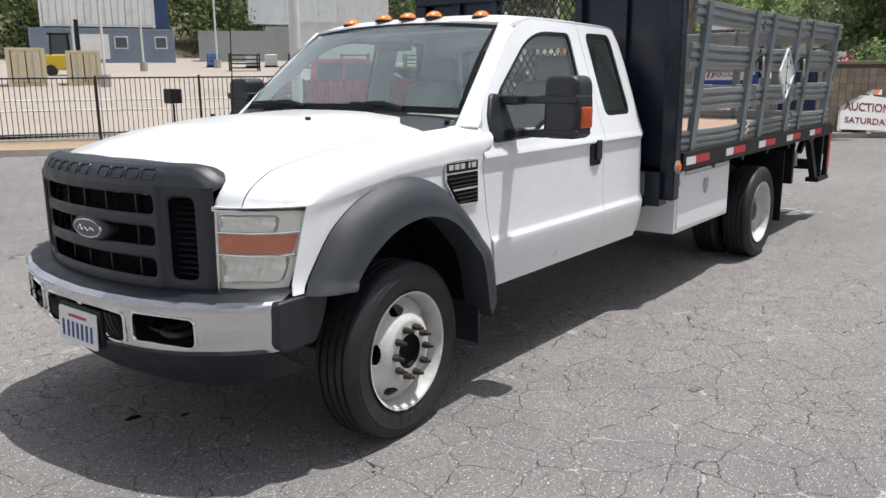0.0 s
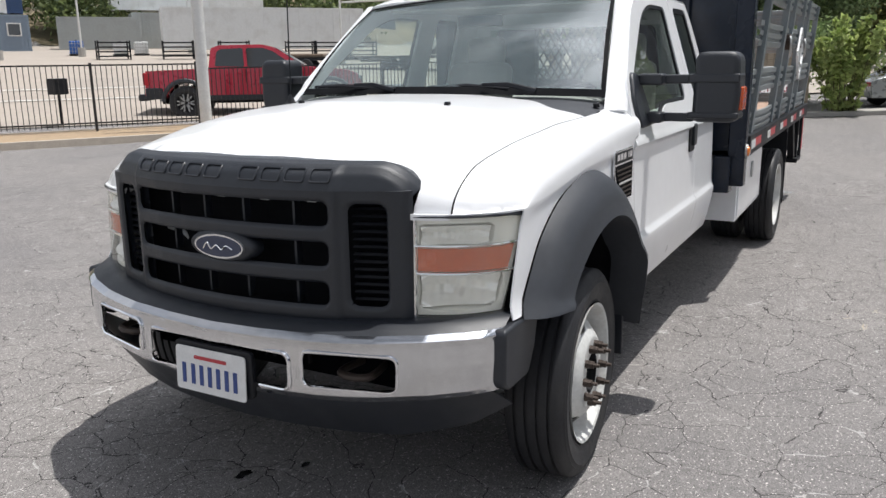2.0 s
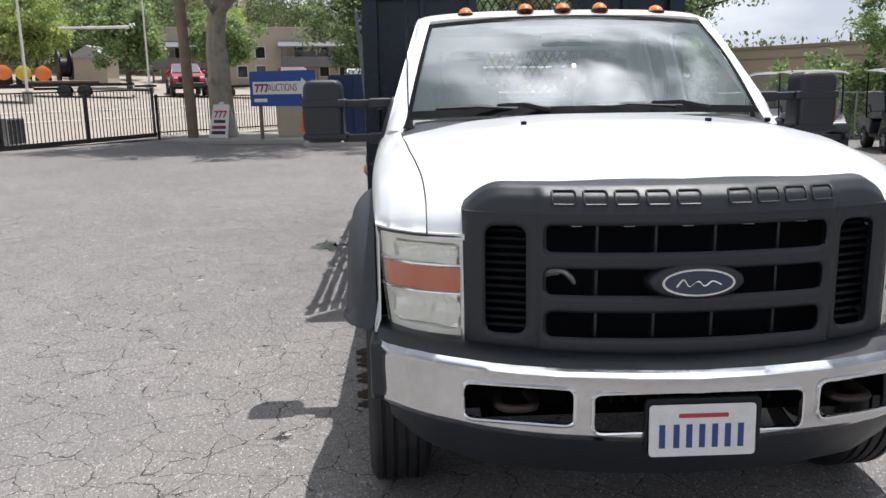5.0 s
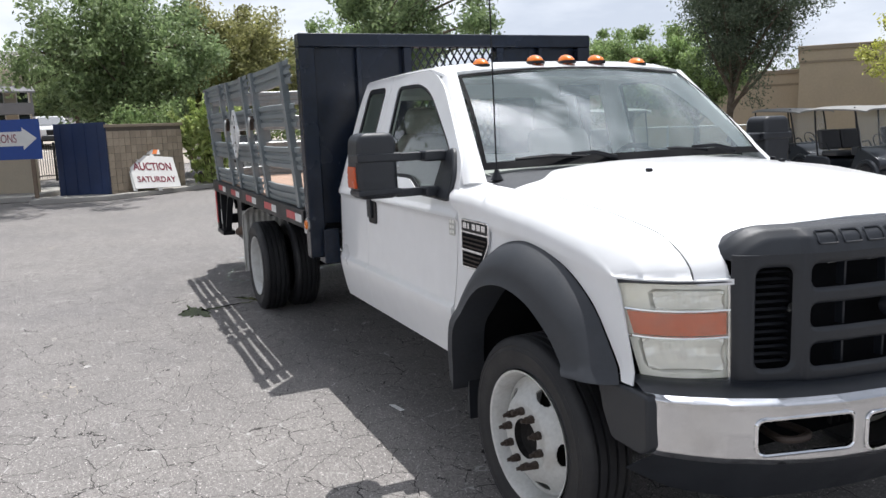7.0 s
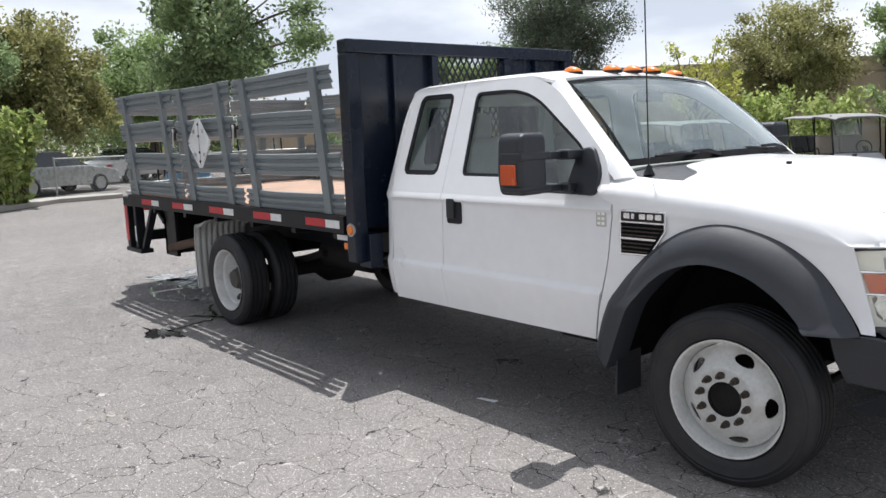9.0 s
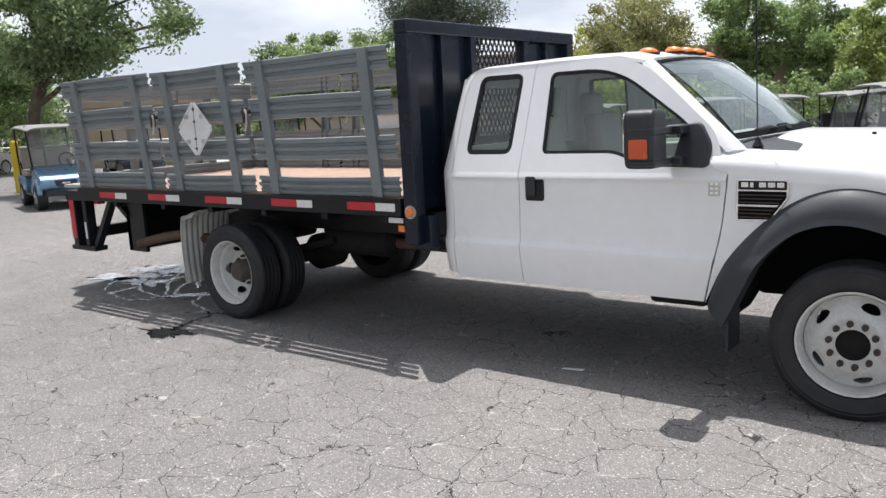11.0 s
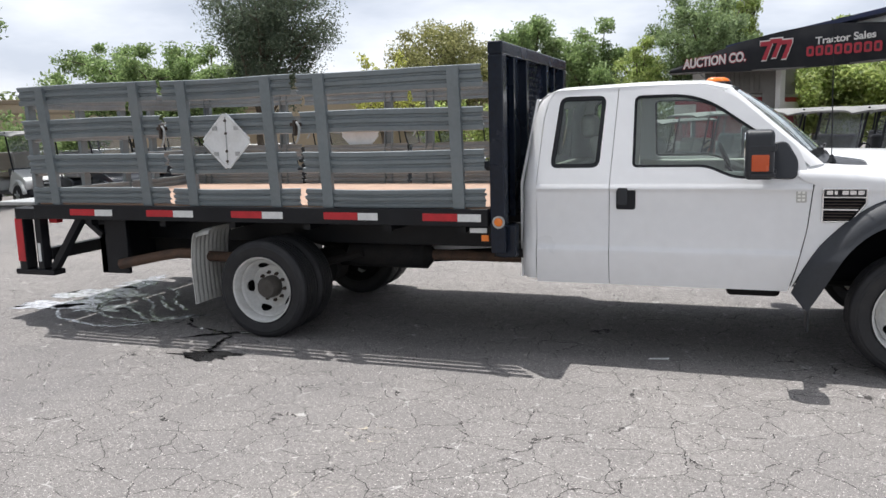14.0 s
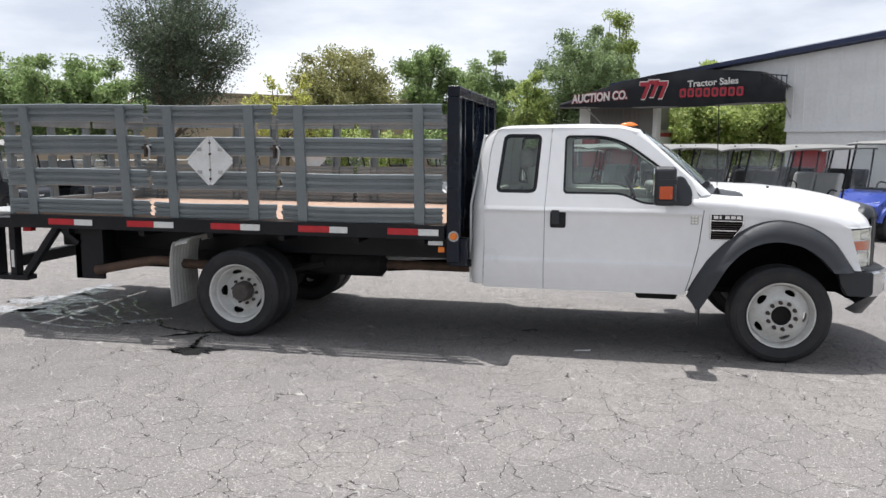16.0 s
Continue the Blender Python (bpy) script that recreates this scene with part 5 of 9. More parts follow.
def wheel_at(x, y, s, dished, turn=0.0, spin=0.0, paint=None):
    """One wheel: tyre, rim, and either a bulging front disc or a sunk rear disc."""
    paint = paint or M_whitewheel
    tyre = new("tyre", tyre_me)
    tyre["label"] = "worn black ribbed truck tyre"
    w = thing_part("front_wheel" if dished == "out" else "rear_wheel", (x, y, 0.402), "white steel wheel with black tyre")
    w.rotation_euler = (0, spin, turn)
    tyre.parent = w
    rim = lathe([(0.268, 0.100), (0.272, 0.108), (0.262, 0.104), (0.252, 0.085), (0.246, 0.05), (0.238, 0.02), (0.236, -0.06), (0.255, -0.09), (0.268, -0.10)], 0.0, 64)
    moved(rim, 0, 0, 0, s)
    part("rim", rim, paint, w, "white painted steel rim", smooth=35)
    if dished == "out":
        prof = [(0.238, 0.035), (0.225, 0.040), (0.200, 0.062), (0.165, 0.092), (0.148, 0.104), (0.138, 0.108), (0.080, 0.108)]
        d = disc(prof, 5, 0.197, (0.046, 0.022))
        moved(d, 0, 0, 0, s)
        part("wheel_disc", d, M_whitewheel, w, "white domed wheel disc", smooth=35, solid=0.006)
        part("hub", moved(lathe([(0.080, 0.108), (0.078, 0.080), (0.060, 0.060), (0.0, 0.060)], 0.0, 28), 0, 0, 0, s), M_under, w, "rusty open hub")
        for k in range(10):
            a = 2 * math.pi * (k + 0.5) / 10
            cx, cz = 0.111 * math.cos(a), 0.111 * math.sin(a)
            bm = tubed([(cx, 0.106, cz), (cx, 0.122, cz), (cx, 0.124, cz), (cx, 0.140, cz), (cx, 0.141, cz), (cx, 0.160, cz)], [0.017, 0.017, 0.0145, 0.0145, 0.0085, 0.0075], 7)
            part("lug_nut", moved(bm, 0, 0, 0, s), M_lug, w, "brown lug nut on a long stud")
    else:
        prof = [(0.240, 0.030), (0.228, 0.020), (0.208, -0.022), (0.182, -0.060), (0.150, -0.075), (0.085, -0.075)]
        d = disc(prof, 5, 0.193, (0.050, 0.022))
        moved(d, 0, 0, 0, s)
        part("wheel_disc", d, paint, w, "white sunk wheel disc", smooth=35, solid=0.006)
        part("hub", moved(lathe([(0.092, -0.075), (0.090, 0.020), (0.076, 0.045), (0.0, 0.048)], 0.0, 28), 0, 0, 0, s), M_hub, w, "dusty grey-brown axle hub")
        for k in range(10):
            a = 2 * math.pi * (k + 0.5) / 10
            cx, cz = 0.118 * math.cos(a), 0.118 * math.sin(a)
            bm = tubed([(cx, -0.075, cz), (cx, -0.050, cz), (cx, -0.049, cz), (cx, -0.030, cz)], [0.015, 0.015, 0.008, 0.008], 6)
            part("lug_nut", moved(bm, 0, 0, 0, s), M_lug, w, "brown lug nut")
    part("brake_drum", moved(lathe([(0.0, -0.095), (0.20, -0.095), (0.21, -0.14), (0.0, -0.14)], 0.0, 28), 0, 0, 0, s), M_under, w)
    return w


def thing_part(name, at, label):
    o = new(name)
    o.location = at
    o.empty_display_size = 0.1
    o.parent = truck
    o["label"] = label
    return o


wheel_at(0.0, 0.895, 1, "out", radians(3.5), 0.3)
wheel_at(0.0, -0.895, -1, "out", radians(3.5), 0.5)
for s in (1, -1):
    wheel_at(-4.72, s * 1.035, s, "in", 0, 0.2 * s)
    wheel_at(-4.72, s * 0.755, -s, "in", 0, 0.9, M_under)

# ---- chassis ----
for s in (1, -1):
    part("frame_rail", boxed(-7.0, 0.55, s * 0.43 - 0.035, s * 0.43 + 0.035, 0.70, 0.90), M_black, truck, bevel=0.006)
    part("spring", tubed(spline([(-5.35, s * 0.50, 0.62), (-4.72, s * 0.50, 0.50), (-4.1, s * 0.50, 0.62)], 10), 0.035, 6), M_under, truck)
    part("front_spring", tubed([(-0.05, s * 0.48, 0.45), (-0.05, s * 0.48, 0.80)], 0.07, 10), M_under, truck)
part("rear_axle", tubed([(-4.72, -0.95, 0.40), (-4.72, -0.25, 0.40), (-4.72, -0.12, 0.41), (-4.72, 0.12, 0.41), (-4.72, 0.25, 0.40), (-4.72, 0.95, 0.40)], [0.055, 0.06, 0.17, 0.17, 0.06, 0.055], 14), M_under, truck)
part("front_axle", tubed([(0.0, -0.85, 0.38), (0.0, 0.85, 0.38)], 0.045, 10), M_under, truck)
part("steering_link", tubed([(0.22, -0.75, 0.40), (0.22, 0.75, 0.42)], 0.022, 8), M_under, truck)
part("drive_shaft", tubed([(-4.6, 0.0, 0.46), (-2.3, 0.0, 0.62)], 0.05, 10), M_under, truck)
part("transmission", boxed(-2.4, -0.5, -0.22, 0.22, 0.48, 0.78), M_under, truck, bevel=0.06)
part("oil_pan", boxed(-0.7, 0.4, -0.28, 0.28, 0.44, 0.72), M_under, truck, bevel=0.06)
part("exhaust_pipe", tubed([(-1.6, -0.30, 0.50), (-2.3, -0.32, 0.56), (-2.6, -0.34, 0.600), (-3.55, -0.36, 0.605)], 0.045, 12), M_rust, truck, "brown rusted exhaust pipe")
part("muffler", tubed([(-3.50, -0.36, 0.600), (-3.56, -0.36, 0.600), (-4.25, -0.36, 0.600), (-4.3, -0.36, 0.60)], [0.05, 0.12, 0.12, 0.05], 16), M_under, truck)
part("tail_pipe", tubed(spline([(-5.05, -0.80, 0.60), (-5.42, -0.90, 0.625), (-5.66, -0.97, 0.650), (-6.23, -1.03, 0.545)], 18), 0.045, 14), M_rust, truck, "brown rusted tail pipe")
part("fuel_tank", boxed(-6.55, -5.2, -0.36, 0.36, 0.48, 0.80), M_under, truck, bevel=0.05)
part("frame_box", boxed(-1.15, -0.80, -0.80, -0.66, 0.455, 0.53), M_under, truck, bevel=0.03)
for x in (-6.5, -5.7, -5.0, -4.3, -3.6, -3.0):
    part("cross_member", boxed(x - 0.03, x + 0.03, -1.08, 1.08, 0.90, 0.985), M_black, truck)

# ---- flat bed ----
bed = part("bed_frame", boxed(-7.02, -2.78, -1.10, 1.10, 0.985, 1.060), M_black, truck, "black steel flatbed frame")
n_planks = 11
for i in range(n_planks):
    y0 = -1.10 + i * 2.20 / n_planks
    bm = boxed(-7.02, -2.78, y0 + 0.002, y0 + 2.20 / n_planks - 0.002, 1.060, 1.098)
    part("deck_plank", bm, M_deck, bed, "worn brown wooden deck plank")
for s in (1, -1):
    part("rub_rail", boxed(-7.05, -2.78, *sorted((s * 1.10, s * 1.152)), 0.955, 1.082), M_black, bed, "black steel rub rail", bevel=0.006)
    for x0, xm, x1 in ((-6.63, -6.356, -6.164), (-5.80, -5.526, -5.325), (-4.953, -4.664, -4.473), (-4.107, -3.816, -3.648), (-3.283, -3.01, -2.83)):
        part("red_tape", boxed(x0, xm, *sorted((s * 1.150, s * 1.1545)), 0.992, 1.048), M_red, bed, "red reflective tape", smooth=0)
        part("white_tape", boxed(xm + 0.002, x1, *sorted((s * 1.150, s * 1.1545)), 0.990, 1.046), M_reflwhite, bed, "white reflective tape", smooth=0)

# stakes: slightly splayed channels
STAKES = (-6.80, -5.80, -5.325, -4.54, -4.075, -3.005)


def stake_bm(x, s):
    bm = bmesh.new()
    prof = [(-0.044, 0.0), (0.044, 0.0), (0.044, -0.045), (0.034, -0.045), (0.034, -0.010), (-0.034, -0.010), (-0.034, -0.045), (-0.044, -0.045)]
    rings = []
    for z in (0.985, 2.098):
        lean = (z - 0.985) * 0.080
        rings.append([bm.verts.new((x + a, s * (1.120 + lean + b), z)) for a, b in prof])
    n = len(prof)
    for k in range(n):
        bm.faces.new((rings[0][k], rings[0][(k + 1) % n], rings[1][(k + 1) % n], rings[1][k]))
    bm.faces.new(rings[0])
    bm.faces.new(rings[1])
    return bm


def board(a, b, z0, z1, s, inner=1.080, wave=0.0, seed=0, ends=True):
    """A ribbed steel side board from x = a to x = b: three ribs, thin sheet, ends a little ragged."""
    rnd = random.Random(seed)
    ribs = [(0.0, 0.000), (0.03, 0.014), (0.22, 0.016), (0.27, 0.001), (0.37, 0.000), (0.42, 0.016), (0.58, 0.016), (0.63, 0.001), (0.73, 0.000), (0.78, 0.016), (0.97, 0.014), (1.0, 0.0)]
    nx = 26
    jag = [(rnd.uniform(-0.012, 0.012), rnd.uniform(-0.012, 0.012)) for _ in ribs]
    ph = rnd.uniform(0, 6)

    def fn(u, v):
        k = int(round(v * (len(ribs) - 1)))
        t, d = ribs[k]
        z = lerp(z0, z1, t)
        x = lerp(a + jag[k][0], b + jag[k][1], u)
        lean = (z - 0.985) * 0.080
        sag = wave * math.sin(math.pi * u) + 0.004 * math.sin(u * 9 + ph)
        return (x, s * (inner + lean + d + sag * 0.7), z - 0.004 * math.sin(u * 5 + ph) - abs(sag) * 0.2)

    return surface(fn, nx, len(ribs) - 1)


PANELS = ((-7.06, -5.575), (-5.535, -4.325), (-4.275, -2.800))
ROWS = ((1.945, 2.105, 0.0), (1.655, 1.820, 0.0), (1.350, 1.512, 0.006), (1.088, 1.226, 0.022))
for s in (1, -1):
    for x in STAKES:
        part("stake", stake_bm(x, s), M_steel, bed, "grey steel stake post", smooth=20)
    for pi_n, (a, b) in enumerate(PANELS):
        for ri, (z0, z1, wv) in enumerate(ROWS):
            # boards on the sunward side take the paler steel, brightness in their colour
            part("board", board(a, b, z0 + (0.012 if pi_n == 0 else 0), z1 + (0.012 if pi_n == 0 else 0), s, wave=wv * (1 if pi_n != 1 else 0.5), seed=pi_n * 10 + ri + (50 if s > 0 else 0)), M_boardlit if s > 0 else M_steel, bed, "grey ribbed steel side board", solid=-0.003, smooth=25)
    # latches between the panels
    for x in (-5.555, -4.30):
        bm = boxed(x - 0.045, x + 0.045, *sorted((s * 1.150, s * 1.185)), 1.712, 1.740)
        box(bm, x - 0.012, x + 0.010, *sorted((s * 1.155, s * 1.20)), 1.64, 1.76)
        part("panel_latch", bm, M_lug, bed, "rusty panel latch", bevel=0.005)
        bm = tubed(spline([(x + 0.02, s * 1.195, 1.745), (x + 0.05, s * 1.205, 1.70), (x + 0.035, s * 1.205, 1.62), (x + 0.01, s * 1.20, 1.585)], 10), 0.009, 6)
        part("latch_hook", bm, M_galv, bed)
    # diamond placard holder
    cx, cz = -4.905, 1.612
    wgt = 0.225
    lean = (cz - 0.985) * 0.080
    yb = 1.160 + lean
    pts = rounded([(cx - wgt, cz), (cx, cz - wgt), (cx + wgt, cz), (cx, cz + wgt)], 0.03, 4)
    pl = part("placard", prism(pts, lambda x, z, s=s: (x, s * yb, z), (0, s * 0.005, 0)), M_placard, bed, "blank white diamond hazard placard holder", bevel=0.002)
    for i in range(4):
        a0, a1 = [(cx - wgt, cz), (cx, cz - wgt), (cx + wgt, cz), (cx, cz + wgt)][i], [(cx - wgt, cz), (cx, cz - wgt), (cx + wgt, cz), (cx, cz + wgt)][(i + 1) % 4]
        p0, p1 = Vector((a0[0], a0[1])), Vector((a1[0], a1[1]))
        q0, q1 = p0.lerp(p1, 0.06), p0.lerp(p1, 0.94)
        part("placard_rail", tubed([(q0.x, s * (yb + 0.007), q0.y), (q1.x, s * (yb + 0.007), q1.y)], 0.010, 6), M_placard, pl)
        m = p0.lerp(p1, 0.5)
        mm = m.lerp(Vector((cx, cz)), 0.10)
        part("placard_clip", boxed(mm.x - 0.022, mm.x + 0.022, *sorted((s * (yb + 0.006), s * (yb + 0.016))), mm.y - 0.016, mm.y + 0.016), M_galv, pl, "metal clip", bevel=0.003)
    part("placard_fold", boxed(cx - 0.003, cx + 0.003, *sorted((s * (yb + 0.004), s * (yb + 0.010))), cz - 0.19, cz + 0.19), M_galv, pl)
    for dz in (-0.16, -0.08, 0.06, 0.16):
        part("rivet", tubed([(cx, s * (yb + 0.004), cz + dz), (cx, s * (yb + 0.014), cz + dz)], 0.011, 8), M_lug, pl)

# rear gate across the back
for y in (-1.06, -0.48, 0.08, 0.52, 1.06):
    part("stake", boxed(-7.085, -7.04, y - 0.04, y + 0.04, 0.985, 2.09), M_steel, bed, "grey steel stake post", bevel=0.003)
for a, b, sd in ((-1.10, 0.06, 1), (0.10, 1.10, 2)):
    for ri, (z0, z1, wv) in enumerate(ROWS):
        bm = board(a, b, z0, z1, 1, inner=0.0, wave=0.0, seed=200 + sd * 10 + ri)
        for v in bm.verts:
            x, y, z = v.co
            v.co = (-7.03 + y * 0.5, x, z - 0.02)
        # gate boards take the same paler, lit steel
        part("board", bm, M_boardlit, bed, "grey ribbed steel gate board", solid=-0.003, smooth=25)

# ---- headache rack ----
rack = part("headache_rack", boxed(-2.765, -2.655, -1.140, 1.140, 2.170, 2.262), M_navy, truck, "dark navy steel headache rack", bevel=0.012)
for s in (1, -1):
    part("rack_post", boxed(-2.765, -2.655, *sorted((s * 1.030, s * 1.140)), 0.760, 2.172), M_navy, rack, bevel=0.012)
    part("rack_panel", boxed(-2.735, -2.725, *sorted((s * 0.385, s * 1.032)), 0.985, 2.172), M_navy, rack, smooth=0)
    part("rack_post", boxed(-2.755, -2.665, *sorted((s * 0.335, s * 0.395)), 0.985, 2.172), M_navy, rack, bevel=0.008)
    part("rack_rib", boxed(-2.725, -2.680, *sorted((s * 0.70, s * 0.735)), 0.985, 2.172), M_navy, rack, bevel=0.006)
    part("rack_foot", boxed(-2.745, -2.60, *sorted((s * 0.95, s * 1.06)), 0.72, 0.96), M_navy, rack, bevel=0.01)
    # amber side lamp
    lamp = part("side_lamp", tubed([(-2.70, s * 1.138, 0.990), (-2.70, s * 1.150, 0.990)], 0.046, 20), M_galv, rack, "round amber side lamp in a metal ring")
    part("lamp_lens", tubed([(-2.70, s * 1.149, 0.990), (-2.70, s * 1.160, 0.990), (-2.70, s * 1.165, 0.990)], [0.033, 0.030, 0.016], 20), M_amber, lamp, "amber lens")
    part("reflector", boxed(-2.93, -2.80, *sorted((s * 1.10, s * 1.112)), 0.905, 0.940), M_reflwhite, rack)
    part("reflector", boxed(-2.84, -2.785, *sorted((s * 1.10, s * 1.115)), 0.845, 0.890), M_amber, rack)
part("rack_panel", boxed(-2.735, -2.725, -0.34, 0.34, 0.985, 1.42), M_navy, rack, smooth=0)
part("rack_bar", boxed(-2.755, -2.665, -0.34, 0.34, 1.40, 1.46), M_navy, rack, bevel=0.008)
# expanded metal window: crossed strands
bm = bmesh.new()
step = 0.058
for k in range(-16, 30):
    for d in (1, -1):
        # strand y = y0 + d * 0.62 * (z - 1.46)
        y0 = -0.34 + k * step
        z_a, z_b = 1.46, 2.17
        pts = []
        for z in (z_a, z_b):
            pts.append((y0 + d * 0.62 * (z - z_a), z))
        (ya, za), (yb_, zb) = pts
        # clip to the window's width
        lo, hi = -0.34, 0.34
        if ya == yb_:
            continue
        t0, t1 = sorted(((lo - ya) / (yb_ - ya), (hi - ya) / (yb_ - ya)))
        t0, t1 = max(0.0, t0), min(1.0, t1)
        if t1 - t0 < 0.02:
            continue
        a = Vector((-2.710 + d * 0.002, lerp(ya, yb_, t0), lerp(za, zb, t0)))
        b = Vector((-2.710 + d * 0.002, lerp(ya, yb_, t1), lerp(za, zb, t1)))
        tube(bm, [a, b], 0.0065, 4, False)
part("expanded_mesh", bm, M_navy, rack, "expanded steel mesh window", smooth=0)

# ---- side boxes, mud guards, lift gate ----
tb = part("tool_box", boxed(-3.98, -2.86, 0.52, 1.075, 0.485, 0.925), M_white, truck, "white steel side tool box", bevel=0.006)
part("tool_box_lid", boxed(-3.95, -2.89, 1.074, 1.086, 0.515, 0.90), M_white, tb, bevel=0.004)
part("tool_box_latch", prism(rounded([(-3.46, 0.84), (-3.38, 0.84), (-3.38, 0.76), (-3.42, 0.72), (-3.46, 0.76)], 0.01, 3), lambda x, z: (x, 1.086, z), (0, 0.010, 0)), M_galv, tb, "metal paddle latch", bevel=0.003)


def guard(u, v):
    pts = spline([(-5.38, 0, 0.245), (-5.395, 0, 0.55), (-5.375, 0, 0.78), (-5.33, 0, 0.87), (-5.20, 0, 0.905)], 20)
    p = pts[int(round(u * 20))]
    rib = 0.006 * math.sin(v * 2 * math.pi * 9)
    return (p.x - rib, lerp(-1.135, -0.62, v), p.z - (0.05 * (2 * v - 1) ** 8 if u > 0.7 else 0.0))


part("mud_guard", surface(guard, 20, 54), M_wetgrey, truck, "weathered white ribbed mud guard", solid=0.008)
part("mud_flap", boxed(-5.40, -5.385, 0.62, 1.13, 0.22, 0.90), M_black, truck, bevel=0.004)
part("frame_step_box", boxed(-6.47, -6.17, -1.00, -0.96, 0.455, 0.955), M_black, truck, "black side plate", bevel=0.006)
part("frame_step_box", boxed(-6.47, -6.40, -1.0, 0.95, 0.455, 0.90), M_black, truck, bevel=0.006)

gate = part("lift_gate", boxed(-7.32, -7.06, -1.12, 1.12, 0.945, 1.045), M_black, truck, "black steel lift gate frame", bevel=0.01)
for s in (1, -1):
    part("gate_post", boxed(-7.34, -7.25, *sorted((s * 0.98, s * 1.10)), 0.47, 1.05), M_black, gate, bevel=0.008)
    part("gate_post", boxed(-7.14, -7.07, *sorted((s * 0.98, s * 1.08)), 0.47, 0.96), M_black, gate, bevel=0.008)
    part("gate_foot", boxed(-7.40, -6.94, *sorted((s * 0.96, s * 1.10)), 0.425, 0.475), M_black, gate, bevel=0.008)
    part("gate_brace", tubed([(-6.99, s * 1.03, 0.48), (-6.62, s * 1.03, 0.96)], 0.045, 4), M_black, gate)
    part("gate_brace", tubed([(-6.62, s * 1.0, 0.95), (-6.42, s * 1.0, 0.80)], 0.035, 4), M_black, gate)
    part("red_tape", boxed(-7.345, -7.26, *sorted((s * 1.098, s * 1.104)), 0.55, 0.95), M_red, gate, "red reflective tape", smooth=0)
    part("white_tape", boxed(-7.12, -7.09, *sorted((s * 1.078, s * 1.084)), 0.55, 0.72), M_reflwhite, gate, smooth=0)
    part("tail_lamp", boxed(-7.04, -6.95, *sorted((s * 0.93, s * 1.00)), 0.90, 0.95), M_red, gate, "small red tail lamp")
part("gate_platform", boxed(-7.72, -7.12, -0.94, 0.94, 1.050, 1.085), M_galv, gate, "bare metal lift platform edge", bevel=0.006)
part("cross_bar", boxed(-7.16, -7.06, -0.98, 0.98, 0.55, 0.66), M_black, gate, bevel=0.008)
part("rear_plate", boxed(-6.70, -6.69, 0.62, 0.92, 0.62, 0.77), M_plate, truck, "rear licence plate")

# ---- ground ----
def past_fence(x, y):
    """Metres beyond the line of the yard's fence."""
    return -0.56 * (x + 12.3) - 0.83 * (y + 13.5)


def ground_h(x, y):
    """The yard is flat; the lots past the fence lie a little higher and climb to a wooded hill."""
    d = past_fence(x, y)
    e = max(0.0, d - 1.2)
    h = 0.13 * min(1.0, max(0.0, d - 0.3)) + 0.06 * e
    if e > 58:
        h += 0.20 * (e - 58)
    return min(h, 30.0)


def ground_mesh():
    xs = [-420, -300, -220, -170, -140] + list(range(-120, 61, 3)) + [75, 100, 150, 250, 420]
    bm = bmesh.new()
    g = [[bm.verts.new((x, y, ground_h(x, y))) for y in xs] for x in xs]
    for i in range(len(xs) - 1):
        for j in range(len(xs) - 1):
            bm.faces.new((g[i][j], g[i + 1][j], g[i + 1][j + 1], g[i][j + 1]))
    return bm


ground = part("ground", ground_mesh(), M_asphalt, None, smooth=60)
tagged(ground, "grey cracked asphalt yard, worn and patched", "ground", kind="structure")

M_lot = mat("pale_lot_paving", (0.36, 0.315, 0.27), 0.9, var=0.10, scale=0.6, second=(0.27, 0.245, 0.22), stain=0.6, stain_scale=0.12)
M_dirt = mat("dry_hill_soil", (0.20, 0.16, 0.10), 0.95, var=0.3, scale=0.4, second=(0.10, 0.11, 0.05), stain=0.8, stain_scale=0.1)
M_line = mat("faded_line_paint", (0.62, 0.61, 0.57), 0.8, var=0.15, scale=3)
M_kerb = mat("kerb_concrete", (0.42, 0.37, 0.31), 0.9, var=0.12, scale=4, bump=0.2, bump_scale=60)
M_islandsoil = mat("island_dirt", (0.34, 0.25, 0.16), 0.95, var=0.25, scale=6, bump=0.3, bump_scale=30)

ALONG = Vector((-0.83, 0.56, 0.0))
OUT = Vector((-0.56, -0.83, 0.0))
FENCE_O = Vector((-12.3, -13.5, 0.0))


def fenced(a, e, dz=0.0):
    """World point from metres along the fence line and metres past it."""
    p = FENCE_O + ALONG * a + OUT * e
    return Vector((p.x, p.y, ground_h(p.x, p.y) + dz))


lot = part("parking_lot", surface(lambda u, v: fenced(lerp(-75, 85, u), lerp(1.45, 59, v), 0.02), 60, 40), M_lot, None, smooth=60)
tagged(lot, "pale sun-bleached paved lot behind the fence", "paving", kind="structure")
hill = part("hillside", surface(lambda u, v: fenced(lerp(-140, 160, u), lerp(58.5, 150, v), 0.05), 40, 30), M_dirt, None, smooth=60)
tagged(hill, "dry wooded hillside behind the lots", "hill", kind="structure")
# bay lines on the lot
for e0, e1, a0, a1 in ((8.2, 8.42, -40, 40), (12.4, 12.66, -40, 40)):
    ln = part("lot_line", surface(lambda u, v: fenced(lerp(a0, a1, u), lerp(e0, e1, v), 0.05), 30, 1), M_line, None)
    tagged(ln, "faded white painted bay line on the lot", "road marking", group="lot lines", kind="structure")
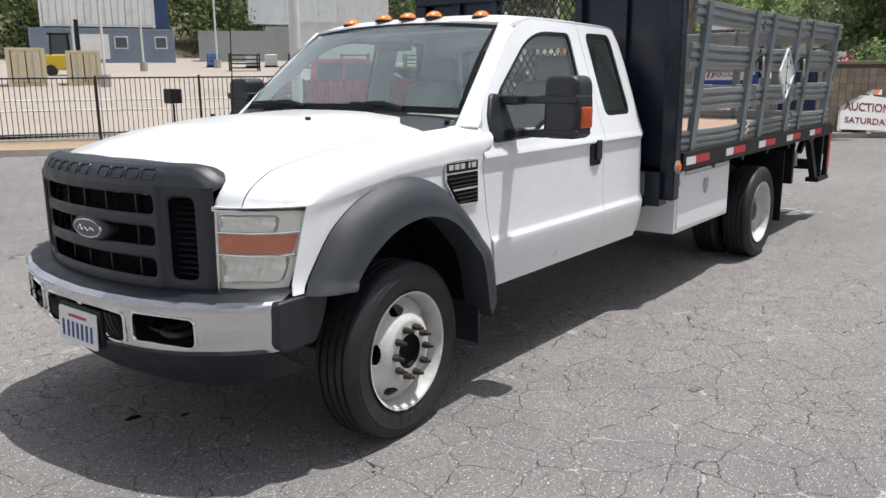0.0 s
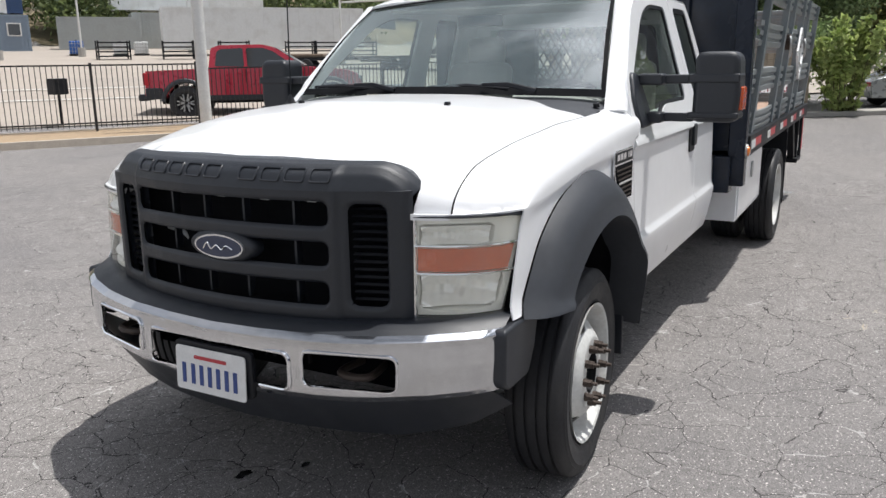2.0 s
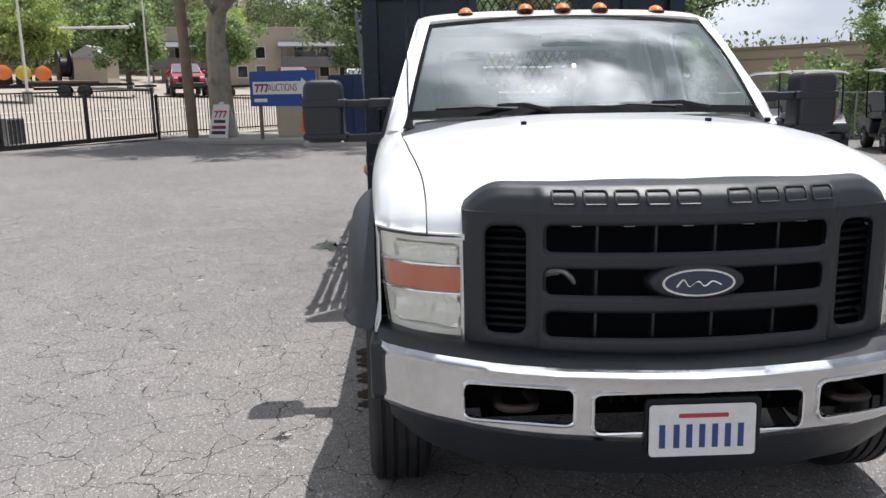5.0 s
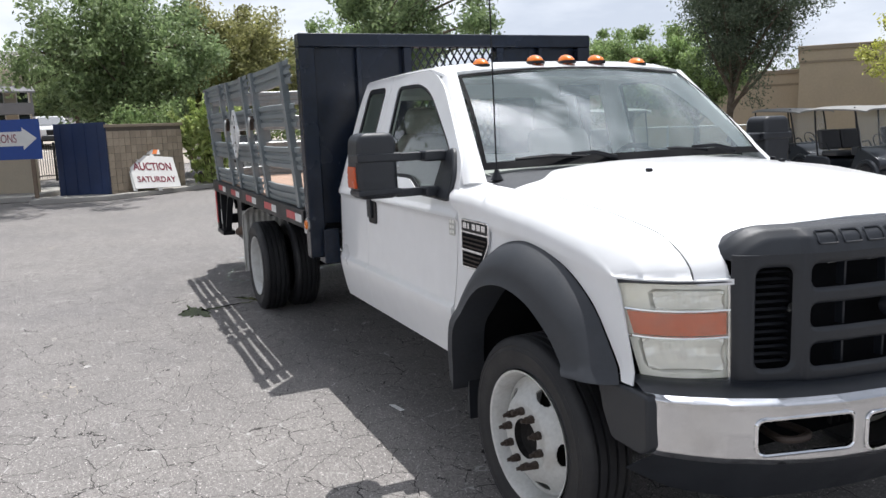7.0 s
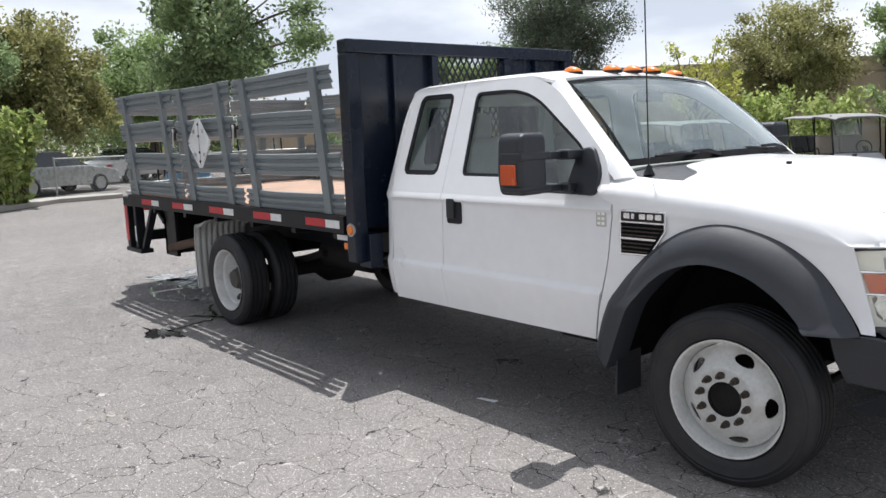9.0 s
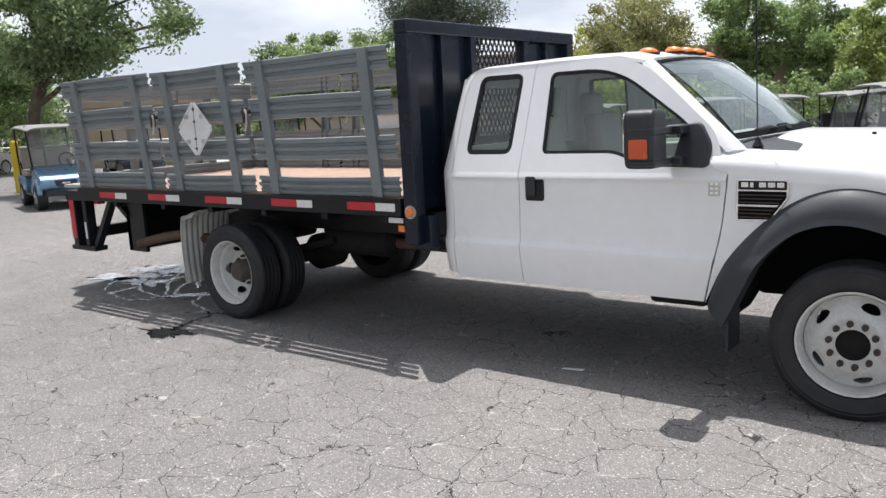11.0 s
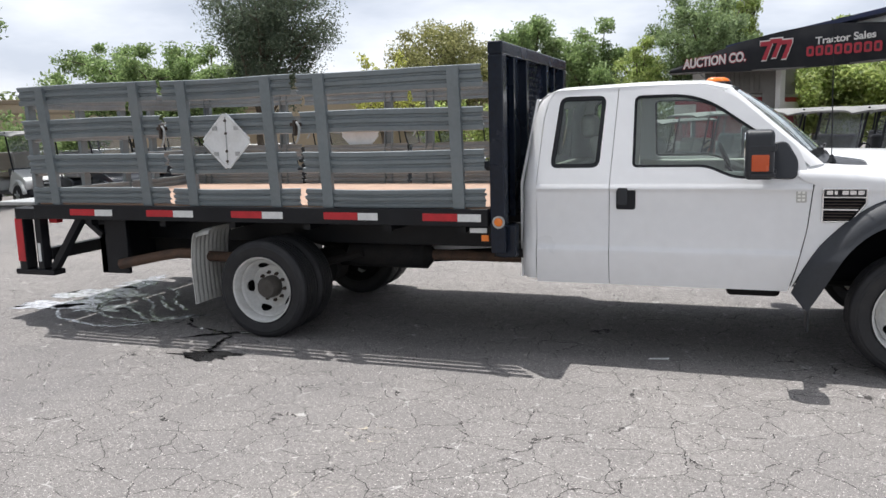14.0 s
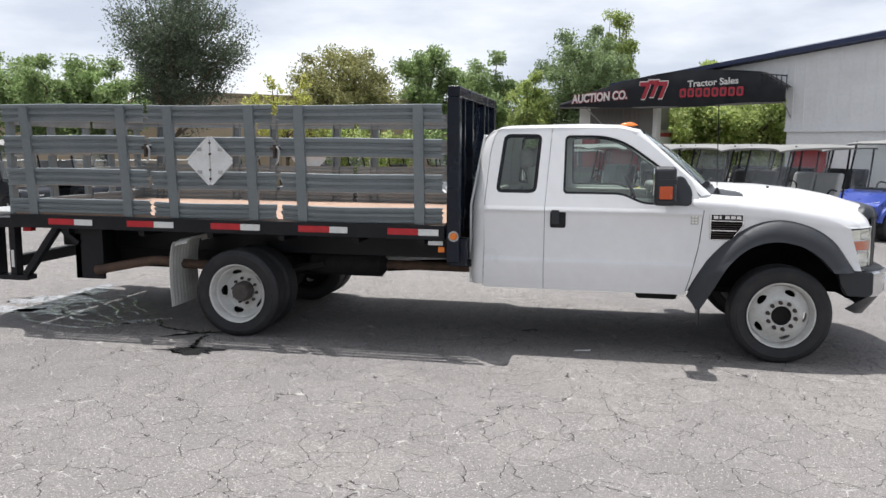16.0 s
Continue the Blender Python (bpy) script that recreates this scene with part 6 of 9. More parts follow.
# kerbed island in front of the fence
isl = [(-3.6, -15.9), (-6.2, -14.0), (-8.4, -12.75), (-10.2, -11.75), (-11.4, -11.35), (-12.4, -11.65), (-12.9, -12.5), (-12.9, -13.6), (-9.0, -15.6), (-4.5, -18.6), (-2.5, -18.3)]
island = part("kerb_island", prism(rounded(isl, 0.8, 5), lambda x, y: (x, y, -0.02), (0, 0, 0.14)), M_islandsoil, None, smooth=0)
tagged(island, "kerbed dirt island along the fence", "kerb", kind="structure")
ring = [Vector((x, y, 0.065)) for x, y in rounded(isl, 0.8, 5)]
bm = bmesh.new()
for i in range(len(ring)):
    p, q = ring[i], ring[(i + 1) % len(ring)]
    if (q - p).length < 0.01:
        continue
kerb_pts = ring + [ring[0]]
bm2 = bmesh.new()
rows_k = []
cen = Vector((sum(p.x for p in ring) / len(ring), sum(p.y for p in ring) / len(ring), 0))
for p in kerb_pts:
    inw = (cen - Vector((p.x, p.y, 0))).normalized()
    rows_k.append([bm2.verts.new(c) for c in (Vector((p.x, p.y, -0.02)) - inw * 0.02, Vector((p.x, p.y, 0.150)) - inw * 0.0, Vector((p.x, p.y, 0.155)) + inw * 0.14, Vector((p.x, p.y, 0.05)) + inw * 0.15)])
for a, b in zip(rows_k, rows_k[1:]):
    for k in range(3):
        bm2.faces.new((a[k], b[k], b[k + 1], a[k + 1]))
bm.free()
kerb = part("kerb", bm2, M_kerb, None, smooth=40)
tagged(kerb, "worn pale concrete kerb round the dirt island", "kerb", kind="structure")

# ---- fences ----
M_iron = mat("black_iron", (0.018, 0.018, 0.02), 0.5, var=0.2, scale=6)


def iron_fence(name, a, b, height, base, gap, posts, rails, label, heavy=0.0, z_off=0.0):
    """A run of upright bars with rails and posts from a to b."""
    a, b = Vector((*a, 0)), Vector((*b, 0))
    run = (b - a).length
    d = (b - a) / run
    root = thing(name, label, "fence", (a.x, a.y, ground_h(a.x, a.y) + z_off))
    root.rotation_euler = (0, 0, math.atan2(d.y, d.x))
    dz = (ground_h(b.x, b.y) - ground_h(a.x, a.y)) / run
    bar_bm = boxed(-0.009, 0.009, -0.009, 0.009, base, height - 0.02)
    me = bpy.data.meshes.new("picket")
    bar_bm.to_mesh(me)
    bar_bm.free()
    me.materials.append(M_iron)
    for k in range(int(run / gap)):
        o = new("picket", me)
        o.parent = root
        o.location = (k * gap + gap / 2, 0, dz * k * gap)
    for z in rails:
        bm = boxed(0, run, -0.018, 0.018, z - 0.018, z + 0.018)
        for v in bm.verts:
            v.co.z += dz * v.co.x
        part("rail", bm, M_iron, root)
    if heavy:
        bm = boxed(0, run, -0.03, 0.03, base - 0.02, base + heavy)
        for v in bm.verts:
            v.co.z += dz * v.co.x
        part("rail", bm, M_iron, root)
    for x in posts:
        bm = boxed(x - 0.03, x + 0.03, -0.03, 0.03, base if heavy else 0, height + 0.02)
        for v in bm.verts:
            v.co.z += dz * x
        part("post", bm, M_iron, root)
    return root


iron_fence("iron_fence", (-3.6, -18.4), (-12.2, -13.3), 1.60, 0.12, 0.118, (0.1, 2.55, 5.05, 7.5, 9.95), (0.22, 1.56), "black iron picket fence on a kerbed island", z_off=0.1)
iron_fence("sliding_gate", (-12.6, -13.5), (-21.6, -8.6), 1.58, 0.16, 0.118, (0.05, 2.6, 5.2, 7.8, 10.2), (0.24, 1.54), "black iron sliding gate with a heavy bottom rail", heavy=0.10)
iron_fence("iron_fence", (-21.9, -8.7), (-29.0, -3.5), 1.35, 0.12, 0.118, (0.1, 2.9, 5.8, 8.7), (0.22, 1.30), "thin black iron picket fence behind a big tree")

# white steel pole by the gate
M_polewhite = mat("white_pole_paint", (0.66, 0.66, 0.64), 0.5, var=0.1, scale=3, second=(0.5, 0.47, 0.42), stain=0.4)
pole = thing("white_pole", "thick white painted steel pole on the island", "pole", (-11.35, -12.3, 0.12))
part("shaft", tubed([(0, 0, 0), (0, 0, 7.5)], 0.135, 20), M_polewhite, pole)
part("cap", tubed([(0.13, 0.05, 1.0), (0.15, 0.06, 1.0)], 0.07, 12), M_polewhite, pole)

# ---- trees ----
M_bark = mat("brown_bark", (0.11, 0.085, 0.06), 0.95, var=0.35, scale=9, bump=0.5, bump_scale=18, second=(0.18, 0.15, 0.12), stain=0.6, stain_scale=5)
M_syc = mat("pale_mottled_bark", (0.30, 0.27, 0.22), 0.9, var=0.2, scale=5, bump=0.4, bump_scale=14, second=(0.15, 0.125, 0.095), stain=0.85, stain_scale=3.2)
M_leaf_green = leaf_material("fresh_leaves", (0.139, 0.218, 0.085), (0.396, 0.502, 0.215))
M_leaf_dark = leaf_material("olive_leaves", (0.060, 0.088, 0.056), (0.165, 0.20, 0.13))
M_leaf_grey = leaf_material("grey_green_leaves", (0.125, 0.185, 0.086), (0.343, 0.436, 0.21))
M_leaf_brown = leaf_material("bronze_leaves", (0.165, 0.178, 0.070), (0.44, 0.43, 0.185))
M_leaf_yellow = leaf_material("yellow_green_leaves", (0.215, 0.30, 0.085), (0.55, 0.62, 0.235))
M_leaf_gold = leaf_material("golden_green_leaves", (0.29, 0.315, 0.07), (0.66, 0.66, 0.19))
M_leaf_wood = leaf_material("woodland_leaves", (0.055, 0.085, 0.038), (0.22, 0.27, 0.105))


def leaf_mesh(name, centres, size, rng, droop=0.3):
    """Small four-cornered leaves at the given places, each turned at random."""
    n = len(centres)
    t = rng.normal(size=(n, 3))
    t /= np.linalg.norm(t, axis=1)[:, None]
    r = rng.normal(size=(n, 3))
    b = np.cross(t, r)
    b /= np.linalg.norm(b, axis=1)[:, None]
    s = size * rng.uniform(0.6, 1.35, size=(n, 1))
    t, b = t * s, b * s * 0.48
    co = np.stack([centres - t, centres + b + t * 0.1, centres + t, centres - b + t * 0.1], axis=1).reshape(-1, 3)
    me = bpy.data.meshes.new(name)
    me.vertices.add(4 * n)
    me.vertices.foreach_set("co", co.astype(np.float32).ravel())
    me.loops.add(4 * n)
    me.loops.foreach_set("vertex_index", np.arange(4 * n, dtype=np.int32))
    me.polygons.add(n)
    me.polygons.foreach_set("loop_start", np.arange(0, 4 * n, 4, dtype=np.int32))
    me.update(calc_edges=True)
    return me


def tree(name, label, at, height, crown, centre, leaves, leaf, material, seed, trunk=0.16, bark=None, clumps=46, fork=0.35, spread=0.34, lean=(0, 0), low=None):
    """A tapered trunk with limbs, twigs and tufts of leaves; crown is the half size, centre its middle above the foot."""
    rng = np.random.default_rng(seed)
    clumps = int(clumps * 2.6)
    z0 = ground_h(at[0], at[1])
    root = thing(name, label, "tree", (at[0], at[1], z0))
    c, size = np.array(centre), np.array(crown)
    top = Vector((centre[0] * 0.7, centre[1] * 0.7, centre[2] + crown[2] * 0.25))
    forkp = Vector((lean[0], lean[1], height * fork))
    bm = bmesh.new()
    path = spline([(0, 0, -0.15), tuple(forkp * 0.5 + Vector((0.04, -0.03, 0))), tuple(forkp), tuple(forkp.lerp(top, 0.5)), tuple(top)], 14)
    tube(bm, path, [trunk * (1.35 if i == 0 else 1.0) * (1 - 0.85 * (i / 14) ** 1.3) + 0.01 for i in range(15)], 9)
    n_limb = max(14, clumps // 6)
    cl, wide = [], []
    for k in range(n_limb):
        # spread the limbs evenly over the crown, more of them upwards
        up = 1 - 1.80 * (k + 0.5) / n_limb
        a = k * 2.39996 + rng.uniform(-0.4, 0.4)
        d = np.array([math.cos(a) * math.sqrt(max(0.0, 1 - up * up)), math.sin(a) * math.sqrt(max(0.0, 1 - up * up)), up])
        tip = c + d * size * rng.uniform(0.74, 1.14)
        s = np.array(forkp.lerp(top, rng.uniform(0.0, 0.75)))
        mid = s + (tip - s) * 0.5 + rng.normal(size=3) * 0.10 * size + np.array([0, 0, 0.10 * size[2]])
        line = spline([tuple(s), tuple(mid), tuple(tip)], 8)
        r0 = trunk * rng.uniform(0.22, 0.42)
        tube(bm, line, [r0 * (1 - 0.88 * i / 8) + 0.005 for i in range(9)], 5)
        for j in range(clumps // n_limb):
            t = rng.uniform(0.22, 1.0) ** 0.80
            p = np.array(line[min(8, int(t * 8.99))])
            off = rng.normal(size=3)
            off = off / np.linalg.norm(off) * rng.uniform(0.1, 1.0) * 0.36 * size * (1.15 - 0.70 * t)
            q = p + off
            if low is not None:
                q[2] = max(q[2], low)
            cl.append(q)
            wide.append(rng.uniform(0.5, 1.1) * (1.15 - 0.55 * t))
            if j % 3 == 0:
                tube(bm, [tuple(p), tuple(q)], [r0 * 0.22 + 0.004, 0.003], 3, False)
    part("trunk", bm, bark or M_bark, root)
    cl, n = np.array(cl), len(cl)
    per = max(1, int(leaves * 2.5) // n)
    w = np.array(wide).reshape(-1, 1, 1) * spread * 0.92 * min(crown)
    g = np.clip(rng.normal(size=(n, per, 3)), -1.9, 1.9)
    pts = cl[:, None, :] + g * w * np.array([1.0, 1.0, 0.8])
    me = leaf_mesh("crown", pts.reshape(-1, 3), leaf * 0.66, rng)
    link("crown", me, material, root, smooth=0)
    return root


tree("olive_tree", "dark grey-green tree with a dense fine crown", (-13.3, 13.1), 4.2, (1.62, 1.62, 1.85), (0.1, 0, 4.75), 22000, 0.055, M_leaf_dark, 1, 0.13, clumps=90, spread=0.25, lean=(-0.55, 0.1))
tree("small_tree", "bushy light green tree behind the carts", (-18.6, 13.6), 3.4, (2.3, 2.0, 1.15), (0, 0, 3.15), 14000, 0.085, M_leaf_green, 2, 0.12, clumps=70, spread=0.26)
tree("small_tree", "bushy light green tree behind the carts", (-16.9, 14.8), 3.2, (1.5, 1.5, 1.05), (0, 0, 3.0), 10000, 0.085, M_leaf_green, 12, 0.12, clumps=50, spread=0.28)
tree("bronze_tree", "olive-brown leafy tree with a broad crown", (-12.0, 23.6), 6.0, (2.3, 2.2, 2.1), (0, 0, 3.75), 11000, 0.095, M_leaf_brown, 3, 0.2, clumps=80, spread=0.22)
tree("leafy_tree", "mid-green leafy tree with an uneven top", (-9.3, 27.5), 6.0, (1.35, 1.35, 2.2), (0, 0, 3.9), 10000, 0.11, M_leaf_green, 4, 0.16, clumps=42, spread=0.27)
tree("leafy_tree", "mid-green leafy tree with an uneven top", (-6.8, 28.2), 6.0, (1.5, 1.4, 2.0), (0, 0, 3.6), 10000, 0.11, M_leaf_green, 5, 0.16, clumps=42, spread=0.27)
tree("young_tree", "pale yellow-green young tree", (-4.6, 25.8), 4.6, (0.85, 0.85, 1.7), (0, 0, 3.1), 6000, 0.095, M_leaf_yellow, 6, 0.10, clumps=30, spread=0.35)
tree("tall_tree", "tall grey-green tree rising above the canopy", (-2.4, 26.6), 6.6, (1.9, 1.9, 2.4), (0, 0, 4.0), 18000, 0.095, M_leaf_grey, 7, 0.2, clumps=70, spread=0.22)
tree("poplar", "slim bright green tree top", (-1.6, 30.0), 7.6, (0.50, 0.50, 2.9), (0, 0, 4.7), 5000, 0.10, M_leaf_yellow, 8, 0.10, clumps=36, spread=0.5)
tree("poplar", "slim bright green tree top", (-0.8, 30.2), 8.0, (0.55, 0.55, 3.1), (0, 0, 5.0), 5000, 0.10, M_leaf_yellow, 14, 0.10, clumps=36, spread=0.5)
tree("leafy_tree", "bright green tree seen under the canopy", (1.4, 22.6), 4.0, (2.1, 1.4, 1.5), (0, 0, 2.2), 9000, 0.11, M_leaf_yellow, 9, 0.12, clumps=46, spread=0.30)
tree("leafy_tree", "bright green tree seen under the canopy", (3.6, 21.4), 4.0, (1.6, 1.3, 1.5), (0, 0, 2.2), 8000, 0.11, M_leaf_yellow, 15, 0.12, clumps=40, spread=0.30)
tree("leafy_tree", "bright green tree seen under the canopy", (2.6, 29.0), 6.0, (1.1, 1.1, 2.1), (0, 0, 3.7), 6000, 0.11, M_leaf_yellow, 10, 0.12, clumps=30, spread=0.32)
tree("plane_tree", "large spreading tree with coarse leaves", (-22.6, 6.0), 5.8, (2.7, 2.4, 2.3), (2.0, 0.9, 5.4), 12000, 0.115, M_leaf_grey, 11, 0.24, clumps=52, spread=0.20, low=3.3)
tree("yellow_tree", "airy yellow-green tree against a tan wall", (-12.2, 18.2), 3.6, (1.75, 1.6, 1.2), (0, 0, 2.85), 1700, 0.085, M_leaf_gold, 13, 0.09, clumps=40, spread=0.15, fork=0.25)
for k, (x, y, h, r, m, sd) in enumerate(((-27.2, -1.0, 6.8, 3.0, M_leaf_grey, 20), (-30.0, 3.2, 6.3, 2.7, M_leaf_brown, 21), (-34.5, 9.5, 6.2, 3.0, M_leaf_green, 22))):
    tree("tall_tree", "tall dense tree behind the block wall", (x, y), h, (r, r, h * 0.42), (0, 0, h * 0.60), 18000, 0.125, m, sd, 0.24, clumps=80, spread=0.22)
for k, (x, y, sd) in enumerate(((-54.5, -20.5, 32), (-62.0, -30.0, 33), (-72.0, -28.0, 34), (-62.0, -16.0, 35), (-75.0, -18.5, 36), (-76.0, -3.0, 37), (-58.0, 0.0, 38))):
    big = 1.0 + 0.12 * (k % 3)
    tree("leafy_tree", "rounded leafy tree at the far side of the lots" if k % 2 else "bright green rounded tree at the far lots", (x, y), 6.0 * big, (2.8 * big, 2.8 * big, 2.3 * big), (0, 0, 3.7 * big), 9000, 0.20, (M_leaf_green, M_leaf_yellow, M_leaf_grey)[k % 3], sd, 0.2, clumps=40, spread=0.26)

# big mottled trunk and utility pole by the gate
tree("sycamore", "large pale mottled tree trunk with dark leaves above", (-23.6, -7.0), 6.8, (4.6, 4.0, 1.7), (2.4, 2.6, 8.0), 12000, 0.16, M_leaf_dark, 40, 0.42, M_syc, clumps=64, fork=0.55, spread=0.42, low=6.6)
M_timber = mat("weathered_timber", (0.20, 0.15, 0.11), 0.9, var=0.3, scale=5, bump=0.3, bump_scale=30)
up = thing("utility_pole", "weathered brown timber utility pole", "pole", (-22.6, -7.75, 0.0))
part("shaft", tubed([(0, 0, 0), (0.02, -0.1, 4.0), (0.03, -0.3, 9.0)], [0.17, 0.16, 0.13], 14), M_timber, up)

# bamboo-like shrub beside the wall
def shrub(name, label, at, size, leaves, leaf, material, seed, stems=26, loose=0.13, reach=1.9):
    rng = np.random.default_rng(seed)
    root = thing(name, label, "shrub", (at[0], at[1], ground_h(*at)))
    bm = bmesh.new()
    pts = []
    for k in range(stems):
        a, q = rng.uniform(0, 2 * math.pi), rng.uniform(0, 1) ** 0.5
        foot = Vector((math.cos(a) * q * size[0] * 0.5, math.sin(a) * q * size[1] * 0.5, 0))
        tip = foot * reach + Vector((0, 0, size[2] * rng.uniform(0.6, 1.0)))
        mid = foot.lerp(tip, 0.55) + Vector((0, 0, size[2] * 0.12))
        line = spline([tuple(foot), tuple(mid), tuple(tip)], 8)
        tube(bm, line, [0.014 * (1 - i / 10) for i in range(9)], 4, False)
        for j in range(int(leaves * 1.7) // stems):
            p = line[int(rng.uniform(1.5, 8.99))]
            pts.append(np.array(p) + rng.normal(size=3) * loose)
    part("stems", bm, M_bark, root)
    link("foliage", leaf_mesh("foliage", np.array(pts), leaf * 0.7, rng), material, root, smooth=0)
    return root


shrub("bamboo_clump", "bright yellow-green bamboo-like shrub by the block wall", (-22.2, 0.9), (0.75, 0.75, 2.6), 2600, 0.15, M_leaf_yellow, 50, stems=34, loose=0.055, reach=3.1)
shrub("shrub", "green shrub above the block wall", (-23.6, -0.8), (1.2, 1.2, 2.6), 2600, 0.10, M_leaf_green, 51)
shrub("shrub", "green hedge shrub behind the carts", (-20.5, 11.5), (2.6, 1.6, 2.3), 4200, 0.11, M_leaf_green, 53)
shrub("shrub", "green hedge shrub behind the carts", (-9.8, 19.5), (2.6, 1.6, 2.4), 4200, 0.11, M_leaf_yellow, 54)
shrub("shrub", "green hedge shrub behind the carts", (-6.2, 22.0), (2.8, 1.6, 2.4), 4200, 0.11, M_leaf_green, 55)

# woods on the hill, one mass
def woods():
    rng = np.random.default_rng(7)
    cl = []
    for k in range(270):
        p = fenced(rng.uniform(-95, 130), rng.uniform(57, 104) if k % 3 else rng.uniform(57, 66))
        tall, wide = rng.uniform(4.0, 9.5), rng.uniform(1.8, 3.6)
        for j in range(9):
            d = rng.normal(size=3)
            d /= np.linalg.norm(d)
            cl.append((p.x + d[0] * wide, p.y + d[1] * wide, p.z + tall * (0.62 + 0.36 * d[2])))
    cl = np.array(cl)
    pts = cl[:, None, :] + np.clip(rng.normal(size=(len(cl), 120, 3)), -1.6, 1.6) * np.array([0.95, 0.95, 0.85]) * rng.uniform(0.7, 1.3, size=(len(cl), 1, 1))
    return leaf_mesh("hill_woods", pts.reshape(-1, 3), 0.25, rng)


wd = link("hill_woods", woods(), M_leaf_wood, None, smooth=0)
tagged(wd, "dense dark green woods covering the hillside", "woods", kind="stuff")


def far_belt():
    rng = np.random.default_rng(9)
    cl = []
    for k in range(620):
        t = rng.uniform(-0.15, 1.0)
        ang = math.radians(lerp(20, 178, t))
        r = rng.uniform(46, 62)
        cl.append((r * math.cos(ang) - 4, r * math.sin(ang), rng.uniform(0.3, 3.6)))
    cl = np.array(cl)
    pts = cl[:, None, :] + np.clip(rng.normal(size=(len(cl), 150, 3)), -1.6, 1.6) * np.array([1.2, 1.2, 0.8])
    return leaf_mesh("far_hedge", pts.reshape(-1, 3), 0.20, rng)


fb = link("far_hedge", far_belt(), M_leaf_wood, None, smooth=0)
tagged(fb, "low belt of distant green trees", "trees", kind="stuff")

# ---- vehicles in the yard ----
M_cartdark = mat("dark_cart_body", (0.022, 0.026, 0.034), 0.35, var=0.1, coat=0.4)
M_cartblue = mat("light_blue_cart_body", (0.16, 0.29, 0.42), 0.3, 0.3, var=0.06, coat=0.5)
M_cartroyal = mat("royal_blue_cart_body", (0.035, 0.07, 0.36), 0.3, 0.2, var=0.06, coat=0.5)
M_cartwhite = mat("white_cart_body", (0.66, 0.67, 0.66), 0.4, var=0.06)
M_cartyellow = mat("yellow_cart_body", (0.60, 0.42, 0.02), 0.4, var=0.06)
M_roofgrey = mat("cart_roof_plastic", (0.23, 0.23, 0.225), 0.7, var=0.08, scale=3)
M_tanseat = mat("tan_cart_seat", (0.36, 0.31, 0.25), 0.6, var=0.1)
M_greyseat = mat("grey_cart_seat", (0.26, 0.26, 0.26), 0.6, var=0.1)


def set_at(root, x, y, heading):
    root.matrix_basis = pose(x, y, ground_h(x, y), 0, 0, heading)
    return root


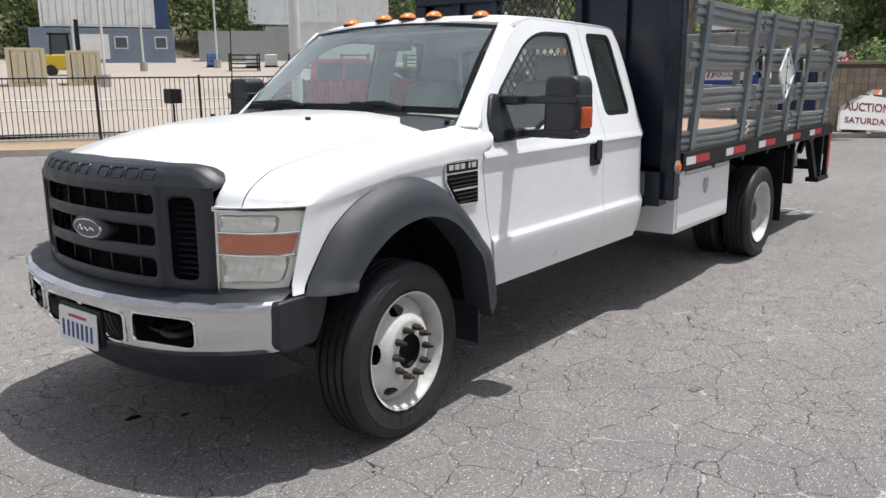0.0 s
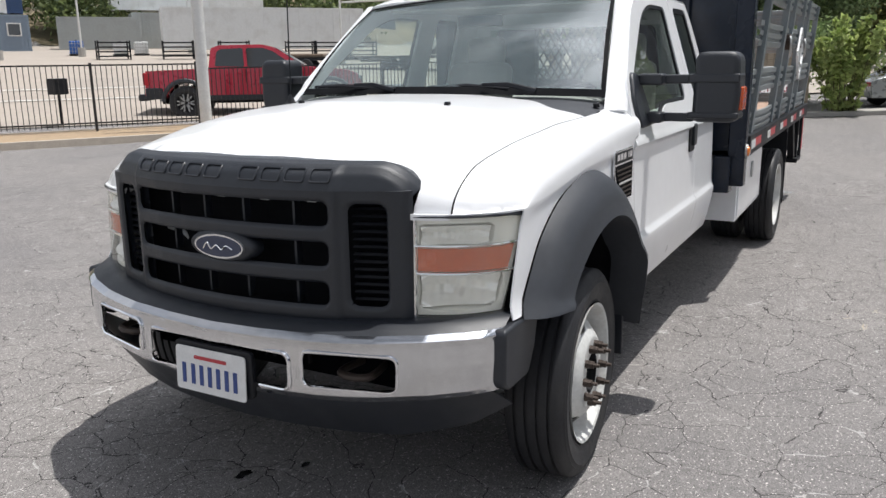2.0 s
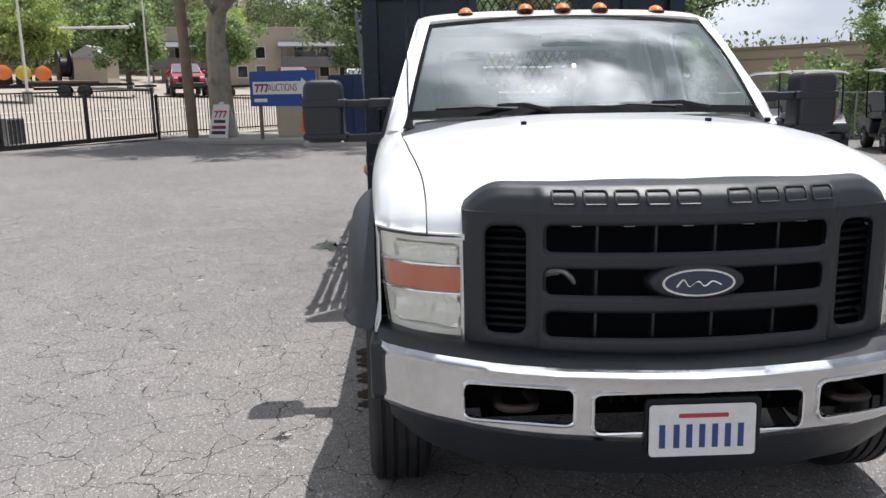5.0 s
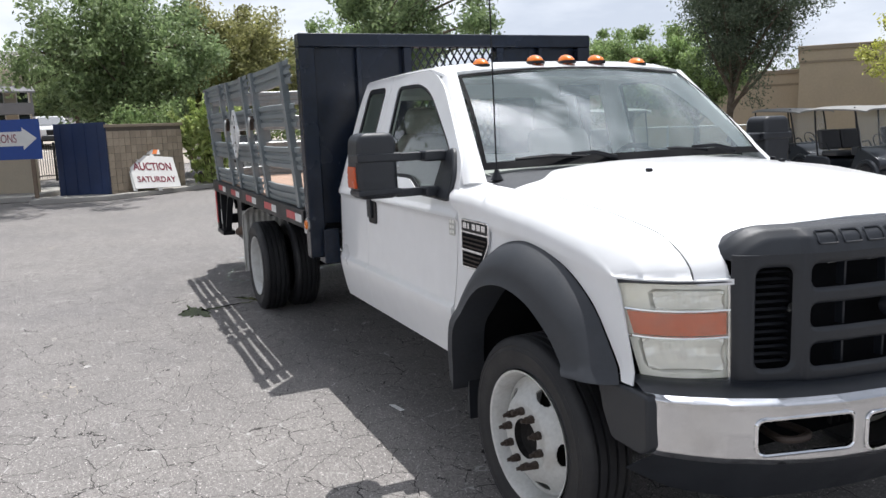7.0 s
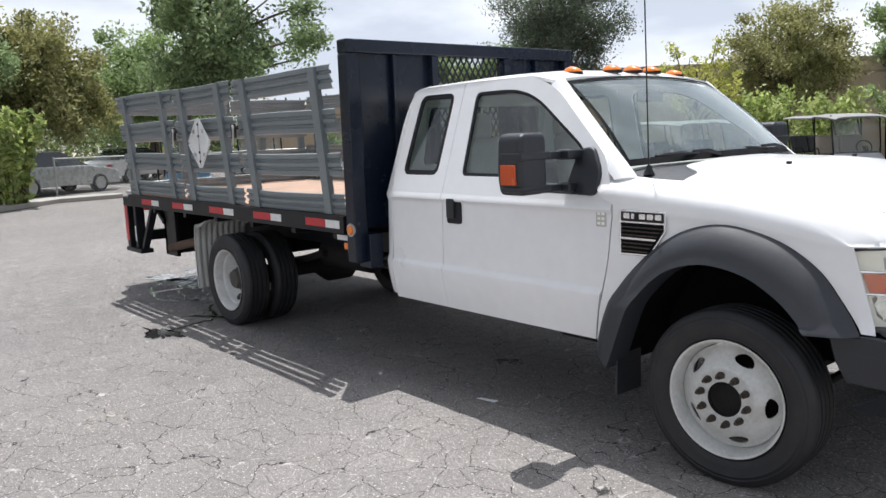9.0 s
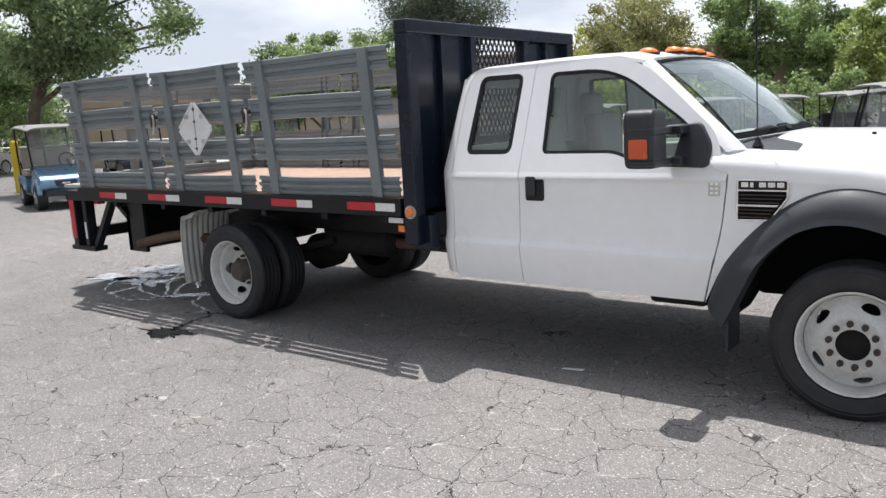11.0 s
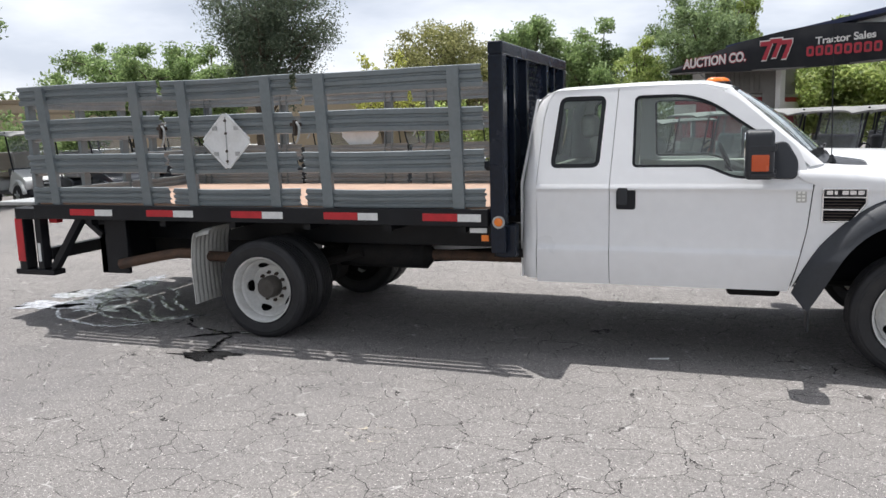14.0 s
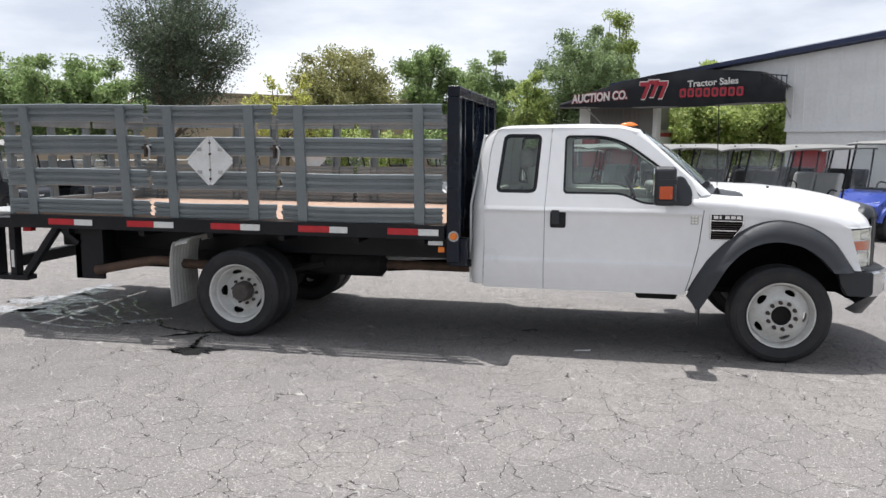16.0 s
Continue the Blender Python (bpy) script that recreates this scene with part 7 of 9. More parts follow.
def golf_cart(body, roof, seat, label, screen=True):
    """A two-seat golf cart, x ahead, standing on z = 0."""
    c = thing("golf_cart", label, "golf cart", group="golf carts")
    nose = rounded([(0.34, 0.36), (1.16, 0.40), (1.25, 0.52), (1.20, 0.66), (0.86, 0.83), (0.62, 0.90), (0.50, 0.89), (0.42, 0.55)], 0.07, 5)
    bm = prism(nose, lambda x, z: (x, -0.56, z), (0, 1.12, 0))
    for v in bm.verts:
        v.co.y *= 1 - 0.22 * max(0.0, v.co.z - 0.45) - 0.20 * max(0.0, v.co.x - 0.85)
    cowl_ = part("front_cowl", bm, body, c, bevel=0.06, segs=3)
    part("grille_panel", prism(rounded([(-0.20, 0.50), (0.20, 0.50), (0.23, 0.63), (-0.23, 0.63)], 0.02, 3), lambda y, z: (1.232 - 0.20 * (z - 0.52), y, z), (0.014, 0, 0.0)), M_plastic, cowl_, "dark grille panel")
    part("name_bar", boxed(1.232, 1.242, -0.08, 0.08, 0.55, 0.585), M_reflwhite, cowl_)
    part("dash", boxed(0.34, 0.56, -0.52, 0.52, 0.74, 0.93), M_plastic, c, bevel=0.04)
    tail = rounded([(-1.15, 0.42), (-0.30, 0.34), (-0.28, 0.62), (-0.45, 0.70), (-1.12, 0.72), (-1.22, 0.58)], 0.06, 4)
    part("rear_body", prism(tail, lambda x, z: (x, -0.56, z), (0, 1.12, 0)), body, c, bevel=0.05, segs=3)
    part("floor", boxed(-0.40, 0.60, -0.55, 0.55, 0.29, 0.36), M_plastic, c, bevel=0.02)
    part("bumper", prism(rounded([(1.10, -0.50), (1.26, -0.38), (1.29, 0.0), (1.26, 0.38), (1.10, 0.50)], 0.06, 3), lambda x, y: (x, y, 0.30), (0, 0, 0.13)), M_plastic, c, bevel=0.03)
    part("seat_cushion", boxed(-0.62, -0.10, -0.54, 0.54, 0.70, 0.82), seat, c, bevel=0.05, segs=3)
    for y0, y1 in ((-0.54, -0.01), (0.01, 0.54)):
        bm = boxed(-0.72, -0.56, y0, y1, 0.84, 1.30)
        for v in bm.verts:
            v.co.x -= (v.co.z - 0.86) * 0.25
        part("seat_back", bm, seat, c, bevel=0.055, segs=3)

    def roof_top(u, v):
        x, s = lerp(-1.02, 0.80, u), v * 2 - 1
        e = abs(u * 2 - 1)
        y = 0.61 * s * (1 - 0.10 * max(0.0, (e - 0.8) / 0.2) ** 2)
        return (x, y, 1.80 - 0.05 * u ** 1.5 + 0.035 * (1 - s ** 4) - 0.035 * e ** 6 - 0.022 * max(0.0, (abs(s) - 0.85) / 0.15))

    part("roof", surface(roof_top, 20, 16), roof, c, solid=0.032, smooth=40, out=(0, 0, 1))
    for s in (1, -1):
        part("front_post", tubed(spline([(0.64, s * 0.50, 0.84), (0.58, s * 0.52, 1.15), (0.42, s * 0.53, 1.79)], 8), 0.020, 6), M_black, c)
        part("rear_post", tubed(spline([(-0.72, s * 0.54, 0.70), (-0.80, s * 0.55, 1.2), (-0.88, s * 0.54, 1.78)], 8), 0.020, 6), M_black, c)
        part("arm_rest", tubed(spline([(-0.60, s * 0.55, 0.98), (-0.42, s * 0.57, 1.00), (-0.30, s * 0.56, 0.84)], 8), 0.018, 6), M_black, c)
        lampq = [(0.25, 0.60), (0.44, 0.66), (0.45, 0.72), (0.27, 0.67)]
        part("headlight", prism(rounded([(s * y, z) for y, z in lampq], 0.012, 2), lambda y, z: (1.235 - 0.62 * (z - 0.60) - 0.25 * abs(y), y, z), (0.05, 0, 0.0)), M_reflwhite, cowl_, "slanted headlight")
        # arch over the front wheel
        part("fender", tube(bmesh.new(), [(0.86 + 0.33 * math.cos(a), s * 0.52, 0.29 + 0.33 * math.sin(a)) for a in (math.pi * (0.05 + 0.9 * k / 10) for k in range(11))], 0.055, 7), body, c)
        for x, r in ((0.86, 0.27), (-0.78, 0.27)):
            w = part("wheel", lathe([(0.0, 0.07), (0.13, 0.07), (0.14, 0.04), (0.16, 0.10), (0.22, 0.11), (0.26, 0.095), (r, 0.07), (r, -0.07), (0.25, -0.10), (0.16, -0.10), (0.0, -0.06)], s * 0.47, 24, x, 0.27), M_rubber, c, "black cart tyre")
            for k in range(5):
                a = 2 * math.pi * k / 5 + 0.3
                part("spoke", tubed([(x, s * 0.552, 0.27), (x + 0.14 * math.cos(a), s * 0.565, 0.27 + 0.14 * math.sin(a))], [0.035, 0.022], 5), M_galv, w)
    if screen:
        bm = bmesh.new()
        v = [bm.verts.new(p) for p in ((0.63, -0.49, 0.88), (0.63, 0.49, 0.88), (0.43, 0.51, 1.75), (0.43, -0.51, 1.75))]
        bm.faces.new(v)
        part("windscreen", bm, M_cartglass, c, "clear plastic windscreen", solid=0.005)
    st = part("steering_wheel", tube(bmesh.new(), [Vector((0.28 - 0.07 * math.sin(a), 0.27 + 0.17 * math.cos(a), 1.02 + 0.155 * math.sin(a))) for a in (2 * math.pi * k / 18 for k in range(19))], 0.014, 5, False), M_black, c)
    part("column", tubed([(0.28, 0.27, 1.02), (0.55, 0.27, 0.85)], 0.025, 6), M_black, st)
    return c


dusty(M_cartglass, 0.11, (0.50, 0.51, 0.52))
M_blackseat = mat("black_cart_seat", (0.035, 0.036, 0.040), 0.5, var=0.15)
M_silverseat = mat("pale_grey_cart_seat", (0.40, 0.41, 0.41), 0.55, var=0.08)
set_at(golf_cart(M_cartblue, M_roofgrey, M_tanseat, "light blue golf cart with tan seats"), -17.15, 3.65, -16)
cart_dark = set_at(golf_cart(M_cartdark, M_roofgrey, M_greyseat, "dark golf cart with a pale roof"), -16.75, 5.45, -20)
for x, y, h in ((-15.2, 8.4, -14), (-14.6, 10.2, -16)):
    copy_thing(cart_dark, pose(x, y, 0, 0, 0, h))
# one row stands slantwise beside the hall
set_at(golf_cart(M_cartdark, M_roofgrey, M_silverseat, "dark golf cart with pale grey seats and a hazy windscreen"), 1.90, 7.95, -146)
cart_black = set_at(golf_cart(M_cartdark, M_roofgrey, M_blackseat, "dark golf cart with black seats and a grey roof"), 1.02, 9.15, -143)
for x, y, h in ((-0.75, 11.55, -144), (-1.62, 12.7, -140), (3.30, 11.15, -141), (2.45, 12.35, -146), (1.62, 13.5, -143)):
    copy_thing(cart_black, pose(x, y, 0, 0, 0, h))
set_at(golf_cart(M_cartyellow, M_roofgrey, M_blackseat, "yellow golf cart among darker ones"), 0.14, 10.35, -145)
set_at(golf_cart(M_cartroyal, M_roofgrey, M_silverseat, "royal blue golf cart with a hazy windscreen"), 4.25, 9.65, -140).scale = (1.06, 1.06, 1.06)
# and another under the trees, a little lower built
for x, y, h in ((-8.75, 13.75, -8), (-8.95, 12.05, -12), (-11.7, 13.2, -6), (-6.9, 15.5, -10), (-4.4, 14.0, -60), (-3.0, 15.0, -64)):
    copy_thing(cart_black, pose(x, y, 0, 0, 0, h) @ Matrix.Scale(0.91, 4))
cart_white = set_at(golf_cart(M_cartwhite, M_roofgrey, M_tanseat, "white golf cart with tan seats and a pale roof"), -17.8, 8.6, -20)
for x, y, h in ((-2.5, 13.9, -138), (-5.9, 14.2, -50)):
    copy_thing(cart_white, pose(x, y, 0, 0, 0, h) @ Matrix.Scale(0.92, 4))

M_redpaint = mat("red_metallic_paint", (0.44, 0.012, 0.036), 0.3, 0.2, var=0.06, coat=0.7)
M_carglass = mat("dark_car_glass", (0.02, 0.024, 0.028), 0.06, var=0.05, coat=0.6)


def pickup(paint, label, category="pickup truck"):
    """A crew-cab pickup, x ahead, standing on z = 0."""
    c = thing("pickup_truck", label, category)
    # side outline with both wheel arches cut out
    def arch(x, r, lo):
        k0 = math.asin((lo - 0.44) / r)
        return [(x + r * math.cos(a), 0.44 + r * math.sin(a)) for a in (lerp(k0, math.pi - k0, i / 12) for i in range(13))]

    hull = [(2.80, 0.62), (2.82, 0.95), (2.72, 1.16), (2.45, 1.26), (1.20, 1.38), (-1.25, 1.36), (-1.30, 1.32), (-2.90, 1.30), (-2.95, 0.62)]
    low = arch(-1.88, 0.55, 0.58) [::-1] + arch(1.98, 0.55, 0.58)[::-1]
    bm = prism(hull + low, lambda x, z: (x, -0.98, z), (0, 1.96, 0))
    for v in bm.verts:
        v.co.y *= 1 - 0.10 * max(0.0, abs(v.co.x) - 2.3) - 0.10 * max(0.0, v.co.z - 1.05)
    bmesh.ops.triangulate(bm, faces=bm.faces)
    part("body", bm, paint, c, bevel=0.03, segs=2)
    bm = prism(rounded([(-1.25, 1.34), (-1.18, 1.88), (-0.95, 1.95), (0.22, 1.96), (0.55, 1.86), (1.28, 1.36)], [0.03, 0.08, 0.1, 0.12, 0.10, 0.03], 5), lambda x, z: (x, -0.92, z), (0, 1.84, 0))
    for v in bm.verts:
        v.co.y *= 1 - max(0, v.co.z - 1.3) * 0.26
    part("cab", bm, paint, c, bevel=0.05, segs=3)
    for s in (1, -1):
        side_y = lambda z: 0.92 * (1 - max(0, z - 1.3) * 0.26)
        for pts in ([(-1.08, 1.40), (-1.03, 1.78), (-0.90, 1.85), (-0.33, 1.87), (-0.30, 1.38)], [(-0.22, 1.38), (-0.25, 1.87), (0.20, 1.87), (0.46, 1.78), (0.98, 1.42), (0.70, 1.33)]):
            part("window", prism(rounded(pts, 0.05, 3), lambda x, z, s=s: (x, s * (side_y(z) - 0.004), z), (0, s * 0.012, 0)), M_carglass, c, "dark side window")
        for x in (-1.88, 1.98):
            part("wheel_arch", tube(bmesh.new(), [(x + 0.60 * math.cos(a), s * 0.985, 0.44 + 0.60 * math.sin(a)) for a in (lerp(0.10, math.pi - 0.10, k / 16) for k in range(17))], 0.062, 7), M_flare, c, "grey wheel arch flare")
            w = part("wheel", lathe([(0.24, s * 0.05), (0.27, s * 0.13), (0.35, s * 0.15), (0.43, s * 0.12), (0.455, s * 0.05), (0.455, -s * 0.12), (0.2, -s * 0.14)], s * 0.91, 32, x, 0.455), M_rubber, c, "black off-road tyre")
            part("rim", lathe([(0.0, s * 0.02), (0.20, s * 0.02), (0.245, s * 0.06), (0.265, s * 0.135), (0.245, s * 0.13)], s * 0.91, 26, x, 0.455), M_black, w)
            for k in range(6):
                a = 2 * math.pi * k / 6
                for dq in (-0.22, 0.22):
                    part("spoke", tubed([(x + 0.05 * math.cos(a), s * 1.005, 0.455 + 0.05 * math.sin(a)), (x + 0.24 * math.cos(a + dq), s * 1.03, 0.455 + 0.24 * math.sin(a + dq))], [0.026, 0.020], 5), M_galv, w)
        part("rocker", boxed(-1.30, 1.38, *sorted((s * 0.88, s * 0.985)), 0.50, 0.66), M_plastic, c, "dark rocker panel", bevel=0.03)
        part("lower_side", boxed(-2.92, -2.46, *sorted((s * 0.90, s * 0.965)), 0.56, 0.86), M_plastic, c, bevel=0.03)
        part("headlight", boxed(2.58, 2.79, *sorted((s * 0.62, s * 0.88)), 0.92, 1.12), M_reflwhite, c, bevel=0.03)
        part("tail_lamp", boxed(-2.97, -2.80, *sorted((s * 0.76, s * 0.955)), 0.92, 1.26), M_red, c, bevel=0.02)
        part("mirror", boxed(0.78, 1.00, *sorted((s * 0.98, s * 1.20)), 1.32, 1.54), paint, c, bevel=0.06)
        part("door_gap", boxed(-0.28, -0.268, *sorted((s * 0.955, s * 0.966)), 0.68, 1.32), M_dark, c)
        part("door_gap", boxed(0.98, 0.992, *sorted((s * 0.955, s * 0.966)), 0.68, 1.32), M_dark, c)
        for x in (-0.44, 0.60):
            part("door_handle", boxed(x - 0.10, x + 0.10, *sorted((s * 0.955, s * 0.985)), 1.20, 1.235), paint, c, bevel=0.012)
    part("windscreen", surface(lambda u, v: (lerp(1.28, 0.50, v), lerp(-0.84, 0.84, u) * (1 - 0.12 * v), lerp(1.40, 1.885, v) + 0.01), 6, 6), M_carglass, c, "dark windscreen", solid=0.01)
    # near-black block, shade under the body put into its colour
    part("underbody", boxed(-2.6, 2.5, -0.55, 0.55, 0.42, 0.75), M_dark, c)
    part("bumper", boxed(2.62, 2.96, -0.90, 0.90, 0.50, 0.78), M_plastic, c, bevel=0.07)
    part("rear_bumper", boxed(-3.14, -2.88, -0.92, 0.92, 0.52, 0.70), M_plastic, c, bevel=0.05)
    part("grille", boxed(2.74, 2.84, -0.60, 0.60, 0.78, 1.10), M_black, c, bevel=0.03)
    return c


red_pickup = set_at(pickup(M_redpaint, "red crew-cab pickup with grey wheel arches behind the fence"), -15.86, -14.50, 125)
red_pickup.scale = (1.06, 1.06, 1.06)
red_pickup.location.z = 0.11

M_whitecar = mat("white_car_paint", (0.70, 0.70, 0.70), 0.3, var=0.03, coat=0.5)
M_silver = mat("silver_car_paint", (0.46, 0.48, 0.49), 0.28, 0.5, var=0.04, coat=0.6)


def sedan(paint, label):
    """A small parked car, x ahead, standing on z = 0."""
    c = thing("car", label, "car")
    low = rounded([(-2.15, 0.30), (-2.20, 0.85), (-1.75, 0.97), (0.85, 0.95), (1.95, 0.80), (2.20, 0.62), (2.18, 0.28)], [0.06, 0.12, 0.10, 0.06, 0.18, 0.10, 0.05], 4)
    part("body", prism(low, lambda x, z: (x, -0.88, z), (0, 1.76, 0)), paint, c, bevel=0.08, segs=3)
    bm = prism(rounded([(-1.75, 0.94), (-0.95, 1.42), (0.05, 1.44), (0.95, 0.94)], [0.05, 0.18, 0.2, 0.05], 5), lambda x, z: (x, -0.80, z), (0, 1.60, 0))
    for v in bm.verts:
        v.co.y *= 1 - max(0.0, v.co.z - 0.95) * 0.42
    part("cabin", bm, M_carglass, c, "dark glass cabin", bevel=0.04)
    part("roof", prism(rounded([(-0.98, -0.58), (0.10, -0.58), (0.10, 0.58), (-0.98, 0.58)], 0.12, 4), lambda x, y: (x, y, 1.425), (0, 0, 0.03)), paint, c, bevel=0.012)
    for s in (1, -1):
        for x in (-1.32, 1.32):
            w = part("wheel", lathe([(0.0, s * 0.04), (0.20, s * 0.05), (0.22, s * 0.09), (0.30, s * 0.09), (0.32, s * 0.04), (0.32, -s * 0.10), (0.0, -s * 0.10)], s * 0.82, 24, x, 0.32), M_rubber, c)
            part("rim", lathe([(0.0, s * 0.06), (0.18, s * 0.075), (0.21, s * 0.095)], s * 0.82, 16, x, 0.32), M_galv, w)
        part("headlight", boxed(1.98, 2.17, *sorted((s * 0.50, s * 0.82)), 0.60, 0.72), M_reflwhite, c, bevel=0.03)
        part("tail_lamp", boxed(-2.21, -2.05, *sorted((s * 0.50, s * 0.82)), 0.66, 0.80), M_red, c, bevel=0.03)
    return c


set_at(sedan(M_silver, "silver car parked in the street behind the wall"), -27.6, 3.2, 112)
set_at(sedan(M_whitecar, "white car parked in the street behind the fence"), -33.5, 8.2, 118)

# ---- fences, wall and signs to the west ----
M_block = mat("tan_split_block", (0.34, 0.28, 0.21), 0.95, var=0.15, scale=8, bump=0.5, bump_scale=45, vary=0.16)
M_mortar = mat("mortar", (0.13, 0.11, 0.09), 0.95, var=0.12, scale=10)
M_bluewall = mat("navy_blue_panel_paint", (0.012, 0.028, 0.085), 0.5, var=0.1, scale=2, second=(0.03, 0.06, 0.16), stain=0.4)
M_concrete = mat("grey_concrete", (0.36, 0.345, 0.32), 0.9, var=0.12, scale=4, bump=0.15)

wall = part("block_wall", boxed(0.02, 2.86, 0.02, 0.20, 0.0, 1.94), M_mortar, None)
wall.matrix_world = pose(-19.75, -2.02, 0, 0, 0, 132) @ Matrix.Scale(0.97, 4)
tagged(wall, "tan concrete block wall with a capped top", "wall", kind="structure")
blk = boxed(-0.094, 0.094, -0.02, 0.224, -0.096, 0.096)
blk_me = bpy.data.meshes.new("block")
blk.to_mesh(blk_me)
blk.free()
blk_me.materials.append(M_block)
rnd = random.Random(3)
for r in range(9):
    for c in range(14):
        o = new("block", blk_me)
        o.parent = wall
        o.location = (0.13 + c * 0.2015, rnd.uniform(-0.008, 0.008), 0.10 + r * 0.20)
part("wall_cap", boxed(-0.03, 2.91, -0.04, 0.24, 1.90, 1.98), M_block, wall, bevel=0.01)

panel = part("blue_gate", boxed(0.0, 1.65, 0.0, 0.08, 0.05, 1.98), M_bluewall, None, bevel=0.01)
panel.matrix_world = pose(-20.85, -3.25, 0, 0, 0, 47)
tagged(panel, "plain navy blue steel gate panel beside the block wall", "gate", kind="structure")
for k in range(4):
    part("gate_rib", boxed(0.2 + k * 0.4, 0.23 + k * 0.4, -0.012, 0.0, 0.08, 1.95), M_bluewall, panel)
M_pillar = mat("cream_stucco", (0.52, 0.45, 0.34), 0.9, var=0.08, scale=3, bump=0.2)
pil = part("stucco_wall", boxed(0, 1.4, 0, 0.25, 0, 1.5), M_pillar, None, bevel=0.01)
pil.matrix_world = pose(-22.7, -5.1, 0, 0, 0, 60)
tagged(pil, "short cream stucco wall by the blue sign", "wall", kind="structure")

kb = part("kerb", prism([(-19.5, -3.9), (-19.25, -2.1), (-21.1, 0.35), (-22.8, 2.2), (-22.8, 4.0), (-23.6, 4.2), (-23.8, 2.0), (-21.7, 0.2), (-20.1, -2.0), (-20.4, -3.8)], lambda x, y: (x, y, 0.0), (0, 0, 0.13)), M_concrete, None, bevel=0.02)
tagged(kb, "grey concrete kerb in front of the block wall", "kerb", kind="structure")
kb = part("kerb", prism([(-21.5, -8.4), (-21.0, -6.6), (-20.6, -3.9), (-24.2, -3.0), (-25.5, -8.0)], lambda x, y: (x, y, 0.0), (0, 0, 0.15)), M_concrete, None, bevel=0.03)
tagged(kb, "raised concrete verge under the big tree", "kerb", kind="structure")


def words(name, text, size, m, material, parent, extrude=0.003, bold=0.0, width=None, slant=0.0):
    """Letters in the built-in font, as one mesh, centred, standing in local xz and facing -y."""
    cu = bpy.data.curves.new(name, "FONT")
    cu.body, cu.size, cu.extrude, cu.offset, cu.shear = text, size, extrude, bold, slant
    cu.align_x, cu.align_y = "CENTER", "CENTER"
    tmp = new(name, cu)
    bpy.context.view_layer.update()
    me = bpy.data.meshes.new_from_object(tmp.evaluated_get(bpy.context.evaluated_depsgraph_get()))
    w = max(v.co.x for v in me.vertices) - min(v.co.x for v in me.vertices)
    bpy.data.objects.remove(tmp)
    me.transform(Matrix.Rotation(math.pi / 2, 4, "X"))
    if width:
        me.transform(Matrix.Diagonal((width / w, 1, 1, 1)))
    me.transform(m)
    me.materials.clear()
    return link(name, me, material, parent, smooth=0)


M_signwhite = mat("sign_white", (0.70, 0.69, 0.67), 0.5, var=0.05, scale=4, second=(0.5, 0.47, 0.43), stain=0.25)
M_signred = mat("sign_red", (0.42, 0.03, 0.05), 0.5, var=0.08)
M_signmaroon = mat("sign_maroon", (0.20, 0.02, 0.04), 0.5, var=0.08)
M_signblue = mat("sign_blue", (0.015, 0.06, 0.27), 0.5, var=0.06, scale=3)
M_signblack = mat("sign_black", (0.02, 0.02, 0.024), 0.5, var=0.1)
M_orange = mat("orange_stripe", (0.75, 0.20, 0.04), 0.5, var=0.08)


def seven(parent, x, z, size, material, y=-0.012, slant=0.12):
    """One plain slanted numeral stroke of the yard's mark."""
    pts = [(x - size * 0.30, z + size * 0.5), (x + size * 0.36, z + size * 0.5), (x + size * 0.36, z + size * 0.30), (x + size * 0.05, z - size * 0.5), (x - size * 0.20, z - size * 0.5), (x + size * 0.10, z + size * 0.26), (x - size * 0.30, z + size * 0.26)]
    return part("mark_stroke", prism(pts, lambda a, b: (a, y, b), (0, -0.004, 0)), material, parent, smooth=0)


# blue arrow sign by the gate
sg = thing("auction_sign", "blue auction sign board with a white arrow panel", "sign")
sg.matrix_basis = pose(-20.95, -5.55, 0.0, 0, 0, 62)
part("board", boxed(0, 2.3, -0.02, 0.02, 1.12, 2.12), M_signblue, sg, bevel=0.005)
arrow = [(0.12, 1.46), (1.85, 1.46), (1.85, 1.36), (2.22, 1.64), (1.85, 1.92), (1.85, 1.82), (0.12, 1.82)]
part("arrow_panel", prism(arrow, lambda x, z: (x, -0.022, z), (0, -0.006, 0)), M_signwhite, sg, "white arrow panel", smooth=0)
words("lettering", "AUCTIONS", 0.30, Matrix.Translation((1.18, -0.030, 1.64)), M_signmaroon, sg, width=1.02)
for k in range(3):
    seven(sg, 0.26 + 0.17 * k, 1.64, 0.24, M_signmaroon, -0.030)
part("number_bar", boxed(0.14, 0.62, -0.026, -0.02, 1.24, 1.34), M_signwhite, sg, smooth=0)
for x in (0.3, 2.0):
    part("post", boxed(x - 0.04, x + 0.04, 0.02, 0.10, 0, 2.1), M_timber, sg)

# leaning auction barricade at the block wall
bs = thing("barricade_sign", "white auction sign on a folding barricade leaning at the wall", "sign")
bs.matrix_basis = pose(-20.10, -0.82, 0.13, -29, 4, 110) @ Matrix.Scale(1.07, 4)
part("board", prism(rounded([(-0.58, 0.05), (0.62, 0.10), (0.60, 0.95), (-0.60, 1.02)], 0.02, 2), lambda x, z: (x, 0.0, z), (0, 0.02, 0)), M_signwhite, bs, "white sign board", smooth=0)
for x, a in ((-0.62, -0.08), (0.02, 0.0)):
    part("barricade_leg", boxed(x, x + 0.10, 0.025, 0.06, 0.0, 1.30), M_signwhite, bs, bevel=0.01)
part("barricade_rail", boxed(-0.62, 0.30, 0.022, 0.05, 1.04, 1.18), M_signwhite, bs, bevel=0.008)
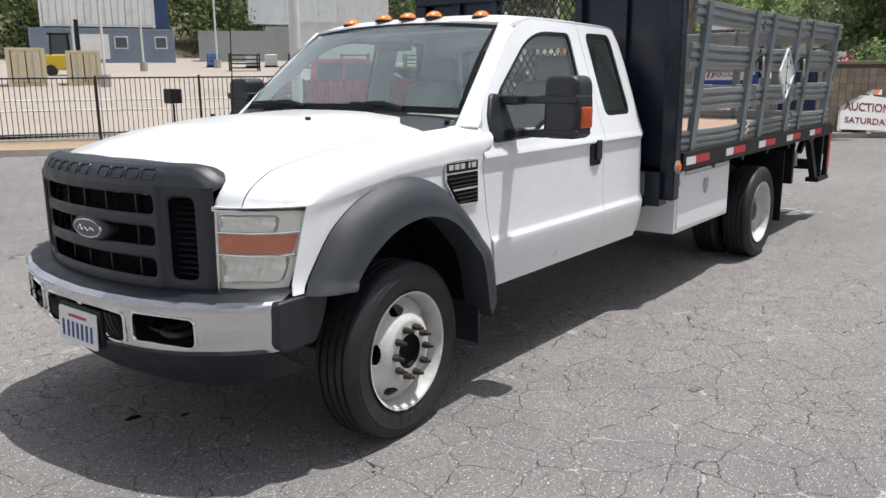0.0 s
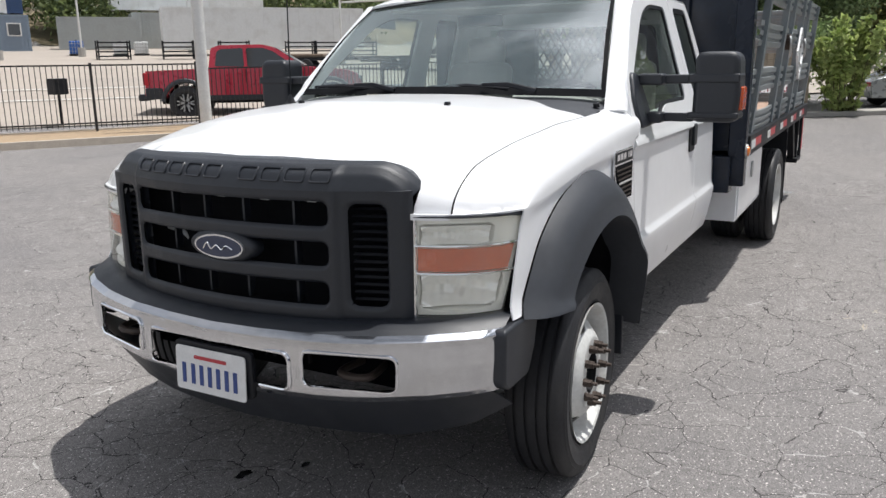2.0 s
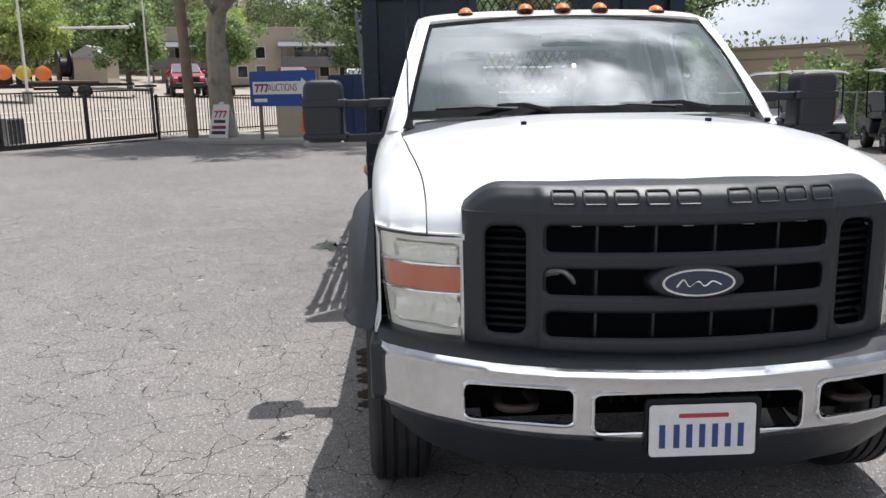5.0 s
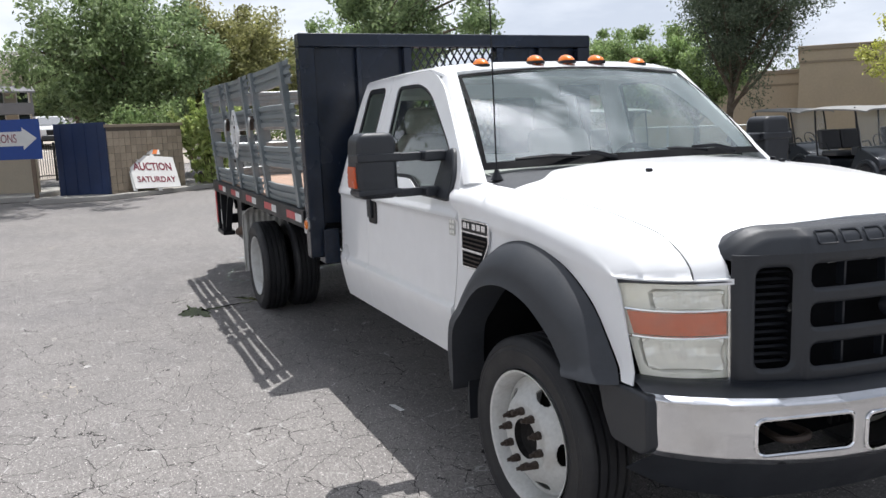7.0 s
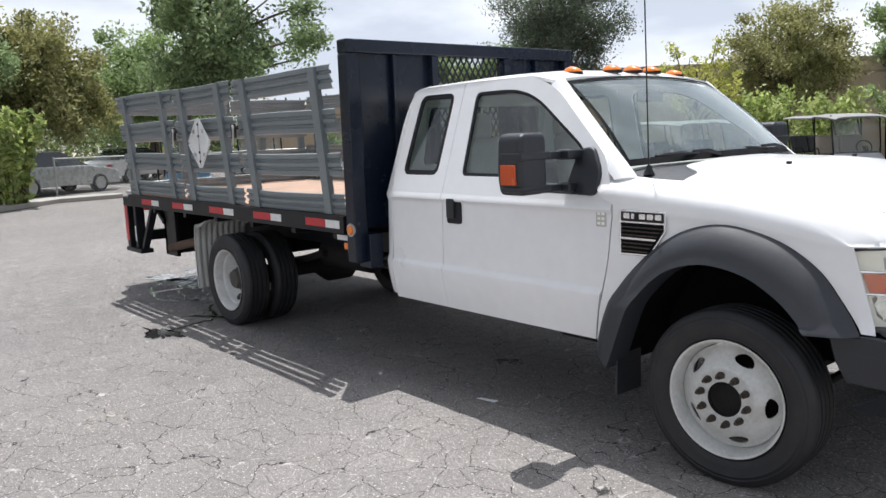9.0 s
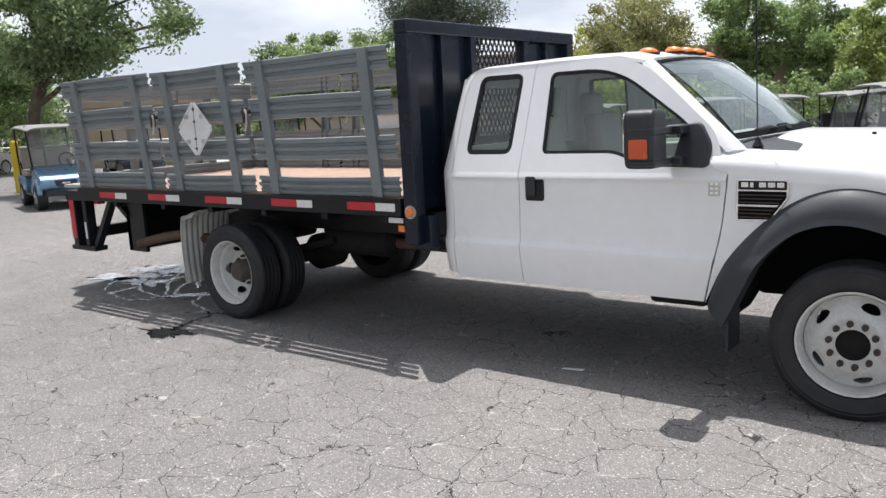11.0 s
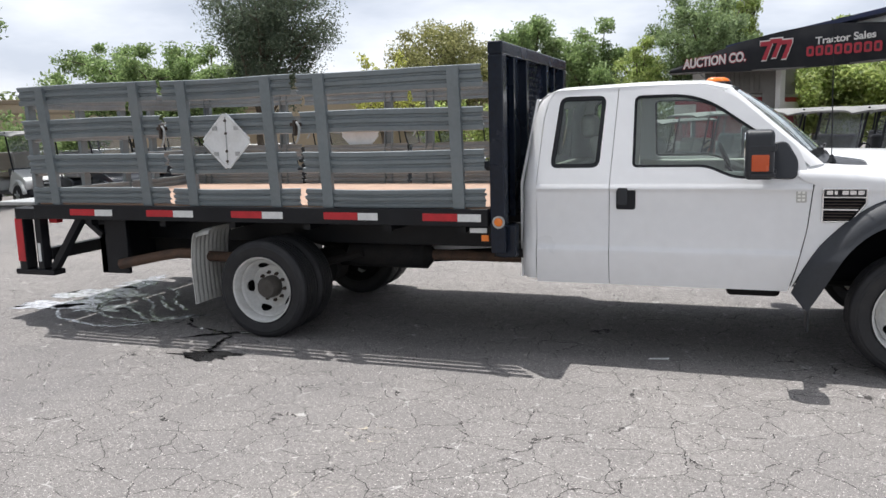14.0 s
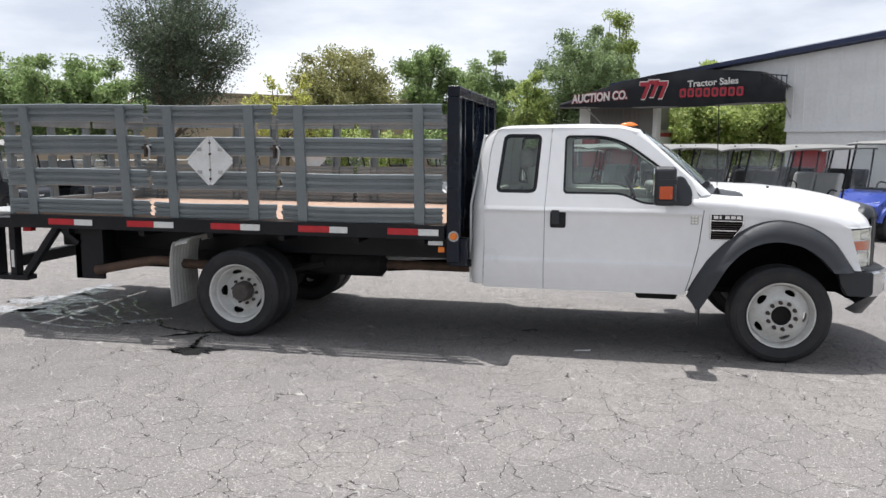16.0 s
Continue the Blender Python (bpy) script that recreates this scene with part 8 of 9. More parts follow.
for x in (-0.20, 0.08):
    part("stripe", prism([(x, 1.045), (x + 0.12, 1.045), (x + 0.18, 1.175), (x + 0.06, 1.175)], lambda p, z: (p, 0.020, z), (0, -0.003, 0)), M_orange, bs, "orange stripe", smooth=0)
words("lettering", "AUCTION", 0.30, Matrix.Translation((0.0, -0.005, 0.66)), M_signmaroon, bs, bold=0.006, width=1.0)
words("lettering", "SATURDAY", 0.22, Matrix.Translation((0.02, -0.005, 0.30)), M_signmaroon, bs, bold=0.004, width=1.0)

# white placard leaning on a cart's nose
pl = thing("placard", "white auction placard leaning on the nose of a golf cart", "sign")
pl.matrix_basis = pose(-7.50, 13.50, 0.55, -12, 0, 40) @ Matrix.Scale(0.84, 4)
part("board", boxed(-0.28, 0.28, 0.0, 0.012, 0.0, 0.40), M_signwhite, pl, bevel=0.003)
words("lettering", "AUCTION", 0.17, Matrix.Translation((-0.25, -0.003, 0.17)), M_signblack, pl, bold=0.012, width=0.50)
part("text_bar", boxed(-0.20, 0.18, -0.003, 0.0, 0.07, 0.11), M_signblack, pl, smooth=0)

# small A-frame under the tree
af = thing("a_frame_sign", "white folding sign with red and dark marks", "sign")
af.matrix_basis = pose(-22.35, -6.75, 0.15, 0, 0, 66)
bm = prism([(-0.36, 0.0), (0.36, 0.0), (0.30, 1.02), (-0.30, 1.02)], lambda x, z: (x, -0.28 * (1.02 - z), z), (0, 0.02, 0))
part("board", bm, M_signwhite, af, smooth=0)
part("board", prism([(-0.36, 0.0), (0.36, 0.0), (0.30, 1.02), (-0.30, 1.02)], lambda x, z: (x, 0.28 * (1.02 - z), z), (0, 0.02, 0)), M_signwhite, af, smooth=0)
part("handle", boxed(-0.08, 0.08, -0.02, 0.04, 1.00, 1.10), M_signwhite, af, bevel=0.01)
for k in range(3):
    o = seven(af, -0.17 + 0.16 * k, 0.72, 0.22, M_signred, 0.0)
    for v in o.data.vertices:
        v.co.y -= 0.28 * (1.02 - v.co.z) + 0.004
for z, w, m in ((0.50, 0.22, M_signblack), (0.32, 0.26, M_signmaroon), (0.16, 0.26, M_signblack)):
    part("mark_bar", prism([(-w, z - 0.05), (w, z - 0.05), (w, z + 0.05), (-w, z + 0.05)], lambda x, q: (x, -0.28 * (1.02 - q) - 0.004, q), (0, -0.003, 0)), m, af, smooth=0)

# yellow road sign beyond the fence
rs = thing("road_sign", "yellow five-sided road sign above a plate on a pole", "sign", (-36.0, 2.3, ground_h(-36.0, 2.3)))
M_signyellow = mat("sign_yellow", (0.72, 0.36, 0.01), 0.5, var=0.06)
part("pole", tubed([(0, 0, 0), (0, 0, 2.5)], 0.03, 8), M_galv, rs)
part("panel", prism([(-0.32, 1.80), (0.32, 1.80), (0.34, 2.22), (0.0, 2.52), (-0.34, 2.22)], lambda y, z: (0.035, y, z), (0.01, 0, 0)), M_signyellow, rs, "yellow panel", smooth=0)
part("plate", boxed(0.035, 0.045, -0.28, 0.28, 1.40, 1.76), M_signyellow, rs, "yellow plate", smooth=0)
part("mark", boxed(0.046, 0.050, -0.07, 0.07, 1.92, 2.26), M_signblack, rs, smooth=0)
for z in (1.50, 1.64):
    part("mark", boxed(0.046, 0.050, -0.2, 0.2, z - 0.04, z + 0.04), M_signblack, rs, smooth=0)

# yellow bollard and chain-link fence
M_yellow = mat("safety_yellow", (0.70, 0.50, 0.02), 0.5, var=0.1, scale=6)
bo = thing("bollard", "yellow steel bollard at the fence line", "bollard", (-22.6, 5.35, 0))
part("post", tubed([(0, 0, 0), (0, 0, 1.40), (0, 0, 1.46)], [0.11, 0.11, 0.07], 18), M_yellow, bo)


def chain_link(name, a, b, h, label):
    a, b = Vector((*a, 0)), Vector((*b, 0))
    run = (b - a).length
    root = thing(name, label, "fence", (a.x, a.y, 0))
    root.rotation_euler = (0, 0, math.atan2(b.y - a.y, b.x - a.x))
    bm = bmesh.new()
    step = 0.11
    for k in range(int(-h / step), int(run / step)):
        for d in (1, -1):
            x0, x1 = k * step, k * step + h
            if d < 0:
                x0, x1 = x1, x0
            t0, t1 = 0.0, 1.0
            lo, hi = min(x0, x1), max(x0, x1)
            if lo < 0 or hi > run:
                continue
            tube(bm, [(x0, 0, 0.05), (x1, 0, h)], 0.004, 3, False)
    part("mesh_wire", bm, M_galv, root, smooth=0)
    n = max(2, int(run / 2.8))
    for k in range(n + 1):
        part("post", tubed([(run * k / n, 0, 0), (run * k / n, 0, h + 0.05)], 0.028, 8), M_galv, root)
    part("rail", tubed([(0, 0, h), (run, 0, h)], 0.02, 6), M_galv, root)
    return root


chain_link("chain_link_fence", (-24.5, 2.6), (-20.8, 9.6), 1.25, "galvanised chain-link fence behind the carts")
chain_link("chain_link_fence", (-20.8, 9.6), (-13.6, 14.6), 1.25, "galvanised chain-link fence behind the carts")

# ---- buildings ----
M_tanwall = mat("tan_stucco", (0.48, 0.39, 0.285), 0.9, var=0.06, scale=1.5, bump=0.1, second=(0.33, 0.26, 0.19), stain=0.35, stain_scale=0.5)
M_trimtan = mat("tan_trim", (0.30, 0.24, 0.175), 0.8, var=0.06)
M_whitesheet = mat("white_sheet_metal", (0.80, 0.81, 0.82), 0.45, var=0.05, scale=1.2, second=(0.55, 0.54, 0.52), stain=0.3, stain_scale=0.7)
M_navytrim = mat("navy_trim", (0.02, 0.03, 0.085), 0.5, var=0.1)
M_greysheet = mat("grey_sheet_metal", (0.17, 0.16, 0.15), 0.5, 0.2, var=0.12, scale=3)
M_redwall = mat("red_wall_paint", (0.34, 0.035, 0.045), 0.6, var=0.07, scale=3)
M_cloth = mat("black_canopy_cloth", (0.009, 0.010, 0.014), 0.75, var=0.2, scale=3, bump=0.15, bump_scale=6)


def hall(name, label, a, b, depth, height, wall_mat, trim_mat, category="building"):
    """A plain long hall: wall from a to b, parapet trim, and a depth behind it."""
    a, b = Vector((*a, 0)), Vector((*b, 0))
    run = (b - a).length
    root = thing(name, label, category, (a.x, a.y, ground_h(a.x, a.y)))
    root.rotation_euler = (0, 0, math.atan2(b.y - a.y, b.x - a.x))
    part("wall", boxed(0, run, 0, depth, 0, height), wall_mat, root, smooth=0)
    part("cornice", boxed(-0.06, run + 0.06, -0.06, depth + 0.06, height, height + 0.16), trim_mat, root, bevel=0.02)
    part("cornice", boxed(-0.02, run + 0.02, -0.03, 0.0, height - 0.42, height - 0.34), trim_mat, root)
    n = max(2, int(run / 3.5))
    for k in range(1, n):
        part("pilaster", boxed(run * k / n - 0.12, run * k / n + 0.12, -0.05, 0.0, 0, height - 0.42), wall_mat, root)
    return root


hall("tan_hall", "long tan stucco hall with a flat parapet", (-17.6, 19.8), (-7.6, 28.8), 9.0, 3.55, M_tanwall, M_trimtan)
hall("tan_hall", "lower tan stucco hall behind trees", (-33.0, 13.0), (-18.6, 21.6), 7.0, 2.9, M_tanwall, M_trimtan)

# white metal hall with a navy roof edge
wh = thing("metal_hall", "white ribbed metal hall with a navy roof edge", "building", (3.5, 16.35, 0))
wh.rotation_euler = (0, 0, math.atan2(12.4 - 16.35, 9.6 - 3.5))
part("wall", prism([(0, 2.25), (8.5, 2.25), (8.5, 5.25), (0, 4.28)], lambda x, z: (x, 0, z), (0, 9, 0)), M_whitesheet, wh, smooth=0)
part("base_wall", boxed(0.03, 8.47, 0.05, 8.9, 0, 2.25), M_whitesheet, wh, smooth=0)
part("sill_trim", boxed(-0.02, 8.5, -0.03, 0.0, 2.20, 2.28), M_whitesheet, wh)
for k in range(28):
    x = 0.15 + k * 0.30
    part("wall_rib", boxed(x, x + 0.035, -0.02, 0.0, 2.29, 4.24 + x * 0.114), M_whitesheet, wh, smooth=0)
part("roof", prism([(-0.3, 4.268), (8.7, 5.30), (8.7, 5.44), (-0.3, 4.395)], lambda x, z: (x, -0.35, z), (0, 9.6, 0)), M_navytrim, wh, "navy roof edge", smooth=0)
part("roof_sheet", prism([(-0.3, 4.40), (8.7, 5.445), (8.7, 5.475), (-0.3, 4.43)], lambda x, z: (x, -0.30, z), (0, 9.5, 0)), M_whitesheet, wh, smooth=0)
# gable header that carries on over the canopy
part("roof_overhang", prism([(-5.6, 3.66), (-0.305, 4.268), (-0.305, 4.395), (-5.6, 3.78)], lambda x, z: (x, -0.35, z), (0, 0.7, 0)), M_navytrim, wh, "navy roof edge", smooth=0)
part("header_wall", prism([(-5.4, 3.10), (-0.01, 3.10), (-0.01, 4.275), (-5.4, 3.67)], lambda x, z: (x, 0.0, z), (0, 0.12, 0)), M_whitesheet, wh, smooth=0)
for k in range(17):
    x = -5.2 + k * 0.30
    part("wall_rib", boxed(x, x + 0.035, -0.02, 0.0, 3.2, 3.68 + (x + 5.4) * 0.112), M_whitesheet, wh, smooth=0)
M_barred = mat("red_door_paint", (0.36, 0.03, 0.04), 0.5, var=0.08)
part("door", boxed(0.25, 1.15, -0.03, 0.05, 0, 1.70), M_barred, wh, "red sliding door")

# office with red and white walls under a grey metal upper storey
of = thing("yard_office", "red and white yard office with a grey metal upper storey", "building", (-2.9, 20.4, 0))
of.rotation_euler = (0, 0, math.radians(-22))
part("wall", boxed(0, 2.9, 0, 3.0, 0, 2.25), M_redwall, of, smooth=0)
part("white_band", boxed(-0.02, 2.92, -0.02, 3.02, 1.78, 2.10), M_signwhite, of, "white painted band", smooth=0)
part("white_base", boxed(-0.02, 2.92, -0.02, 3.02, 0.0, 0.95), M_signwhite, of, "white painted base", smooth=0)
part("roof_edge", boxed(-0.10, 3.0, -0.12, 3.1, 2.24, 2.34), M_galv, of, bevel=0.02)
wnd = part("window", boxed(0.55, 1.10, -0.035, 0.0, 1.0, 1.72), M_signwhite, of, "white-framed window")
part("pane", boxed(0.60, 1.05, -0.042, -0.034, 1.05, 1.67), M_carglass, wnd)
part("column", boxed(0.95, 1.42, -0.55, -0.15, 0, 2.35), M_redwall, of, "red column")
part("upper_storey", boxed(1.30, 3.05, -0.75, 2.0, 2.34, 3.55), M_greysheet, of, smooth=0)
for k in range(12):
    part("sheet_rib", boxed(1.32 + k * 0.145, 1.35 + k * 0.145, -0.775, -0.75, 2.34, 3.55), M_greysheet, of, smooth=0)
part("pillar", boxed(3.06, 3.42, -0.80, -0.40, 0.0, 3.55), M_greysheet, of, "dark metal pillar", smooth=0)
part("pillar_trim", boxed(3.43, 3.56, -0.80, -0.40, 0.0, 3.55), M_signwhite, of, "white pillar edge", smooth=0)
part("side_panel", boxed(0.90, 1.29, -0.72, 1.8, 2.34, 3.40), M_signwhite, of, "white side panel", smooth=0)

# black cloth canopy with lettering
cn = thing("cloth_canopy", "black cloth canopy with white and red lettering", "canopy")
cA, cB = Vector((-2.95, 18.75, 0)), Vector((3.35, 15.75, 0))
cn.matrix_basis = pose(cA.x, cA.y, 0, 0, 0, math.degrees(math.atan2(cB.y - cA.y, cB.x - cA.x)))
L = (cB - cA).length


def canopy_lo(u):
    return 3.02 - 0.10 * math.sin(math.pi * u)


def canopy_hi(u):
    """The cloth rises from a point, is tallest past the middle and ends under the bare frame."""
    h = 0.10 + 0.97 * math.sin(math.pi / 2 * min(1.0, u / 0.62)) - 0.32 * max(0.0, (u - 0.62) / 0.38) ** 1.5
    return canopy_lo(u) + h - 0.34 * max(0.0, (u - 0.90) / 0.10)


def fascia(u, v):
    return (u * L, 0.02 * math.sin(u * 17) - 0.05 * math.sin(math.pi * v), lerp(canopy_lo(u), canopy_hi(u), v))


part("fascia", surface(fascia, 40, 8), M_cloth, cn, "black cloth fascia", solid=0.01)


def canopy_top(u, v):
    return (u * L, v * 2.6, canopy_hi(u) + 0.10 * v - 0.15 * v * v)


part("top_cloth", surface(canopy_top, 30, 8), M_cloth, cn, solid=0.01)
part("edge_tube", tubed([(0, 0.02, 3.0), (L * 0.5, 0.02, 2.93), (L, 0.02, 3.0)], 0.03, 6), M_greysheet, cn)
for x in (0.9, L - 0.05):
    part("strut", tubed([(x, 0.0, 3.0), (x + (0.35 if x < 2 else 0.12), 1.2, 2.2)], 0.022, 6), M_galv, cn)
for zz in (0.0, 0.34):
    part("frame_tube", tubed([(L - 0.72, -0.03, 3.42 + zz + 0.04), (L + 0.02, -0.03, 3.36 + zz)], 0.018, 5), M_black, cn)
for k in range(6):
    part("rung", tubed([(L - 0.66 + k * 0.132, -0.03, 3.44 - k * 0.01), (L - 0.66 + k * 0.132, -0.03, 3.79 - k * 0.01)], 0.014, 5), M_black, cn)
words("lettering", "AUCTION CO.", 0.36, Matrix.Translation((1.42, -0.075, 3.28)) @ Matrix.Rotation(radians(-3), 4, "Y"), M_signred, cn, bold=0.026, width=1.94, slant=0.1)
words("lettering", "AUCTION CO.", 0.36, Matrix.Translation((1.42, -0.083, 3.28)) @ Matrix.Rotation(radians(-3), 4, "Y"), M_signwhite, cn, bold=0.012, width=1.90, slant=0.1)
for k in range(3):
    seven(cn, 2.92 + 0.27 * k, 3.44 + 0.05 * (k == 1), 0.56, M_signwhite, -0.076)
    seven(cn, 2.92 + 0.27 * k, 3.44 + 0.05 * (k == 1), 0.49, M_signred, -0.084)
words("lettering", "Tractor Sales", 0.26, Matrix.Translation((4.98, -0.098, 3.60)) @ Matrix.Rotation(radians(-2), 4, "Y"), M_signwhite, cn, bold=0.006, width=1.46)
for k in range(8):
    x = 4.02 + k * 0.235
    part("name_bar", prism(rounded([(x, 3.20), (x + 0.19, 3.20), (x + 0.19, 3.46), (x, 3.46)], 0.05, 2), lambda a, z: (a, -0.086, z), (0, -0.006, 0)), M_signred, cn, smooth=0)
    part("name_bar", prism(rounded([(x + 0.055, 3.26), (x + 0.135, 3.26), (x + 0.135, 3.40), (x + 0.055, 3.40)], 0.02, 2), lambda a, z: (a, -0.0925, z), (0, -0.003, 0)), M_signblack, cn, smooth=0)

# ---- things in the far lots ----
M_contwhite = mat("white_container_paint", (0.70, 0.71, 0.70), 0.6, var=0.06, second=(0.42, 0.40, 0.36), stain=0.35, stain_scale=1)
M_contgrey = mat("grey_container_paint", (0.36, 0.38, 0.37), 0.6, var=0.08, second=(0.28, 0.27, 0.25), stain=0.35, stain_scale=1)
M_contblue = mat("slate_blue_container_paint", (0.19, 0.24, 0.30), 0.6, var=0.08)
M_contnavy = mat("navy_container_paint", (0.03, 0.065, 0.15), 0.6, var=0.08)
M_contbeige = mat("beige_container_paint", (0.56, 0.49, 0.34), 0.6, var=0.06, second=(0.45, 0.38, 0.26), stain=0.3)


def container(name, label, at, heading, size, material, doors=0, windows=(), z=None, category="container", ribs=0.28):
    """A ribbed steel container: x along, front face at y = 0."""
    lx, ly, lz = size
    root = thing(name, label, category)
    root.matrix_basis = pose(at[0], at[1], ground_h(*at) if z is None else z, 0, 0, heading)
    part("shell", boxed(0, lx, 0, ly, 0.08, lz), material, root, smooth=0)
    for x in (0, lx - 0.14):
        part("corner_post", boxed(x - 0.02, x + 0.16, -0.05, 0.12, 0, lz + 0.03), material, root, smooth=0)
    for zz in (0.05, lz - 0.10):
        part("edge_rail", boxed(0.14, lx - 0.14, -0.045, 0.05, zz, zz + 0.14), material, root, smooth=0)
    n = int((lx - 0.3) / ribs)
    for k in range(n):
        x = 0.16 + (lx - 0.32) * (k + 0.3) / n
        part("side_rib", boxed(x, x + ribs * 0.45, -0.03, 0.0, 0.2, lz - 0.12), material, root, smooth=0)
    for k in range(doors):
        x = 0.2 + (lx - 0.4) * k / doors
        w = (lx - 0.4) / doors
        d = part("door", boxed(x + 0.03, x + w - 0.03, -0.06, -0.03, 0.22, lz - 0.14), material, root, smooth=0)
        part("door_gap", boxed(x - 0.012, x + 0.012, -0.036, -0.031, 0.22, lz - 0.14), M_dark, root, smooth=0)
        part("lock_rod", tubed([(x + w * 0.5, -0.075, 0.25), (x + w * 0.5, -0.075, lz - 0.18)], 0.02, 5), M_galv, d)
    for wx, wz, ww, wh_ in windows:
        w = part("window", boxed(wx, wx + ww, -0.08, -0.02, wz, wz + wh_), M_signwhite, root, "white-framed window", smooth=0)
        part("pane", boxed(wx + 0.08, wx + ww - 0.08, -0.09, -0.075, wz + 0.08, wz + wh_ - 0.08), M_carglass, w, smooth=0)
    return root


HD = math.degrees(math.atan2(-59.9 + 54.8, -27.6 + 36.6)) + 180
oc = container("office_container", "slate blue site office container with white windows", (-27.4, -60.0), HD, (10.5, 2.6, 2.65), M_contblue, windows=((6.0, 1.15, 1.0, 0.95), (9.0, 1.15, 0.95, 0.95)))
part("panel", boxed(3.3, 5.6, -0.07, -0.02, 0.35, 2.25), M_contwhite, oc, "white door panel", smooth=0)
container("shipping_container", "white side-door shipping container stacked on an office", (-28.27, -59.8), HD, (8.3, 2.4, 2.5), M_contwhite, doors=8, z=5.66)
container("shipping_container", "navy shipping container stacked beside a white one", (-35.55, -55.75), HD, (1.05, 2.4, 2.4), M_contnavy, z=5.66)
container("beige_cabinet", "beige double-door storage container on blocks", (-15.2, -36.8), 154, (1.66, 1.7, 1.80), M_contbeige, doors=2, ribs=0.5)
container("beige_cabinet", "beige double-door storage container on blocks", (-17.55, -35.7), 154, (1.52, 1.7, 1.66), M_contbeige, doors=2, ribs=0.5)
container("shipping_container", "grey shipping container at the lot's far edge", (-39.3, -55.4), 143, (6.2, 2.5, 2.5), M_contgrey)
container("shipping_container", "tall pale grey shipping container", (-45.0, -53.5), 146, (6.2, 2.5, 2.9), M_contgrey)
container("box_trailer", "long pale box trailer on wheels", (-45.6, -56.5), 146, (13.0, 2.6, 2.7), M_contwhite, z=6.4, category="trailer", ribs=0.6)
container("box_trailer", "long white box trailer parked in the lot", (-37.8, -42.2), 141.5, (14.4, 2.6, 2.9), M_contwhite, category="trailer", ribs=1.2, z=2.75)
container("shipping_container", "slate blue container behind a trailer", (-77.15, -50.46), 122, (2.2, 2.5, 2.3), M_contblue, z=4.6)

fl = thing("forklift", "yellow forklift with a dark mast and cab", "forklift")
fl.matrix_basis = pose(-21.6, -43.9, ground_h(-21.6, -43.9), 0, 0, 150) @ Matrix.Scale(1.1, 4)
part("body", boxed(-0.9, 0.5, -0.5, 0.5, 0.3, 1.1), M_cartyellow, fl, bevel=0.08)
for x in (-0.55, 0.35):
    for y in (-0.45, 0.45):
        part("cab_post", tubed([(x, y, 1.1), (x * 0.9, y, 2.15)], 0.05, 5), M_black, fl)
part("roof", boxed(-0.65, 0.45, -0.52, 0.52, 2.12, 2.20), M_black, fl)
part("cab_glass", boxed(-0.52, 0.34, -0.44, 0.44, 1.12, 2.10), M_carglass, fl, "dark cab glazing")
for y in (-0.3, 0.3):
    part("mast", boxed(0.7, 0.90, y - 0.12, y + 0.12, 0.1, 2.9), M_black, fl)
for x, r in ((-0.6, 0.28), (0.5, 0.34)):
    for s in (1, -1):
        part("wheel", lathe([(0, 0.1), (r, 0.1), (r, -0.1), (0, -0.1)], s * 0.5, 18, x, r), M_rubber, fl)

M_lamppole = mat("pale_pole_paint", (0.62, 0.62, 0.60), 0.6, var=0.08)


def yard_pole(x, y, h, label, r=0.07):
    p = thing("light_pole", label, "pole", (x, y, ground_h(x, y)), group="lot poles")
    part("base", tubed([(0, 0, 0), (0, 0, 0.6)], 0.25, 10), M_concrete, p)
    part("shaft", tubed([(0, 0, 0.5), (0, 0, h)], [r, r * 0.7], 8), M_lamppole, p)
    return p


for x, y, h in ((-18.3, -33.6, 9), (-33.6, -45.4, 11), (-38.3, -27.6, 9), (-50.9, -25.9, 9), (-49.3, -17.5, 5.8), (-36.0, -19.0, 9), (-27.5, -45.0, 10), (-24.5, -48.0, 10), (-42.0, -44.0, 10), (-12.5, -36.0, 9), (-10.5, -38.0, 9)):
    yard_pole(x, y, h, "slim pale pole standing in the lot")


def lamp_post(x, y, label="grey lamp post with two bell shades"):
    p = thing("lamp_post", label, "street lamp", (x, y, ground_h(x, y)), group="lamp posts")
    part("shaft", tubed([(0, 0, 0), (0, 0, 4.0)], [0.09, 0.06], 8), M_lamppole, p)
    for s in (1, -1):
        part("arm", tubed(spline([(0, 0, 3.9), (s * 0.3, s * 0.2, 4.15), (s * 0.55, s * 0.35, 4.0)], 6), 0.03, 5), M_lamppole, p)
        part("shade", lathe([(0.05, 0.0), (0.12, -0.12), (0.30, -0.26)], 0, 12), M_lamppole, p)
        o = p.children[-1]
        o.rotation_euler = (math.pi / 2, 0, 0)
        o.location = (s * 0.55, s * 0.35, 4.0)
    return p


lamp_post(-43.8, -27.4)
lamp_post(-44.3, -16.6)

